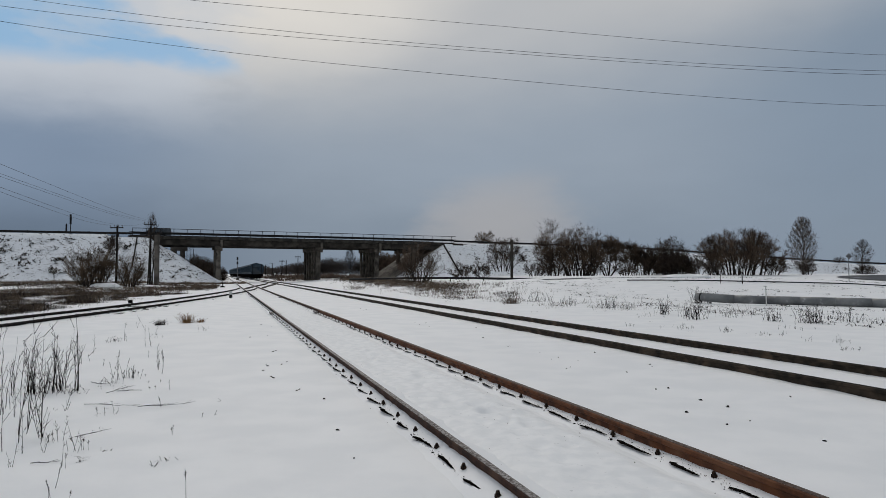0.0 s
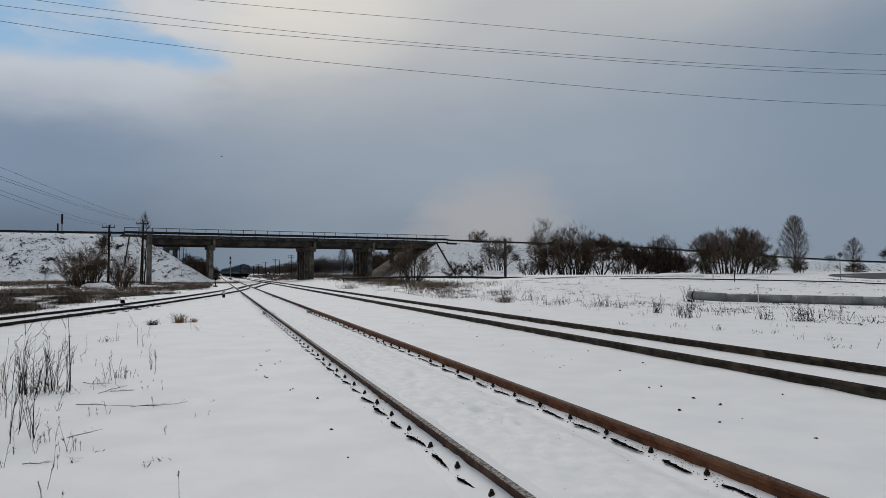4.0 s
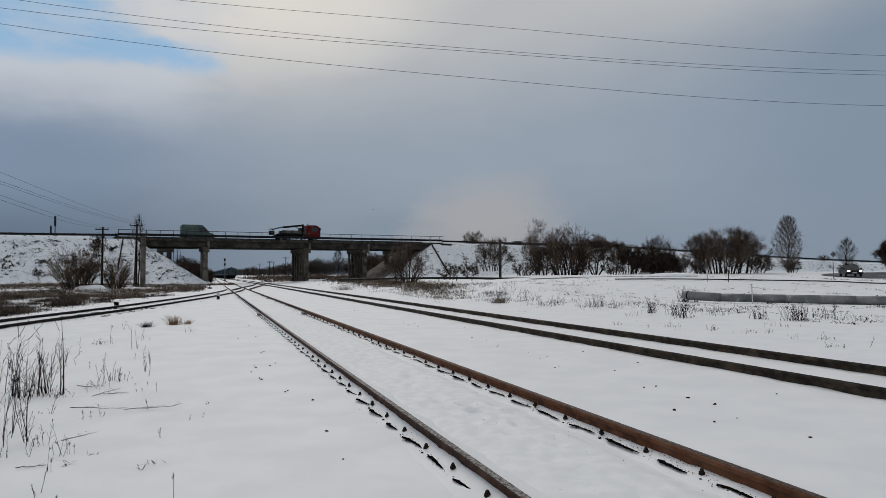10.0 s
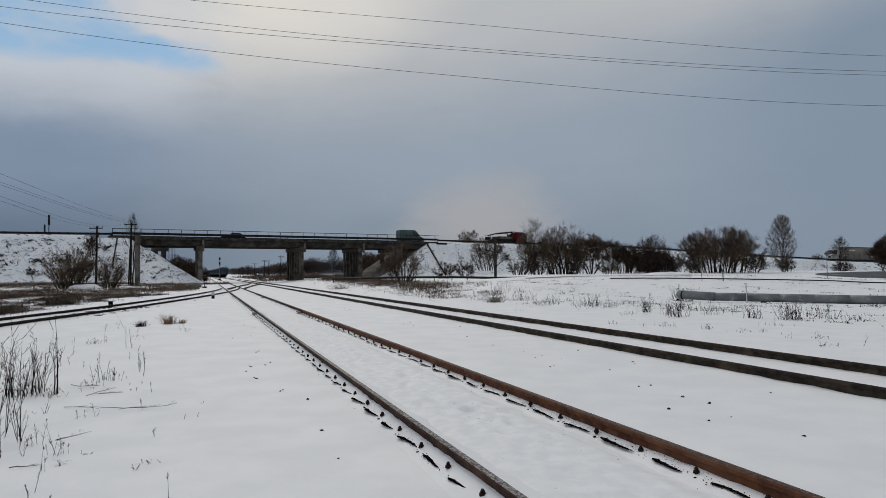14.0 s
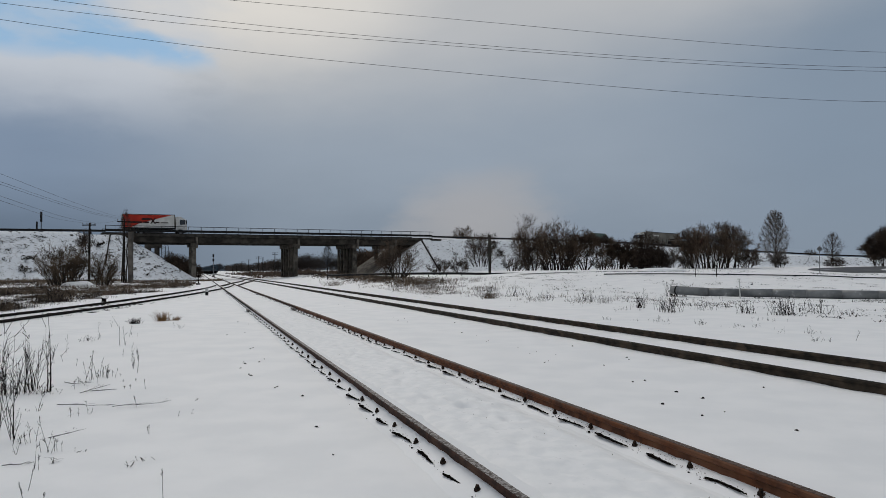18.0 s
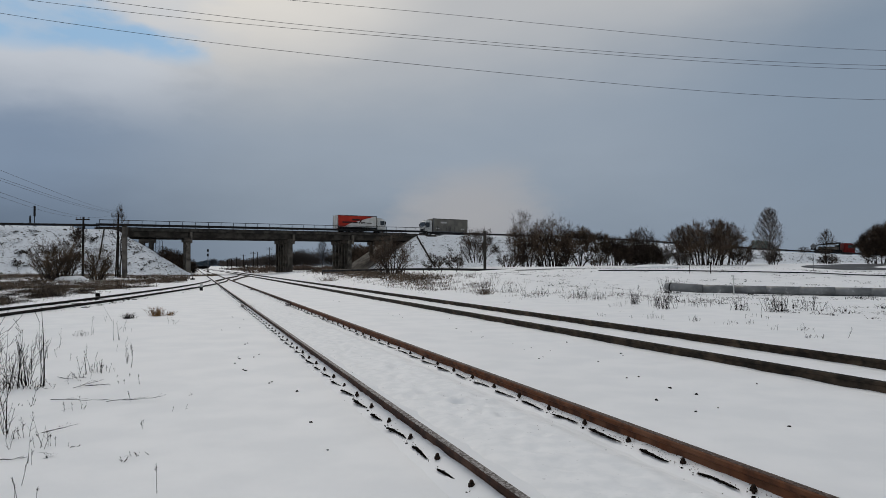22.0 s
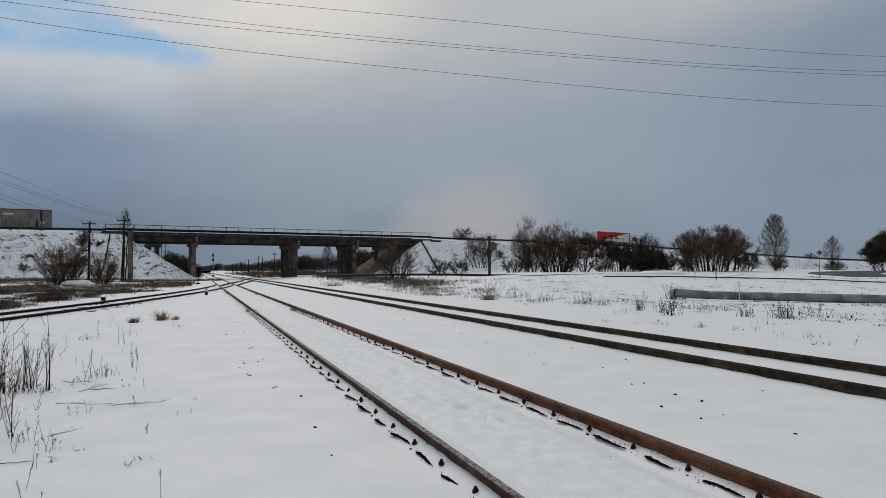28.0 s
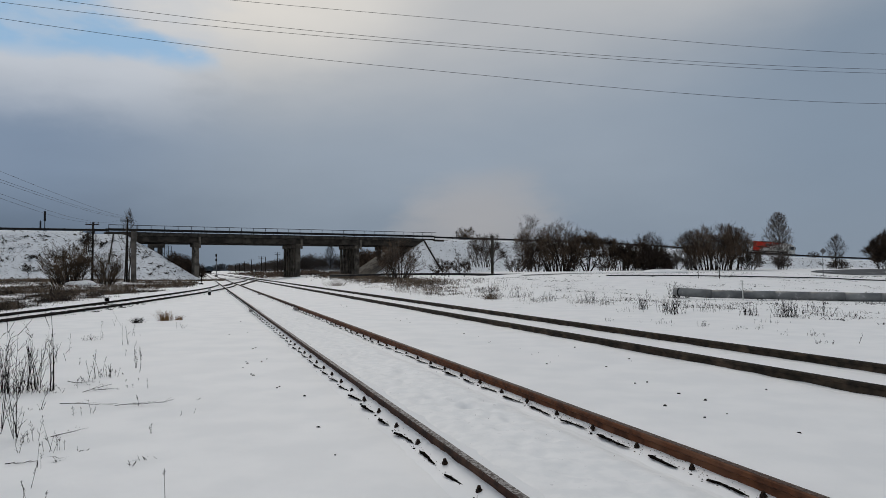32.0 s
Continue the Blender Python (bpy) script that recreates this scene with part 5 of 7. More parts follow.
for n, (x, y, h, stems, spread) in enumerate((
        (-4.75, 9.24, 0.25, 2, 0.015), (-4.64, 9.14, 0.40, 2, 0.015), (-4.66, 9.38, 0.33, 3, 0.03), (-4.59, 9.38, 0.18, 9, 0.07), (-4.50, 9.37, 0.18, 5, 0.05), (-5.56, 10.51, 0.13, 1, 0.003),
        (-7.22, 14.56, 0.40, 2, 0.03), (-6.27, 13.43, 0.44, 1, 0.01), (-6.13, 13.42, 0.40, 2, 0.05), (-5.37, 11.65, 0.13, 1, 0.01), (-4.56, 10.17, 0.35, 2, 0.03), (-4.30, 9.77, 0.40, 1, 0.01),
        (-4.64, 10.47, 0.18, 2, 0.03), (-3.62, 8.45, 0.14, 1, 0.003), (-2.60, 6.12, 0.10, 2, 0.008), (-1.77, 4.40, 0.22, 1, 0.004), (-2.74, 4.61, 0.20, 1, 0.01), (-2.99, 5.05, 0.20, 2, 0.02),
        (-2.47, 4.25, 0.10, 1, 0.01), (-2.61, 4.30, 0.16, 2, 0.03), (-3.10, 5.57, 0.11, 1, 0.004), (-3.06, 5.57, 0.10, 1, 0.004), (-3.24, 7.36, 0.13, 1, 0.004), (-3.85, 8.46, 0.06, 2, 0.02))):
    weed(x, y, h, stems, 90 + n, spread, "single dark dead stalks standing in the snow", thick=1.1 if y < 6.5 else 1.6, lean=0.10, sparse=True)
for n, (x, y, h, stems, spread) in enumerate((
        (-7.40, 14.35, 0.15, 22, 0.10), (-2.88, 5.56, 0.05, 4, 0.03), (-2.25, 5.19, 0.06, 7, 0.07), (-2.93, 5.27, 0.05, 4, 0.03), (-4.98, 8.28, 0.16, 40, 0.22), (-4.68, 8.14, 0.12, 16, 0.10),
        (-4.62, 8.85, 0.14, 10, 0.12), (-3.62, 6.90, 0.13, 5, 0.06), (-6.51, 17.17, 0.22, 5, 0.10), (-8.64, 18.16, 0.5, 3, 0.05), (-6.69, 12.01, 0.42, 4, 0.12), (-4.38, 7.05, 0.06, 6, 0.06),
        (-2.54, 6.94, 0.06, 1, 0.02), (-2.63, 6.83, 0.06, 1, 0.02), (-2.73, 7.66, 0.07, 1, 0.02), (-6.91, 15.29, 0.3, 3, 0.1), (-4.05, 9.05, 0.05, 3, 0.08), (-3.35, 6.30, 0.05, 3, 0.05))):
    weed(x, y, h, stems, 330 + n, spread, "low tangle of dead weed leaves in the snow", thick=1.2, lean=0.42, leafy=0.35)
for n, (x, y, h, stems, spread) in enumerate((
        (7.14, 23.97, 0.62, 22, 0.10), (7.40, 21.53, 0.62, 26, 0.26), (7.56, 22.66, 0.42, 14, 0.2), (9.50, 20.84, 0.42, 24, 0.22), (10.25, 20.05, 0.55, 34, 0.26),
        (6.23, 28.44, 0.50, 26, 0.34), (6.65, 27.05, 0.36, 14, 0.2), (6.20, 22.77, 0.3, 10, 0.3), (8.87, 22.56, 0.36, 16, 0.36), (10.16, 23.71, 0.3, 12, 0.3),
        (11.60, 20.44, 0.45, 12, 0.2), (11.84, 19.70, 0.40, 10, 0.25), (4.85, 30.62, 0.45, 22, 0.4), (4.25, 29.13, 0.3, 14, 0.3), (6.62, 17.07, 0.24, 9, 0.15),
        (8.02, 14.52, 0.24, 6, 0.12), (7.31, 13.01, 0.16, 8, 0.12), (7.41, 16.21, 0.18, 12, 0.4), (8.79, 18.01, 0.22, 8, 0.25), (4.10, 35.08, 0.5, 22, 0.5),
        (2.92, 36.72, 0.5, 20, 0.35), (5.97, 18.19, 0.25, 10, 0.3), (4.71, 18.87, 0.22, 5, 0.1), (11.70, 21.75, 0.4, 10, 0.15), (8.02, 12.98, 0.3, 1, 0.02), (7.43, 14.68, 0.2, 2, 0.05))):
    weed(x, y, h * (1.02 if h > 0.4 else 0.75), round(stems * 1.4), 120 + n, spread * 0.75, "dark tangled dead weeds beyond the tracks", thick=2.5 if h > 0.4 else 1.9, lean=0.24, leafy=0.6)
for n, (x, y) in enumerate(((11.42, 33.20), (11.75, 33.40), (12.05, 33.30))):
    weed(x, y, 0.80 - 0.06 * n, 24, 160 + n, 0.10, "black dead weeds over the pipe's elbow", thick=2.6, lean=0.22, leafy=0.9)


def straw_tuft(x, y, h, w, n, seed, mat, label):
    rnd = random.Random(seed)
    ob = thing("grass_tuft", label, "grass", "grass tufts", Matrix.Translation((x, y, fine_z(x, y) - 0.02)))
    tw = Twigs()
    for _ in range(n):
        p = Vector((rnd.gauss(0, w * 0.22), rnd.gauss(0, w * 0.2), 0))
        k = h * rnd.uniform(0.4, 1.0)
        d = Vector((p.x * 0.5 + rnd.gauss(0, 0.20) * k, p.y * 0.5 + rnd.gauss(0, 0.20) * k, k))
        m = p + d * 0.65
        tw.stick(p, m, 0.0045, 0.0035)
        tw.stick(m, m + Vector((d.x * 0.6 + rnd.gauss(0, 0.12) * k, d.y * 0.6, rnd.uniform(0.05, 0.35) * k)), 0.0035, 0.0015)
    tagged(tw.make("blade", mat, ob), kind="stuff")
    return ob


straw_tuft(-8.05, 19.94, 0.36, 0.30, 130, 1, STRAW, "tuft of straw-coloured dry grass in the snow")
straw_tuft(-8.50, 19.11, 0.22, 0.26, 90, 2, WEED, "dark flattened tuft of dead grass in the snow")
straw_tuft(2.50, 33.24, 0.42, 0.7, 260, 3, BROWN_GRASS, "russet tuft of dry grass beside the track")
straw_tuft(-7.75, 20.15, 0.18, 0.24, 60, 5, STRAW, "small bent tuft of straw-coloured grass")
straw_tuft(-9.52, 62.03, 0.6, 1.6, 200, 4, BROWN_GRASS, "brown tuft of dry grass beside the track")


def fallen_branch(x, y, length, angle, seed):
    rnd = random.Random(seed)
    ob = thing("fallen_branch", "thin dead branch lying on the snow", "branch", "fallen branches", Matrix.Translation((x, y, fine_z(x, y) + 0.015)))
    tw, side = Twigs(), Twigs()
    d = Vector((math.cos(angle), math.sin(angle), 0))
    p = d * (-length / 2)
    for i in range(7):
        q = p + d * length / 7 + Vector((0, 0, rnd.gauss(0, 0.004)))
        tw.stick(p, q, 0.0042 - 0.0004 * i, 0.0038 - 0.0004 * i)
        for _ in range(rnd.choice((1, 2, 2, 3))):
            o = Vector((d.x + rnd.gauss(0, 0.4), d.y + rnd.gauss(0, 0.4), rnd.uniform(0.0, 0.22))).normalized()
            side.stick(q, q + o * length * rnd.uniform(0.1, 0.34), 0.0016, 0.0008)
        p = q
    tw.make("stem", WEED, ob)
    tagged(side.make("side_shoot", WEED, ob), kind="stuff")


fallen_branch(-3.84, 7.35, 0.60, -0.25, 1)
fallen_branch(-3.23, 7.34, 0.50, 0.15, 2)
fallen_branch(-4.22, 8.33, 0.45, 1.45, 3)
fallen_branch(-3.32, 6.06, 0.24, 0.95, 4)
fallen_branch(-4.65, 8.79, 0.50, -0.5, 5)
fallen_branch(-4.05, 8.24, 0.26, -0.05, 6)
fallen_branch(-3.19, 5.17, 0.16, 0.5, 7)


def make_stones():
    rnd = random.Random(71)
    spots = [(0.45, 18.36), (0.54, 15.45), (0.83, 14.68), (0.97, 13.55), (1.01, 13.65), (1.47, 12.49), (2.49, 12.59), (1.56, 11.59), (1.71, 11.82), (1.97, 11.37), (1.63, 10.43),
             (1.72, 10.62), (2.46, 10.08), (3.04, 10.96), (3.0, 10.69), (2.46, 8.61), (2.64, 8.7), (2.76, 7.89), (2.35, 7.13), (2.91, 7.49), (3.89, 8.12), (2.93, 7.53), (2.85, 6.78),
             (3.15, 5.99), (2.54, 6.56), (0.91, 5.49), (-5.66, 19.32), (-5.12, 18.47), (-4.52, 15.96), (-4.78, 15.44), (-3.47, 12.62), (-3.47, 12.8), (-3.01, 10.65), (-2.94, 10.16),
             (-2.84, 11.16), (-2.65, 9.55), (-2.59, 9.44), (-3.09, 10.84), (-2.02, 8.43), (-2.01, 8.51), (-1.57, 7.88), (-1.13, 6.32), (-0.83, 5.37), (-2.84, 10.83), (-4.1, 28.17), (-3.74, 26.44), (-1.32, 20.29), (-1.13, 19.37), (-0.98, 20.01), (-0.83, 18.71), (-3.74, 27.24)]
    for i, (x, y) in enumerate(spots):
        bm = BM()
        bmesh.ops.create_icosphere(bm, subdivisions=2, radius=0.03)
        k = rnd.uniform(0.25, 0.58) * (2.0 if (x, y) in ((2.76, 7.89), (2.35, 7.13)) else 1.0)
        for v in bm.verts:
            f = 1 + 0.5 * noise.noise(v.co * 40 + Vector((i * 3.1, 0, 0)))
            v.co = Vector((v.co.x * f * k * 1.5, v.co.y * f * k * 0.9, v.co.z * f * k * 0.75))
        ob = part("stone", bm, PEBBLE, smooth_shade=True)
        ob.location = (x, y, fine_z(x, y) + 0.002)
        ob.rotation_euler = Euler((rnd.uniform(-0.3, 0.3), rnd.uniform(-0.3, 0.3), rnd.uniform(0, 3.14)))
        tagged(ob, "small dark stone half sunk in the snow", "stone", "stones on the snow")


make_stones()


def make_snow_lumps():
    rnd = random.Random(77)
    for px, py, r, h in ((-35.60, 67.42, 1.6, 0.45), (19.12, 58.00, 2.0, 0.3)):
        bm = BM()
        bmesh.ops.create_icosphere(bm, subdivisions=3, radius=1.0)
        for v in bm.verts:
            f = 1 + 0.25 * noise.noise(v.co * 1.7 + Vector((px, py, 0)))
            v.co = Vector((v.co.x * r * f, v.co.y * r * 0.7 * f, v.co.z * h * f))
        ob = part("snow_mound", bm, SNOW, smooth_shade=True)
        ob.location = (px, py, ground_z(px, py) + 0.03)
        tagged(ob, "rounded mound of old snow", "snow mound", "snow mounds")


make_snow_lumps()

# ---- poles, signs, pipes ----


def utility_pole(x, y, h, label, arms=1, arm_w=1.5, r=0.13, stay=False, pins=4):
    z = ground_z(x, y)
    ob = thing("utility_pole", label, "utility pole", "utility poles", Matrix.Translation((x, y, z - 0.3)))
    part("pole", rod(BM(), (0, 0, 0), (0.03 * h / 7, 0, h + 0.3), r, r * 0.72, 10), TIMBER, ob)
    for k in range(arms):
        zz = h + 0.3 - 0.25 - 0.55 * k
        arm = part("crossarm", box(BM(), (0, -0.1, zz), (arm_w, 0.09, 0.11), 0.01), TIMBER, ob)
        for i in range(pins):
            xx = (i / (pins - 1) - 0.5) * (arm_w - 0.15)
            bm = rod(BM(), (xx, -0.1, zz), (xx, -0.1, zz + 0.16), 0.012, n=5)
            rod(bm, (xx, -0.1, zz + 0.12), (xx, -0.1, zz + 0.26), 0.05, 0.03, 8)
            part("insulator", bm, CERAMIC, arm)
    if stay:
        part("stay", rod(BM(), (-0.45, 0.4, 0.2), (-0.02, 0, h - 1.2), 0.09, 0.07, 8), TIMBER, ob)
    return ob


post_ob = thing("concrete_post", "square grey concrete post beside the telegraph pole", "post", m=Matrix.Translation((-36.84, 81.75, -0.3)))
part("shaft", box(BM(), (0, 0, 3.25), (0.46, 0.46, 6.5), 0.03), PALE_CONCRETE, post_ob)
part("cap", box(BM(), (0, 0, 6.53), (0.42, 0.4, 0.06), 0.01), CONCRETE, post_ob)
utility_pole(-37.21, 72.77, 6.6, "dark wooden telegraph pole with crossarm and insulators", arm_w=1.45)
utility_pole(-37.76, 81.99, 7.65, "dark wooden telegraph pole with a leaning stay", arm_w=1.6, stay=True)
for px, dist, h in ((497, 225, 7.0), (468.5, 290, 7.0), (451, 370, 7.0), (439, 450, 7.0), (430, 540, 7.0), (423, 640, 7.0)):
    bearing = (px - 784) / 1200
    utility_pole(bearing * dist, dist, h, "far wooden telegraph pole beside the railway", 2 if dist < 300 else 1, 2.2 * dist / 260, 0.16 * dist / 240, pins=2)
bare = thing("wooden_mast", "bare wooden mast beside the far railway", "mast", m=Matrix.Translation((-60.32, 235.00, -0.2)))
part("mast", rod(BM(), (0, 0, 0), (0, 0, 6.4), 0.17, 0.13, 8), TIMBER, bare)


def concrete_pole():
    x, y = 6.18, 80.00
    z = ground_z(x, y)
    ob = thing("concrete_pole", "plain grey concrete pole in the snow", "pole", m=Matrix.Translation((x, y, z - 0.3)))
    part("shaft", box(BM(), (0, 0, 2.45), (0.31, 0.31, 4.9), 0.03), FASCIA, ob)
    part("cap", box(BM(), (0, 0, 4.93), (0.26, 0.26, 0.06), 0.01), CONCRETE, ob)


concrete_pole()


def far_support():
    x, y = -57.61, 138.00
    ob = thing("concrete_support", "concrete T-shaped support behind the bridge", "support", m=Matrix.Translation((x, y, 0)))
    part("crossbeam", box(BM(), (0, 0, 6.55), (3.2, 1.0, 0.7), 0.05), CONCRETE, ob)
    for dx in (-0.95, 0.75):
        part("column", box(BM(), (dx, 0, 3.0), (0.75, 0.8, 6.4), 0.04), CONCRETE, ob)
    tw = thing("lattice_tower", "grey steel lattice tower behind the bridge", "tower", m=Matrix.Translation((-60.37, 150.00, 0)))
    for dx in (-0.75, 0.75):
        for dy in (-0.75, 0.75):
            part("leg", rod(BM(), (dx, dy, 0), (dx, dy, 7.0), 0.06, n=5), STEEL_PAINT, tw)
    for k in range(5):
        z = 1.2 + k * 1.3
        for a, b in (((-0.75, -0.75), (0.75, -0.75)), ((-0.75, 0.75), (0.75, 0.75))):
            part("brace", rod(BM(), (*a, z), (*b, z + 0.9), 0.035, n=4), STEEL_PAINT, tw)


far_support()


def rail_signal():
    ob = thing("railway_signal", "tall grey railway signal mast with two dark heads", "railway signal", m=Matrix.Translation((-54.31, 165.00, 0)))
    part("mast", rod(BM(), (0, 0, -0.2), (0, 0, 5.6), 0.09, 0.07, 8), ZINC, ob)
    for z in (4.1, 5.2):
        head = part("signal_head", box(BM(), (0, -0.12, z), (0.4, 0.26, 0.66), 0.08), PLASTIC, ob)
        for dz in (-0.2, 0.2):
            part("hood", rod(BM(), (0, -0.26, z + dz), (0, -0.45, z + dz), 0.13, 0.13, 10), PLASTIC, head)
    part("base", box(BM(), (0, 0, 0.1), (0.5, 0.5, 0.6), 0.04), CONCRETE, ob)


rail_signal()


def small_signs():
    # square track board
    ob = thing("track_sign", "small square track board with dark border on a post", "sign", m=Matrix.Translation((-41.00, 150.00, 0)))
    part("post", rod(BM(), (0, 0.03, -0.2), (0, 0.03, 1.6), 0.035, n=6), ZINC, ob)
    part("board", box(BM(), (0, 0, 1.45), (0.66, 0.03, 0.70), 0.01), PLASTIC, ob)
    part("mark", box(BM(), (0, -0.02, 1.45), (0.36, 0.01, 0.40)), WHITE_PAINT, ob)
    # white fouling marker beside the siding
    ob = thing("marker_post", "short white and black post beside the turnout", "marker post", "marker posts", Matrix.Translation((-13.75, 40.57, 0)))
    part("post", rod(BM(), (0, 0, -0.15), (0, 0, 0.42), 0.085, 0.085, 10), WHITE_PAINT, ob)
    part("band", rod(BM(), (0, 0, -0.1), (0, 0, 0.20), 0.089, 0.089, 10), PLASTIC, ob)
    # switch stand
    ob = thing("switch_stand", "dark iron hand lever stand of the turnout", "switch stand", m=Matrix.Translation((-25.62, 72.89, 0)))
    part("base", box(BM(), (0, 0, 0.03), (0.4, 0.3, 0.24), 0.03), IRON, ob)
    part("lever", rod(BM(), (0, 0, 0.0), (0.06, 0, 1.0), 0.05, n=6), IRON, ob)
    part("target", box(BM(), (0.04, 0, 0.86), (0.17, 0.06, 0.22), 0.02), IRON, ob)
    # points machine boxes by the crossing
    for px, py in ((-16.08, 32.86),):
        ob = thing("junction_box", "low black iron box beside the rails", "junction box", "junction boxes", Matrix.Translation((px, py, 0)))
        part("case", box(BM(), (0, 0, 0.06), (0.18, 0.16, 0.18), 0.04), IRON, ob)
        part("lid", box(BM(), (0, 0, 0.165), (0.19, 0.17, 0.03), 0.01), IRON, ob)
    # marker posts over the buried pipe and along the access road
    for (px, py), h, lean, tip in (((13.75, 30.75), 0.90, 0.03, "pipe"), ((18.99, 46.00), 0.95, 0.03, "road"), ((17.54, 46.00), 0.85, 0.0, "thin"), ((107.25, 190.00), 1.2, 0, "thin")):
        z = ground_z(px, py)
        ob = thing("marker_post", "slim weathered white marker post in the snow" if tip == "pipe" else "slim dark marker post standing in the snow", "marker post", "marker posts", Matrix.Translation((px, py, z - 0.2)))
        r = {"pipe": 0.026, "road": 0.034}.get(tip, 0.02)
        part("post", rod(BM(), (0, 0, 0), (-lean, 0, h + 0.2), r, r, 8), WHITE_PAINT if tip == "pipe" else TIMBER, ob)
        if tip == "road":
            part("cap", rod(BM(), (-lean, 0, h + 0.05), (-lean, 0, h + 0.26), 0.05, 0.045, 8), WHITE_PAINT, ob)
        if tip == "pipe":
            part("plate", box(BM(), (-0.05, 0, h + 0.18), (0.14, 0.04, 0.05), 0.01), WHITE_PAINT, ob)
    # diamond road sign
    px, py = 37.37, 66.00
    z = ground_z(px, py)
    ob = thing("road_sign", "diamond road sign on a tall grey post", "road sign", "road signs", Matrix.Translation((px, py, z - 0.3)))
    part("post", rod(BM(), (0, 0, 0), (0, 0, 3.0), 0.032, n=8), ZINC, ob)
    plate = part("plate", box(BM(), (0, 0, 0), (0.44, 0.02, 0.44), 0.004, Matrix.Translation((0, -0.06, 2.75)) @ Matrix.Rotation(radians(45), 4, "Y")), ZINC, ob, "grey back of a diamond sign plate")
    part("bracket", box(BM(), (0, -0.075, 2.75), (0.4, 0.02, 0.04)), STEEL_PAINT, plate)
    # edge-on sign on the road
    p = road_point(-29.4, -0.4)
    ob = thing("road_sign", "tall dark road sign seen almost edge-on", "road sign", "road signs", Matrix.Translation(p + Vector((0, 0, -0.3))))
    part("post", rod(BM(), (0, 0, 0), (0, 0, 3.6), 0.06, n=8), STEEL_PAINT, ob)
    part("plate", box(BM(), (0.0, 0, 2.85), (0.05, 0.5, 1.5), 0.01), STEEL_PAINT, ob, "dark blue-grey sign plate")
    p = road_point(-29.95, -0.3)
    ob = thing("road_sign", "short dark chevron post beside the road", "road sign", "road signs", Matrix.Translation(p + Vector((0, 0, -0.3))))
    part("post", rod(BM(), (0, 0, 0), (0, 0, 2.2), 0.06, n=8), STEEL_PAINT, ob)
    part("plate", box(BM(), (0, 0, 1.6), (0.10, 0.3, 1.0), 0.01), STEEL_PAINT, ob)
    # thin post at the road above the birch
    p = road_point(40.5, -0.3)
    ob = thing("delineator_post", "thin dark post on the road shoulder", "post", "road posts", Matrix.Translation(p + Vector((0, 0, -0.2))))
    part("post", rod(BM(), (0, 0, 0), (0, 0, 2.2), 0.06, n=6), STEEL_PAINT, ob)


small_signs()


def arc_path(points, n=10):
    """Catmull-Rom through points."""
    pts = [Vector(p) for p in points]
    pts = [pts[0] * 2 - pts[1]] + pts + [pts[-1] * 2 - pts[-2]]
    out = []
    for i in range(1, len(pts) - 2):
        a, b, c, d = pts[i - 1:i + 3]
        for k in range(n):
            t = k / n
            out.append(0.5 * ((2 * b) + (c - a) * t + (2 * a - 5 * b + 4 * c - d) * t * t + (3 * b - a - 3 * c + d) * t ** 3))
    return out + [pts[-2]]


def ring(r, n=14):
    return [(r * math.cos(6.28319 * i / n), r * math.sin(6.28319 * i / n)) for i in range(n)]


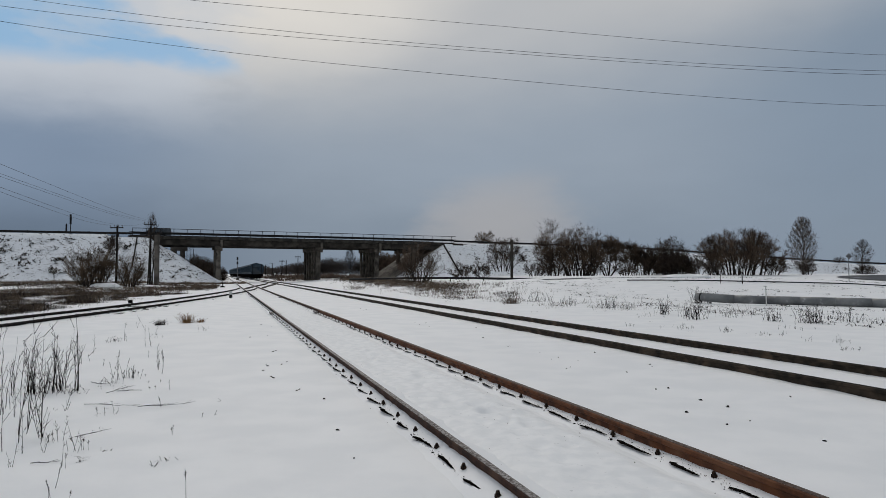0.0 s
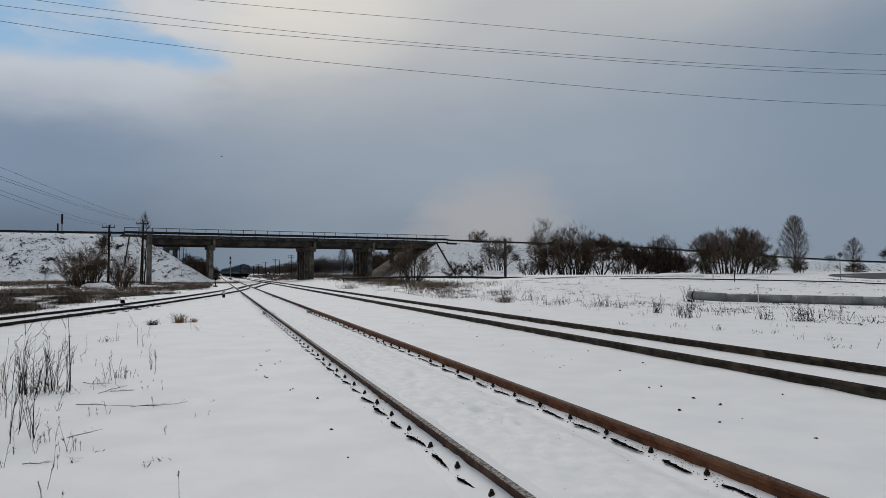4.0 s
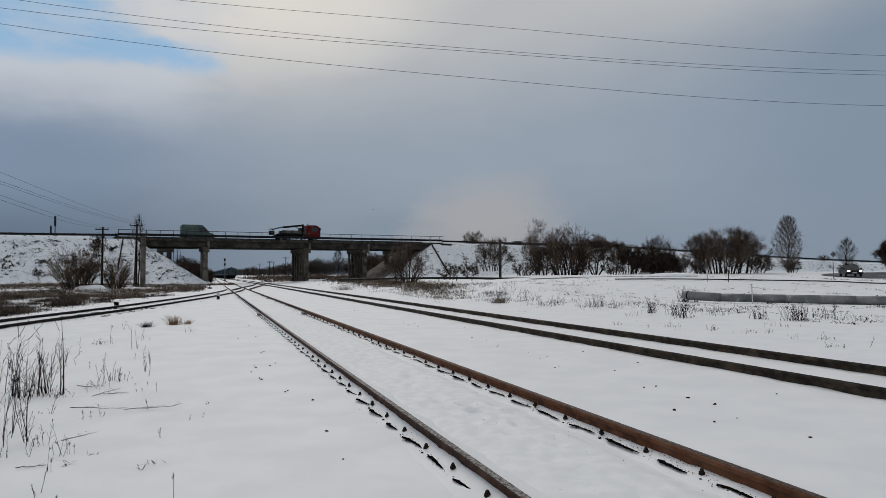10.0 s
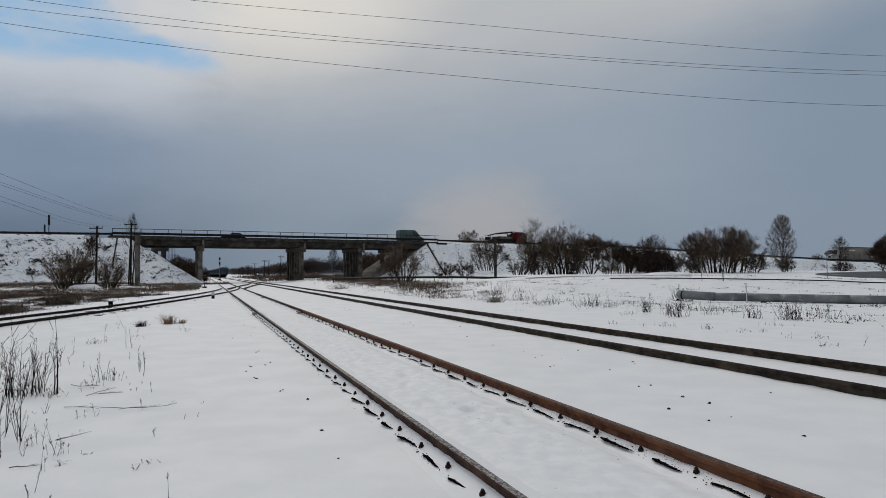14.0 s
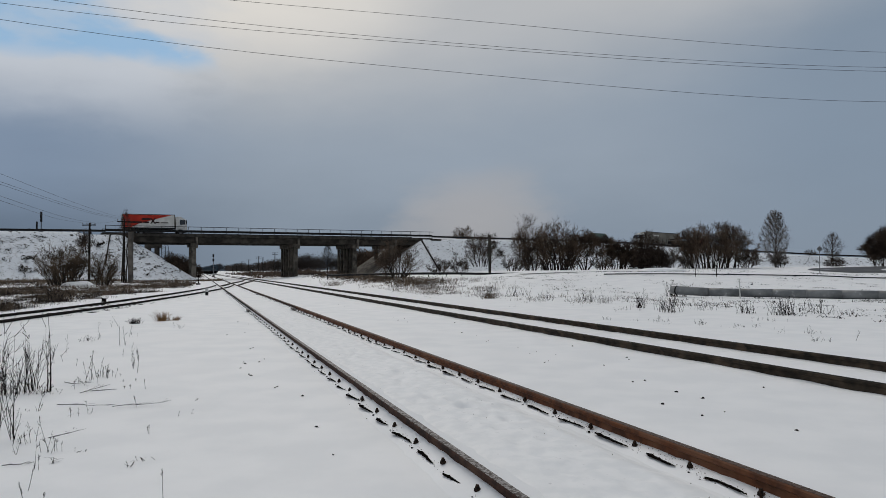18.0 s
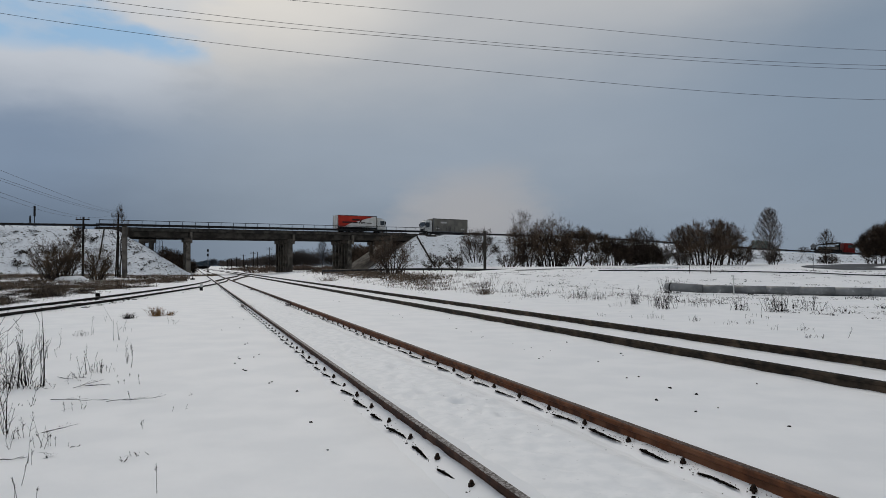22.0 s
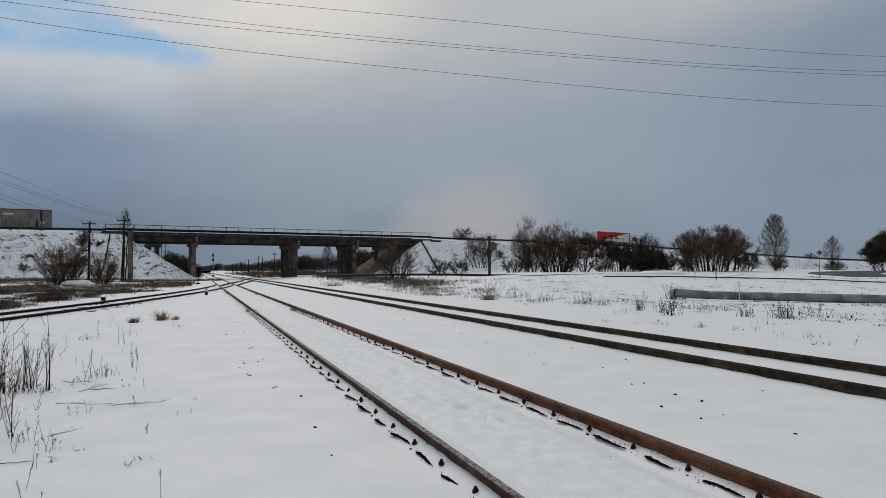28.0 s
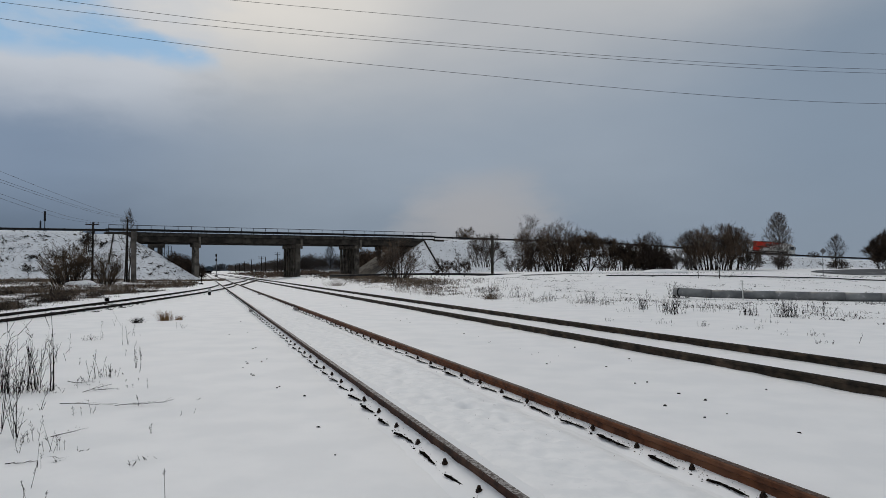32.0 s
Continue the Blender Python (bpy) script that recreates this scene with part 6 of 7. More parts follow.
def make_pipes():
    ob = thing("heating_pipe", "thick grey clad pipeline lying on the snow with an elbow end", "pipe")
    r = 0.188
    a, b = Vector((11.69, 32.40, 0.27)), Vector((18.61, 28.60, 0.19))
    along = (b - a).normalized()
    far_end = b + along * 14
    pts = arc_path([a + Vector((0.15, 0.75, 0.05)), a + Vector((-0.22, 0.42, 0.07)), a + Vector((-0.16, 0.12, 0.06)), a + along * 0.45 + Vector((0, 0, 0.03)), a + along * 1.2], 6)
    v, f = sweep(pts, ring(r + 0.012, 20))
    tagged(raw("elbow", v, f, PIPE_CLAD, ob, True), "bent grey clad elbow")
    # Short dark ring round the bend.
    v, f = sweep(pts[11:13], ring(r + 0.020, 20))
    tagged(raw("end_lining", v, f, PIPE_EDGE, ob, True), "narrow dark band round the elbow")
    start = pts[-1]
    total = (far_end - start).length
    n = int(total / 1.35)
    for i in range(n):
        p, q = start + along * (i * 1.35), start + along * ((i + 1) * 1.35 + 0.01)
        seg = part("cladding_sheet", rod(BM(), p, q, r + 0.002 * (i % 2), None, 20), PIPE_CLAD, ob, smooth_shade=True)
        if i % 2 == 0:
            part("seam_band", rod(BM(), q - along * 0.03, q + along * 0.03, r + 0.007, None, 20), PIPE_CLAD, seg)
    # thin dark pipe on the bank
    ob = thing("thin_pipe", "thin dark pipe running along the snowy bank", "pipe", "thin pipes")
    p, q = Vector((15.17, 47.00, 0.86)), Vector((30.01, 46.00, 0.67))
    ends = [p + (q - p) * t for t in (-0.24, 0, 0.25, 0.5, 0.75, 1.0, 1.6)]
    ends = [Vector((e.x, e.y, ground_z(e.x, e.y) + 0.10)) for e in ends]
    v, f = sweep(arc_path(ends, 4), ring(0.04, 8))
    raw("tube", v, f, STEEL_PAINT, ob, True)
    ob = thing("pipe_rail", "low dark pipe rail on short posts in front of the embankment", "pipe", "thin pipes")
    ends = [(-13.59, 84.00, 0.78), (-5.61, 80.00, 0.93), (1.02, 78.00, 0.95), (6.06, 76.00, 0.87), (12.68, 74.00, 0.86), (20.13, 72.00, 0.88), (21.6, 71.60, 0.88)]
    v, f = sweep(arc_path(ends, 5), ring(0.13, 8))
    raw("tube", v, f, GUARD, ob, True)
    for e in arc_path(ends, 3):
        g = ground_z(e.x, e.y)
        part("post", box(BM(), (e.x, e.y, (g - 0.2 + e.z) / 2), (0.10, 0.10, max(0.1, e.z - g + 0.2))), STEEL_PAINT, ob)


make_pipes()


def make_access_road():
    line = arc_path([(110, 57, 0), (81, 61, 0), (65, 66.5, 0), (56, 74.5, 0), (53, 84.5, 0), (55.5, 92, 0), (66, 100.5, 0), (92, 112, 0), (130, 126, 0)], 6)
    verts, faces = [], []
    for i, p in enumerate(line):
        d = (line[min(i + 1, len(line) - 1)] - line[max(i - 1, 0)]).normalized()
        side = Vector((-d.y, d.x, 0))
        for k in (-4.2, -2, 0, 2, 4.2):
            q = p + side * k
            verts.append((q.x, q.y, ground_z(q.x, q.y) + 0.05))
    faces = [(j * 5 + i, j * 5 + i + 1, (j + 1) * 5 + i + 1, (j + 1) * 5 + i) for j in range(len(line) - 1) for i in range(4)]
    tagged(raw("access_road", verts, faces, ASPHALT, smooth_shade=True), "grey wet asphalt access road curving through snow", "road", kind="structure")
    # far strip of the lane in front of the hedge
    verts, faces = [], []
    cols = [(7.53, 62.00), (10.78, 60.00), (14.54, 59.00), (17.67, 58.00)]
    for i, (x, y) in enumerate(cols):
        for k in (-1.6, 1.6):
            verts.append((x, y + k, ground_z(x, y + k) + 0.04))
    faces = [(2 * i, 2 * i + 2, 2 * i + 3, 2 * i + 1) for i in range(len(cols) - 1)]
    tagged(raw("service_lane", verts, faces, ASPHALT), "narrow dark asphalt lane half covered by snow", "road", kind="structure")


make_access_road()


def wire(name, points, r, label, group):
    v, f = sweep(arc_path(points, 12), ring(r, 5))
    return tagged(raw(name, v, f, PLASTIC), label, "cable", group)


OVER = "thin dark overhead power cable against the sky"
for left, mid_p, right in (((-14.84, 24.00, 12.00), (0.41, 27.00, 11.53), (20.50, 31.00, 11.34)), ((-15.18, 23.00, 11.06), (0.04, 26.00, 10.25), (19.82, 30.00, 10.33)),
                           ((-15.18, 23.00, 10.70), (0.04, 26.00, 10.13), (19.82, 30.00, 10.15)), ((-14.51, 22.00, 9.76), (0.03, 25.00, 8.83), (19.12, 29.00, 8.53))):
    a, b, c = Vector(left), Vector(mid_p), Vector(right)
    wire("overhead_cable", [a + (a - b) * 1.2 + Vector((0, 0, 1.2)), a, b, c, c + Vector(((c - b).x * 1.2, (c - b).y * 1.2, 1.6))], 0.0075, OVER, "overhead cables")
LINE = "thin wire strung to the wooden pole"
p1, p2 = Vector((-37.21, 72.77, 0)), Vector((-37.76, 81.99, 0))


def pole_wires():
    for start, base, h, off in (((-19.67, 30.00, 5.99), p2, 7.75, 0.7), ((-19.66, 30.00, 5.61), p2, 7.75, 0.2), ((-19.66, 30.00, 5.49), p2, 7.75, -0.3),
                                ((-19.65, 30.00, 4.98), p1, 6.7, 0.6), ((-19.65, 30.00, 4.78), p1, 6.7, -0.6)):
        a, b = Vector(start), Vector((base.x + off, base.y - 0.1, h))
        c = (a + b) / 2 + Vector((0, 0, -0.22))
        wire("pole_wire", [a + (a - b) * 0.5 + Vector((0, 0, 0.4)), a, c, b], 0.0075, LINE, "pole wires")
    a, b = Vector((p1.x + 0.6, p1.y, 6.7)), Vector((p2.x - 0.6, p2.y, 7.75))
    wire("pole_wire", [a, (a + b) / 2 + Vector((0, 0, -0.15)), b], 0.0075, LINE, "pole wires")


pole_wires()

# ---- vehicles ----


def wheel(parent, x, y, r, w):
    """Wheel as an empty part with tyre and rim meshes."""
    bm = rod(BM(), (x, y - w / 2, r), (x, y + w / 2, r), r, r, 18)
    tyre = part("wheel", bm, RUBBER, parent)
    part("rim", rod(BM(), (x, y - w / 2 - 0.01, r), (x, y + w / 2 + 0.01, r), r * 0.58, r * 0.58, 12), ZINC, tyre)
    return tyre


def truck_cab(ob, x0, x1, z0, z1, w, paint, glow=False, deflector=True):
    d = x1 - x0
    bm = BM()
    prism(bm, [(x0, z0), (x1 - 0.02, z0), (x1, z0 + (z1 - z0) * 0.42), (x1 - 0.28 * d * 0.5, z1 - 0.18), (x1 - 0.5 * d * 0.7, z1), (x0, z1)], -w / 2, w / 2)
    bmesh.ops.bevel(bm, geom=bm.edges[:], offset=0.05, segments=2, affect="EDGES")
    cab = part("cab", bm, paint, ob)
    zw0, zw1 = z0 + (z1 - z0) * 0.46, z1 - 0.3
    part("windscreen", box(BM(), (x1 - 0.10, 0, (zw0 + zw1) / 2), (0.10, w * 0.86, zw1 - zw0), 0.02, None), GLASS, cab)
    for s in (-1, 1):
        part("side_window", box(BM(), (x0 + d * 0.58, s * (w / 2), (zw0 + zw1) / 2), (d * 0.48, 0.03, (zw1 - zw0) * 0.9), 0.012), GLASS, cab)
        part("mirror", box(BM(), (x1 - 0.12, s * (w / 2 + 0.18), (zw0 + zw1) / 2), (0.14, 0.22, 0.55), 0.03), PLASTIC, cab)
        part("headlight", box(BM(), (x1, s * (w / 2 - 0.3), z0 + 0.25), (0.06, 0.36, 0.2), 0.02), HEADLIGHT if glow else GLASS, cab)
    part("grille", box(BM(), (x1 + 0.005, 0, z0 + (z1 - z0) * 0.26), (0.05, w * 0.62, 0.42), 0.02), PLASTIC, cab)
    part("bumper", box(BM(), (x1 - 0.1, 0, z0 - 0.06), (0.4, w, 0.34), 0.05), PLASTIC, cab)
    if deflector:
        part("wind_deflector", box(BM(), (x0 + 0.5, 0, z1 + 0.12), (0.9, w * 0.8, 0.22), 0.08), paint, cab)
    return cab


def curtain_truck(label, length, height, near_y, pattern):
    """Box-bodied lorry; near_y is the side (-1 or 1) that carries the printed curtain."""
    ob = thing("lorry", label, "lorry", "vehicles on the road")
    half = length / 2
    b0, b1, w = -half, half - 1.9, 2.5
    z0 = 1.0
    part("chassis", box(BM(), ((b0 + half - 0.6) / 2, 0, 0.78), (length - 1.0, 0.9, 0.28), 0.03), PLASTIC, ob)
    skin = WHITE_TARP if pattern == "red" else GREY_TARP
    body = part("cargo_body", box(BM(), ((b0 + b1) / 2, 0, (z0 + height) / 2), (b1 - b0, w, height - z0), 0.03), skin, ob)
    for s in (-1, 1):
        part("side_board", box(BM(), ((b0 + b1) / 2, s * (w / 2 + 0.012), z0 + 0.12), (b1 - b0, 0.03, 0.24), 0.005), PLASTIC if pattern == "red" else ZINC, body)
        part("top_rail", box(BM(), ((b0 + b1) / 2, s * (w / 2 + 0.012), height - 0.05), (b1 - b0, 0.03, 0.1), 0.005), PLASTIC, body)
    for x in (b0, b1):
        for s in (-1, 1):
            part("corner_post", box(BM(), (x, s * (w / 2), (z0 + height) / 2), (0.09, 0.09, height - z0), 0.01), PLASTIC if pattern == "red" else ZINC, body)
    y0 = near_y * (w / 2 + 0.012)
    y1 = near_y * (w / 2 + 0.035)
    L = b1 - b0
    if pattern == "red":
        bm = BM()
        prism(bm, [(b0 + 0.08, z0 + 0.26), (b0 + 0.16 * L, z0 + 0.26), (b0 + 0.30 * L, z0 + 0.85), (b0 + 0.60 * L, z0 + 1.55), (b0 + 0.93 * L, height - 0.12), (b0 + 0.08, height - 0.12)], y0, y1)
        part("red_curtain", bm, ORANGE_TARP, body, "orange-red curtain panel with a diagonal edge")
        y2, y3 = near_y * (w / 2 + 0.037), near_y * (w / 2 + 0.045)
        bars = [(0.44, 0.74, 0.17, 0.34), (0.24, 0.50, 0.26, 0.28), (0.44, 0.50, 0.12, 0.26), (0.66, 0.50, 0.08, 0.20), (0.80, 0.48, 0.14, 0.14)]
        for cx, cz, lw, lh in bars:
            bm = box(BM(), (b0 + cx * L, (y2 + y3) / 2, z0 + cz * (height - z0) * 0.9), (lw * L, abs(y3 - y2), lh), 0.0)
            part("lettering_bar", bm, LETTER, body)
        for sgn in (-1, 1):
            m = Matrix.Translation((b0 + 0.575 * L, (y2 + y3) / 2 + near_y * 0.003, z0 + 0.55 * (height - z0))) @ Matrix.Rotation(radians(38 * sgn), 4, "Y")
            part("logo_stroke", box(BM(), (0, 0, 0), (0.2, 0.008, 1.1), 0.0, m), LETTER, body)
    else:
        part("curtain_label", box(BM(), (b0 + 0.70 * L, near_y * (w / 2 + 0.02), height - 0.78), (0.17 * L, 0.02, 0.34)), WHITE_TARP, body, "pale rectangular label on the curtain")
        for cx in (0.12, 0.17, 0.84, 0.90):
            part("lettering_bar", box(BM(), (b0 + cx * L, near_y * (w / 2 + 0.02), z0 + 0.75), (0.03 * L, 0.02, 0.26)), WHITE_PAINT, body)
        for k in range(1, 8):
            part("curtain_strap", box(BM(), (b0 + k * L / 8, near_y * (w / 2 + 0.016), z0 + 0.75), (0.05, 0.02, 1.0)), PLASTIC, body)
    truck_cab(ob, b1 + 0.2, half, 0.75, height - 0.5, 2.42, WHITE_PAINT)
    for x in (half - 1.0, b0 + 1.4, b0 + 2.7):
        for s in (-1, 1):
            wheel(ob, x, s * 1.05, 0.5, 0.32)
    for s in (-1, 1):
        part("side_guard", box(BM(), ((b0 + b1) / 2 + 0.6, s * 1.18, 0.62), ((b1 - b0) * 0.45, 0.04, 0.32), 0.01), ZINC, ob)
        part("tail_light", box(BM(), (b0 - 0.01, s * 0.95, 0.85), (0.04, 0.3, 0.14), 0.01), RED_PAINT, ob)
    return ob


def crane_truck():
    ob = thing("crane_truck", "red work truck with a folded black crane arm and basket", "truck", "vehicles on the road")
    part("chassis", box(BM(), (-0.2, 0, 0.85), (7.4, 1.0, 0.3), 0.03), PLASTIC, ob)
    truck_cab(ob, 1.95, 4.4, 0.75, 2.9, 2.4, RED_PAINT, deflector=False)
    bed = part("flatbed", box(BM(), (-0.9, 0, 1.16), (4.9, 2.4, 0.22), 0.02), PLASTIC, ob)
    for s in (-1, 1):
        part("drop_side", box(BM(), (-0.8, s * 1.2, 1.62), (3.4, 0.05, 0.56), 0.015), PALE_CONCRETE, bed, "pale drop side of the flatbed")
        for x in (-2.5, -0.8, 0.9):
            part("stanchion", box(BM(), (x, s * 1.235, 1.6), (0.07, 0.03, 0.75), 0.005), PLASTIC, bed)
    part("headboard", box(BM(), (1.0, 0, 1.85), (0.06, 2.3, 1.2), 0.01), PLASTIC, bed)
    cr = part("crane_column", rod(BM(), (1.5, 0, 1.1), (1.5, 0, 3.0), 0.17, 0.14, 12), PLASTIC, ob)
    m = Matrix.Translation((-0.2, 0, 2.72)) @ Matrix.Rotation(radians(-7), 4, "Y")
    part("main_boom", box(BM(), (0, 0, 0), (3.8, 0.28, 0.34), 0.04, m), PLASTIC, cr)
    part("ram", rod(BM(), (1.4, 0, 1.8), (0.2, 0, 2.62), 0.08, n=8), ZINC, cr)
    m = Matrix.Translation((-3.1, 0, 2.3)) @ Matrix.Rotation(radians(-14), 4, "Y")
    part("fly_boom", box(BM(), (0, 0, 0), (2.0, 0.22, 0.2), 0.02, m), PLASTIC, cr)
    bs = part("basket_floor", box(BM(), (-4.1, 0, 1.15), (0.7, 1.3, 0.08), 0.01), PLASTIC, ob)
    for x in (-4.42, -3.78):
        for y in (-0.62, 0.62):
            part("basket_post", rod(BM(), (x, y, 1.15), (x, y, 2.15), 0.035, n=6), PLASTIC, bs)
    for z in (1.65, 2.15):
        for y in (-0.62, 0.62):
            part("basket_bar", rod(BM(), (-4.42, y, z), (-3.78, y, z), 0.035, n=6), PLASTIC, bs)
        for x in (-4.42, -3.78):
            part("basket_bar", rod(BM(), (x, -0.62, z), (x, 0.62, z), 0.035, n=6), PLASTIC, bs)
    for y in (-0.62, 0.62):
        part("basket_panel", box(BM(), (-4.1, y, 1.5), (0.62, 0.03, 0.62), 0.01), PLASTIC, bs)
    part("stowed_gear", box(BM(), (-0.9, 0, 1.42), (3.0, 1.9, 0.3), 0.05), PLASTIC, bed)
    part("beacon", rod(BM(), (2.5, 0.6, 3.08), (2.5, 0.6, 3.32), 0.09, 0.07, 10), PLASTIC, ob)
    for s in (-1, 1):
        part("outrigger", box(BM(), (1.5, s * 1.1, 0.8), (0.24, 0.24, 0.9), 0.03), PLASTIC, ob)
    for x in (3.3, -1.5, -2.7):
        for s in (-1, 1):
            wheel(ob, x, s * 1.02, 0.5, 0.3)
    return ob


def panel_van(label, length, height, width, paint, low=False):
    ob = thing("van", label, "van", "vehicles on the road")
    h = length / 2
    z0 = 0.38
    bm = BM()
    if low:
        out = [(-h, z0), (h, z0), (h, z0 + 0.45), (h - 0.1, 0.95), (h - 0.85, 1.12), (h - 1.55, height - 0.1), (h - 2.0, height), (-h + 0.15, height), (-h, height - 0.25)]
    else:
        out = [(-h, z0), (h, z0), (h, z0 + 0.5), (h - 0.12, 1.08), (h - 0.75, 1.30), (h - 1.45, height - 0.35), (h - 1.9, height), (-h + 0.12, height), (-h, height - 0.2)]
    prism(bm, out, -width / 2, width / 2)
    bmesh.ops.bevel(bm, geom=bm.edges[:], offset=0.06, segments=2, affect="EDGES")
    body = part("body", bm, paint, ob)
    x0, x1 = (h - 0.88, h - 1.53) if low else (h - 0.80, h - 1.42)
    za, zb = (1.17, height - 0.14) if low else (1.38, height - 0.42)
    bm = BM()
    prism(bm, [(x0 + 0.03, za), (x0 + 0.06, za + 0.02), (x1 + 0.06, zb), (x1 + 0.02, zb)], -width * 0.42, width * 0.42)
    part("windscreen", bm, GLASS, body)
    for s in (-1, 1):
        bm = BM()
        y = s * (width / 2)
        prism(bm, [(x0 - 0.18, za), (x1 - 0.1, zb), (x1 - 0.95, zb), (x1 - 0.95, za)], y - 0.012, y + 0.012)
        part("side_window", bm, GLASS, body)
        if low:
            bm = BM()
            prism(bm, [(x1 - 1.05, za), (x1 - 1.05, zb), (x1 - 2.0, zb), (x1 - 2.0, za)], y - 0.012, y + 0.012)
            part("side_window", bm, GLASS, body)
        part("sill_strip", box(BM(), (0, y, 0.72), (length * 0.6, 0.03, 0.1), 0.01), PLASTIC, body)
        part("mirror", box(BM(), (x1 + 0.25, s * (width / 2 + 0.12), za + 0.1), (0.12, 0.2, 0.28), 0.03), PLASTIC, body)
        part("headlight", box(BM(), (h - 0.08, s * (width / 2 - 0.25), 0.92), (0.2, 0.3, 0.18), 0.03), GLASS, body)
        part("tail_light", box(BM(), (-h, s * (width / 2 - 0.08), 1.1), (0.05, 0.12, 0.5), 0.01), RED_PAINT, body)
    part("bumper", box(BM(), (h - 0.02, 0, 0.5), (0.2, width * 0.96, 0.28), 0.05), PLASTIC, body)
    for x in (h - 0.95, -h + 0.95):
        for s in (-1, 1):
            wheel(ob, x, s * (width / 2 - 0.1), 0.34, 0.22)
    return ob


def passenger_car(label, length, height, width, paint, lit=False, estate=False):
    ob = thing("car", label, "car", "cars")
    h = length / 2
    z0 = 0.3
    tail = (-h + 0.25) if estate else (-h + 0.95)
    bm = BM()
    prism(bm, [(-h, z0), (h, z0), (h, 0.62), (h - 0.15, 0.78), (h - 1.15, 0.92), (-h + 0.1, 0.95), (-h, 0.75)], -width / 2, width / 2)
    bmesh.ops.bevel(bm, geom=bm.edges[:], offset=0.07, segments=2, affect="EDGES")
    body = part("body", bm, paint, ob)
    bm = BM()
    prism(bm, [(h - 1.1, 0.90), (h - 1.75, height - 0.03), (h - 2.2, height), (tail + 0.65, height), (tail, 0.92)], -width * 0.43, width * 0.43)
    for v in bm.verts:
        if v.co.z > height - 0.1:
            v.co.y *= 0.84
    bmesh.ops.bevel(bm, geom=bm.edges[:], offset=0.04, segments=2, affect="EDGES")
    part("cabin", bm, GLASS, ob, "dark-glazed cabin")
    part("roof", box(BM(), ((h - 1.9 + tail + 0.6) / 2, 0, height + 0.005), ((h - 1.9) - (tail + 0.6), width * 0.72, 0.05), 0.02), paint, body)
    for s in (-1, 1):
        part("headlight", box(BM(), (h - 0.06, s * (width / 2 - 0.27), 0.68), (0.14, 0.36, 0.15), 0.03), HEADLIGHT if lit else GLASS, body)
        part("tail_light", box(BM(), (-h + 0.03, s * (width / 2 - 0.22), 0.78), (0.1, 0.3, 0.14), 0.02), RED_PAINT, body)
        part("mirror", box(BM(), (h - 1.5, s * (width / 2 + 0.06), 0.98), (0.12, 0.16, 0.12), 0.03), paint, body)
    part("grille", box(BM(), (h + 0.0, 0, 0.62), (0.04, 0.8, 0.16), 0.01), PLASTIC, body)
    part("bumper", box(BM(), (h - 0.02, 0, 0.42), (0.12, width * 0.94, 0.2), 0.04), PLASTIC, body)
    part("number_plate", box(BM(), (h + 0.05, 0, 0.46), (0.015, 0.5, 0.11)), WHITE_PAINT, body)
    for x in (h - 0.85, -h + 0.85):
        for s in (-1, 1):
            wheel(ob, x, s * (width / 2 - 0.1), 0.32, 0.2)
    return ob


def hopper_wagon():
    ob = thing("hopper_wagon", "faded blue covered hopper railway wagon", "railway wagon", "freight train")
    bm = BM()
    prof = [(-1.5, 1.7), (-1.1, 1.2), (1.1, 1.2), (1.5, 1.7), (1.5, 3.2), (1.15, 3.6), (0, 3.78), (-1.15, 3.6), (-1.5, 3.2)]
    v, f = sweep([(-6.4, 0, 0), (6.4, 0, 0)], prof)
    body = raw("hopper_body", v, f, BLUE_PAINT, ob)
    for k in range(11):
        x = -6.0 + k * 1.2
        for s in (-1, 1):
            part("rib", box(BM(), (x, s * 1.52, 2.45), (0.1, 0.08, 1.5), 0.01), BLUE_PAINT, body)
    for x in (-6.42, 6.42):
        part("end_platform", box(BM(), (x * 1.05, 0, 1.15), (0.9, 2.8, 0.12), 0.01), IRON, ob)
        for y in (-1.0, 1.0):
            part("end_ladder", rod(BM(), (x * 1.02, y, 1.2), (x * 1.01, y, 3.5), 0.05, n=5), STEEL_PAINT, ob)
        part("end_beam", box(BM(), (x * 1.03, 0, 2.7), (0.08, 2.2, 0.14), 0.01), STEEL_PAINT, ob)
        part("coupler", box(BM(), (x * 1.13, 0, 0.95), (0.7, 0.3, 0.3), 0.04), IRON, ob)
        part("buffer_beam", box(BM(), (x * 1.04, 0, 0.95), (0.25, 2.7, 0.35), 0.03), IRON, ob)
    part("sole_bar", box(BM(), (0, 0, 1.05), (12.6, 2.5, 0.3), 0.02), IRON, ob)
    for x in (-4.0, 4.0):
        part("bogie", box(BM(), (x, 0, 0.6), (3.0, 2.2, 0.5), 0.06), IRON, ob)
    for x in (-1.6, 1.6):
        part("hopper_chute", box(BM(), (x, 0, 0.7), (1.6, 1.6, 0.7), 0.1), IRON, ob)
    for x in (-4.9, -3.1, 3.1, 4.9):
        for s in (-1, 1):
            wheel(ob, x, s * 0.79, 0.475, 0.13)
    for k in range(4):
        part("roof_hatch", rod(BM(), (-4.2 + 2.8 * k, 0, 3.72), (-4.2 + 2.8 * k, 0, 3.9), 0.35, 0.3, 10), STEEL_PAINT, ob)
    return ob


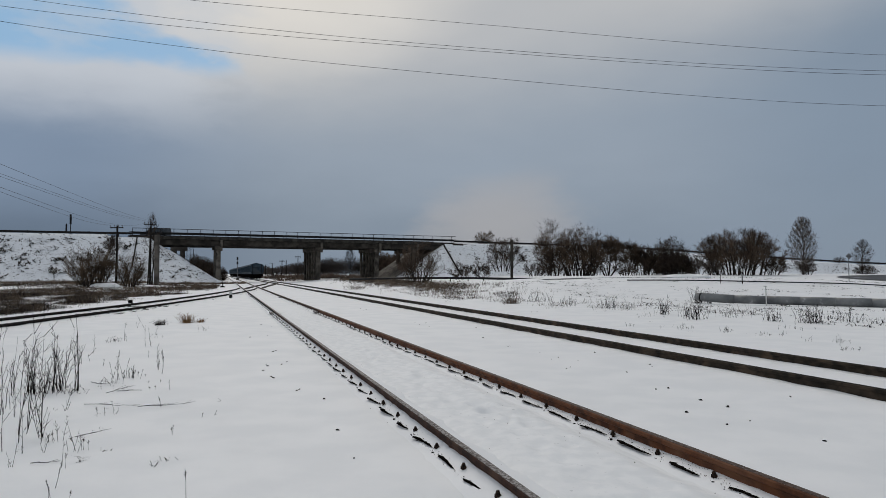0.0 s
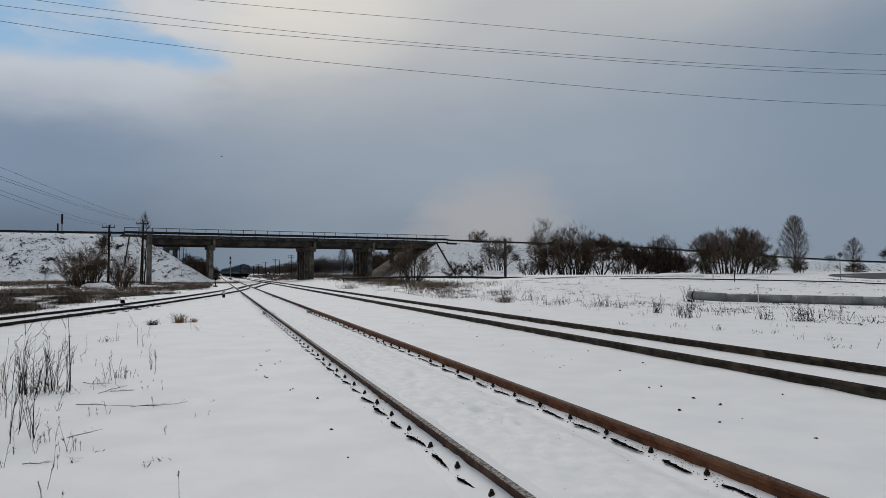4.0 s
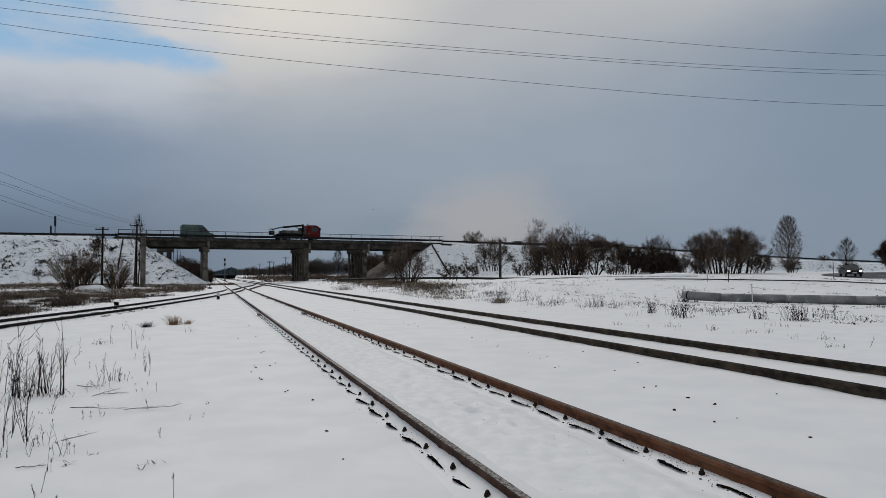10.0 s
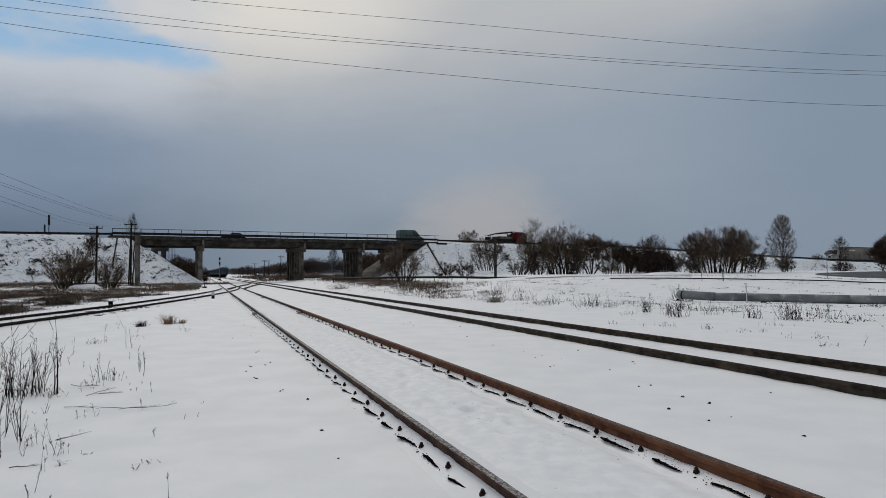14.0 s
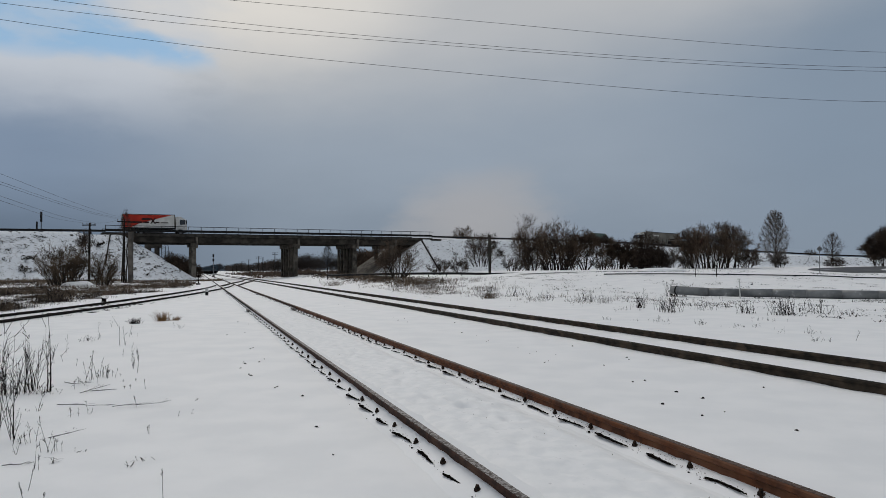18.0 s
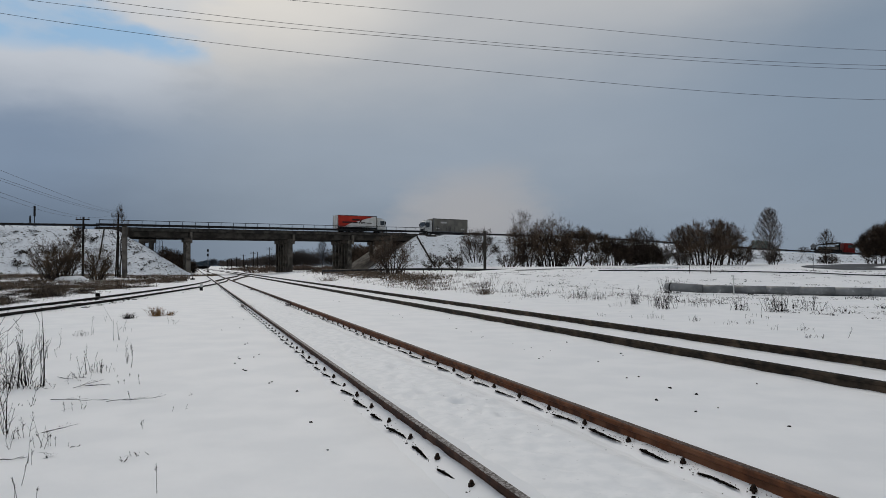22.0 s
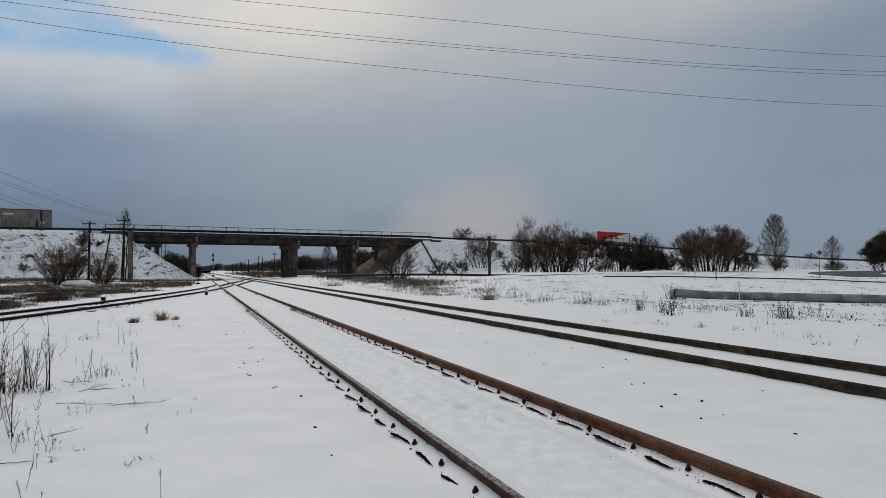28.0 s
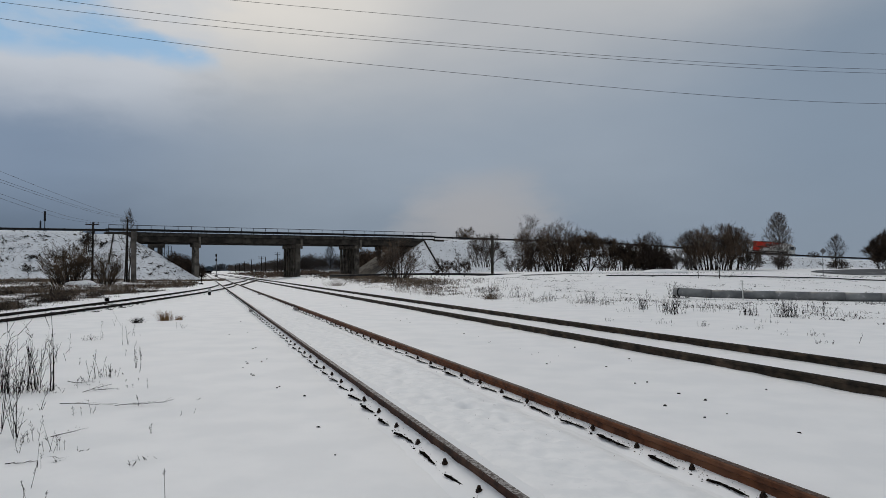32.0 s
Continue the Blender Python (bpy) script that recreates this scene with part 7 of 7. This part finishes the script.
red_lorry = curtain_truck("white lorry with an orange-red and white curtain body", 9.6, 3.38, -1, "red")
grey_lorry = curtain_truck("white-cabbed lorry with a dark grey curtain body", 9.9, 3.78, 1, "grey")
work_truck = crane_truck()
green_van = panel_van("grey-green high-roofed panel van", 5.1, 2.52, 2.0, GREEN_PAINT)
silver_van = panel_van("dark grey low van with tinted side windows", 4.8, 1.85, 1.9, SILVER_PAINT, low=True)
dark_car = passenger_car("dark hatchback car on the bridge", 4.1, 1.38, 1.74, BLACK_PAINT, estate=True)
saloon_car = passenger_car("dark low saloon car driving down the embankment road", 4.5, 1.36, 1.76, BLACK_PAINT)
black_car = passenger_car("black car with lit headlights on the access road", 4.5, 1.45, 1.8, BLACK_PAINT, lit=True)
dark_van = panel_van("black people carrier on the access road", 4.7, 1.9, 1.9, BLACK_PAINT, low=True)
wagons = [hopper_wagon()]
for _ in range(13):
    wagons.append(copy_thing(wagons[0], Matrix.Identity(4)))


def make_bird():
    ob = thing("bird", "dark crow-like bird gliding across the sky", "bird")
    bm = BM()
    bmesh.ops.create_icosphere(bm, subdivisions=2, radius=1.0)
    for v in bm.verts:
        v.co = Vector((v.co.x * 0.24, v.co.y * 0.075 * (1 - 0.3 * v.co.x), v.co.z * 0.07))
    body = part("body", bm, PLASTIC, ob, smooth_shade=True)
    part("beak", rod(BM(), (0.22, 0, 0.01), (0.33, 0, 0.0), 0.03, 0.005, 6), PLASTIC, body)
    part("tail", box(BM(), (-0.3, 0, 0), (0.2, 0.12, 0.015), 0.004), PLASTIC, ob)
    for s in (-1, 1):
        bm = BM()
        prism(bm, [(0.14, 0.0), (0.10, 0.012), (-0.12, 0.012), (-0.14, 0.0)], 0, s * 0.5)
        for v in bm.verts:
            t = abs(v.co.y) / 0.5
            v.co.x = v.co.x * (1 - 0.45 * t) - 0.08 * t
            v.co.z += 0.16 * t
        part("wing", bm, PLASTIC, ob)
    for child in (*ob.children, *body.children):
        child.data.transform(Matrix.Scale(0.62, 4))
    return ob


bird = make_bird()


def on_road(s, lat, back=False):
    x, y, z, ph = road(s, lat)
    a, b = road_point(s - 2, lat), road_point(s + 2, lat)
    tilt = math.atan2(b.z - a.z, 4.0)
    turn = Matrix.Rotation(ph, 4, "Z") @ Matrix.Rotation(-tilt, 4, "Y")
    if back:
        turn = turn @ Matrix.Rotation(math.pi, 4, "Z")
    return Matrix.Translation((x, y, z + 0.07)) @ turn


def motions():
    near, far = 3.0, 6.6
    walk(red_lorry, [(t, on_road(s + 4.8, near)) for t, s in (
        (0, -165), (8, -101), (14, -52), (16.5, -31.3), (17.5, -22.9), (18.5, -13.9), (19.5, -5.1), (20.5, 4.3), (21.5, 13.5), (22.5, 22.9), (23.5, 32.2), (24.5, 42.0),
        (25.5, 51.9), (27.5, 70.5), (28.5, 80.0), (29.5, 89.5), (30, 94.1), (31, 102.6), (32, 110.9))])
    walk(grey_lorry, [(t, on_road(s + 4.95, far, True)) for t, s in (
        (0, 284), (8, 196), (14, 128.9), (15.5, 113.0), (17, 97.4), (18, 86.6), (19, 75.3), (20, 63.9), (21, 51.5), (22, 38.0), (23, 23.8), (23.5, 17.0), (24, 10.5), (24.5, 4.1), (25, -2.2),
        (25.5, -8.4), (26.5, -20.6), (27.5, -32.3), (28.5, -44), (32, -86))])
    walk(work_truck, [(t, on_road(s - 4.4, near)) for t, s in (
        (0, -80), (3, -53.3), (5.5, -31.0), (6.5, -22.1), (7.5, -13.0), (8.5, -3.2), (9.5, 6.9), (10.5, 17.2), (11.5, 28.2), (12.5, 39.5), (13.5, 51.4), (14.5, 63.0), (16, 80.6), (17, 91.7),
        (18, 101.7), (19, 111.0), (20, 119.8), (21, 127.9), (22, 135.5), (26, 166), (32, 212))])
    walk(green_van, [(t, on_road(s + 2.55, near)) for t, s in (
        (0, -89), (5, -55), (7, -38.2), (8, -29.2), (9, -20.5), (10, -11.5), (11, -2.0), (12, 7.9), (13, 18.2), (14, 28.7), (15, 39.9), (16.5, 57.0), (18.5, 79.5), (21, 104.4), (23, 122.5), (27, 157), (32, 198))])
    walk(silver_van, [(t, on_road(s - 2.4, far, True)) for t, s in (
        (0, -14.8), (0.5, -21.6), (1, -28.4), (1.5, -34.9), (3, -54), (8, -118), (12, -165), (16, -182), (32, -184))])
    walk(saloon_car, [(t, on_road(s, near)) for t, s in ((0, 104), (1, 113.8), (2, 123.8), (3.5, 138), (6, 160), (10, 192), (20, 255), (32, 288))])
    walk(dark_car, [(t, on_road(s, far, True)) for t, s in (
        (0, 199), (6, 114), (9, 70.5), (11, 41.5), (12, 27.2), (13, 12.9), (13.5, 5.8), (14, -1.6), (14.5, -8.8), (17, -45), (22, -110), (28, -160), (32, -172))])

    def on_lane(x, y, heading):
        return Matrix.Translation((x, y, ground_z(x, y) + 0.06)) @ Matrix.Rotation(radians(heading), 4, "Z")
    walk(black_car, [(t, on_lane(x, y, h)) for t, x, y, h in (
        (0, 128, 125, 203), (4, 92, 112, 208), (6, 74, 104.5, 213), (7, 62.75, 100.00, 218), (8, 56.57, 95.50, 224), (9, 52.15, 90.00, 237), (10, 49.95, 84.50, 251), (11, 49.72, 80.00, 268),
        (12, 52.96, 77.50, 300), (13, 66, 75.5, 345), (15, 84, 73.3, 354), (32, 108, 71, 355))])
    walk(dark_van, [(t, on_lane(x, y, h)) for t, x, y, h in (
        (0, 112, 118, 203), (4, 80, 103, 212), (6, 67.5, 95, 217), (7, 58.76, 89.00, 222), (8, 54.40, 85.00, 236), (8.5, 53.37, 83.30, 244), (9, 53.34, 82.00, 256),
        (9.5, 53.67, 80.50, 280), (10, 54.54, 79.50, 308), (12, 77, 75, 345), (14, 96, 72.5, 352), (32, 150, 68, 355))])
    walk(bird, [(t, pose(x, y, z, 0, 0, 62)) for t, x, y, z in (
        (0, -43.56, 62.00, 18.25), (0.5, -42.05, 67.00, 18.63), (1, -41.30, 73.00, 19.17), (1.5, -40.69, 79.00, 19.54), (2, -40.41, 86.00, 20.17), (2.5, -40.33, 93.00, 20.62), (3, -40.12, 100.00, 20.81),
        (3.5, -39.75, 107.00, 21.08), (5.5, -37.63, 137.00, 22.02), (6, -37.07, 145.00, 22.41), (6.5, -36.20, 153.00, 22.80), (8, -31.82, 178.00, 22.92), (10, -23.15, 212.00, 21.75), (14, -9.17, 285.00, 22.51),
        (22, 12.83, 440.00, 24.94), (32, 27.61, 640.00, 34.83))])
    for k, w in enumerate(wagons):
        rows = []
        for t, m in ((0, 163), (6, 206), (12, 249), (18, 292), (24, 334), (32, 388)):
            m += 7.2 + k * 14.6
            x, y = track_xy(main_line(m), m)
            bend = math.atan(7.2e-5 * max(0.0, m - 70))
            rows.append((t, Matrix.Translation((x, y, RAIL_TOP)) @ Matrix.Rotation(math.pi / 2 + TURN + bend, 4, "Z")))
        walk(w, rows)


motions()
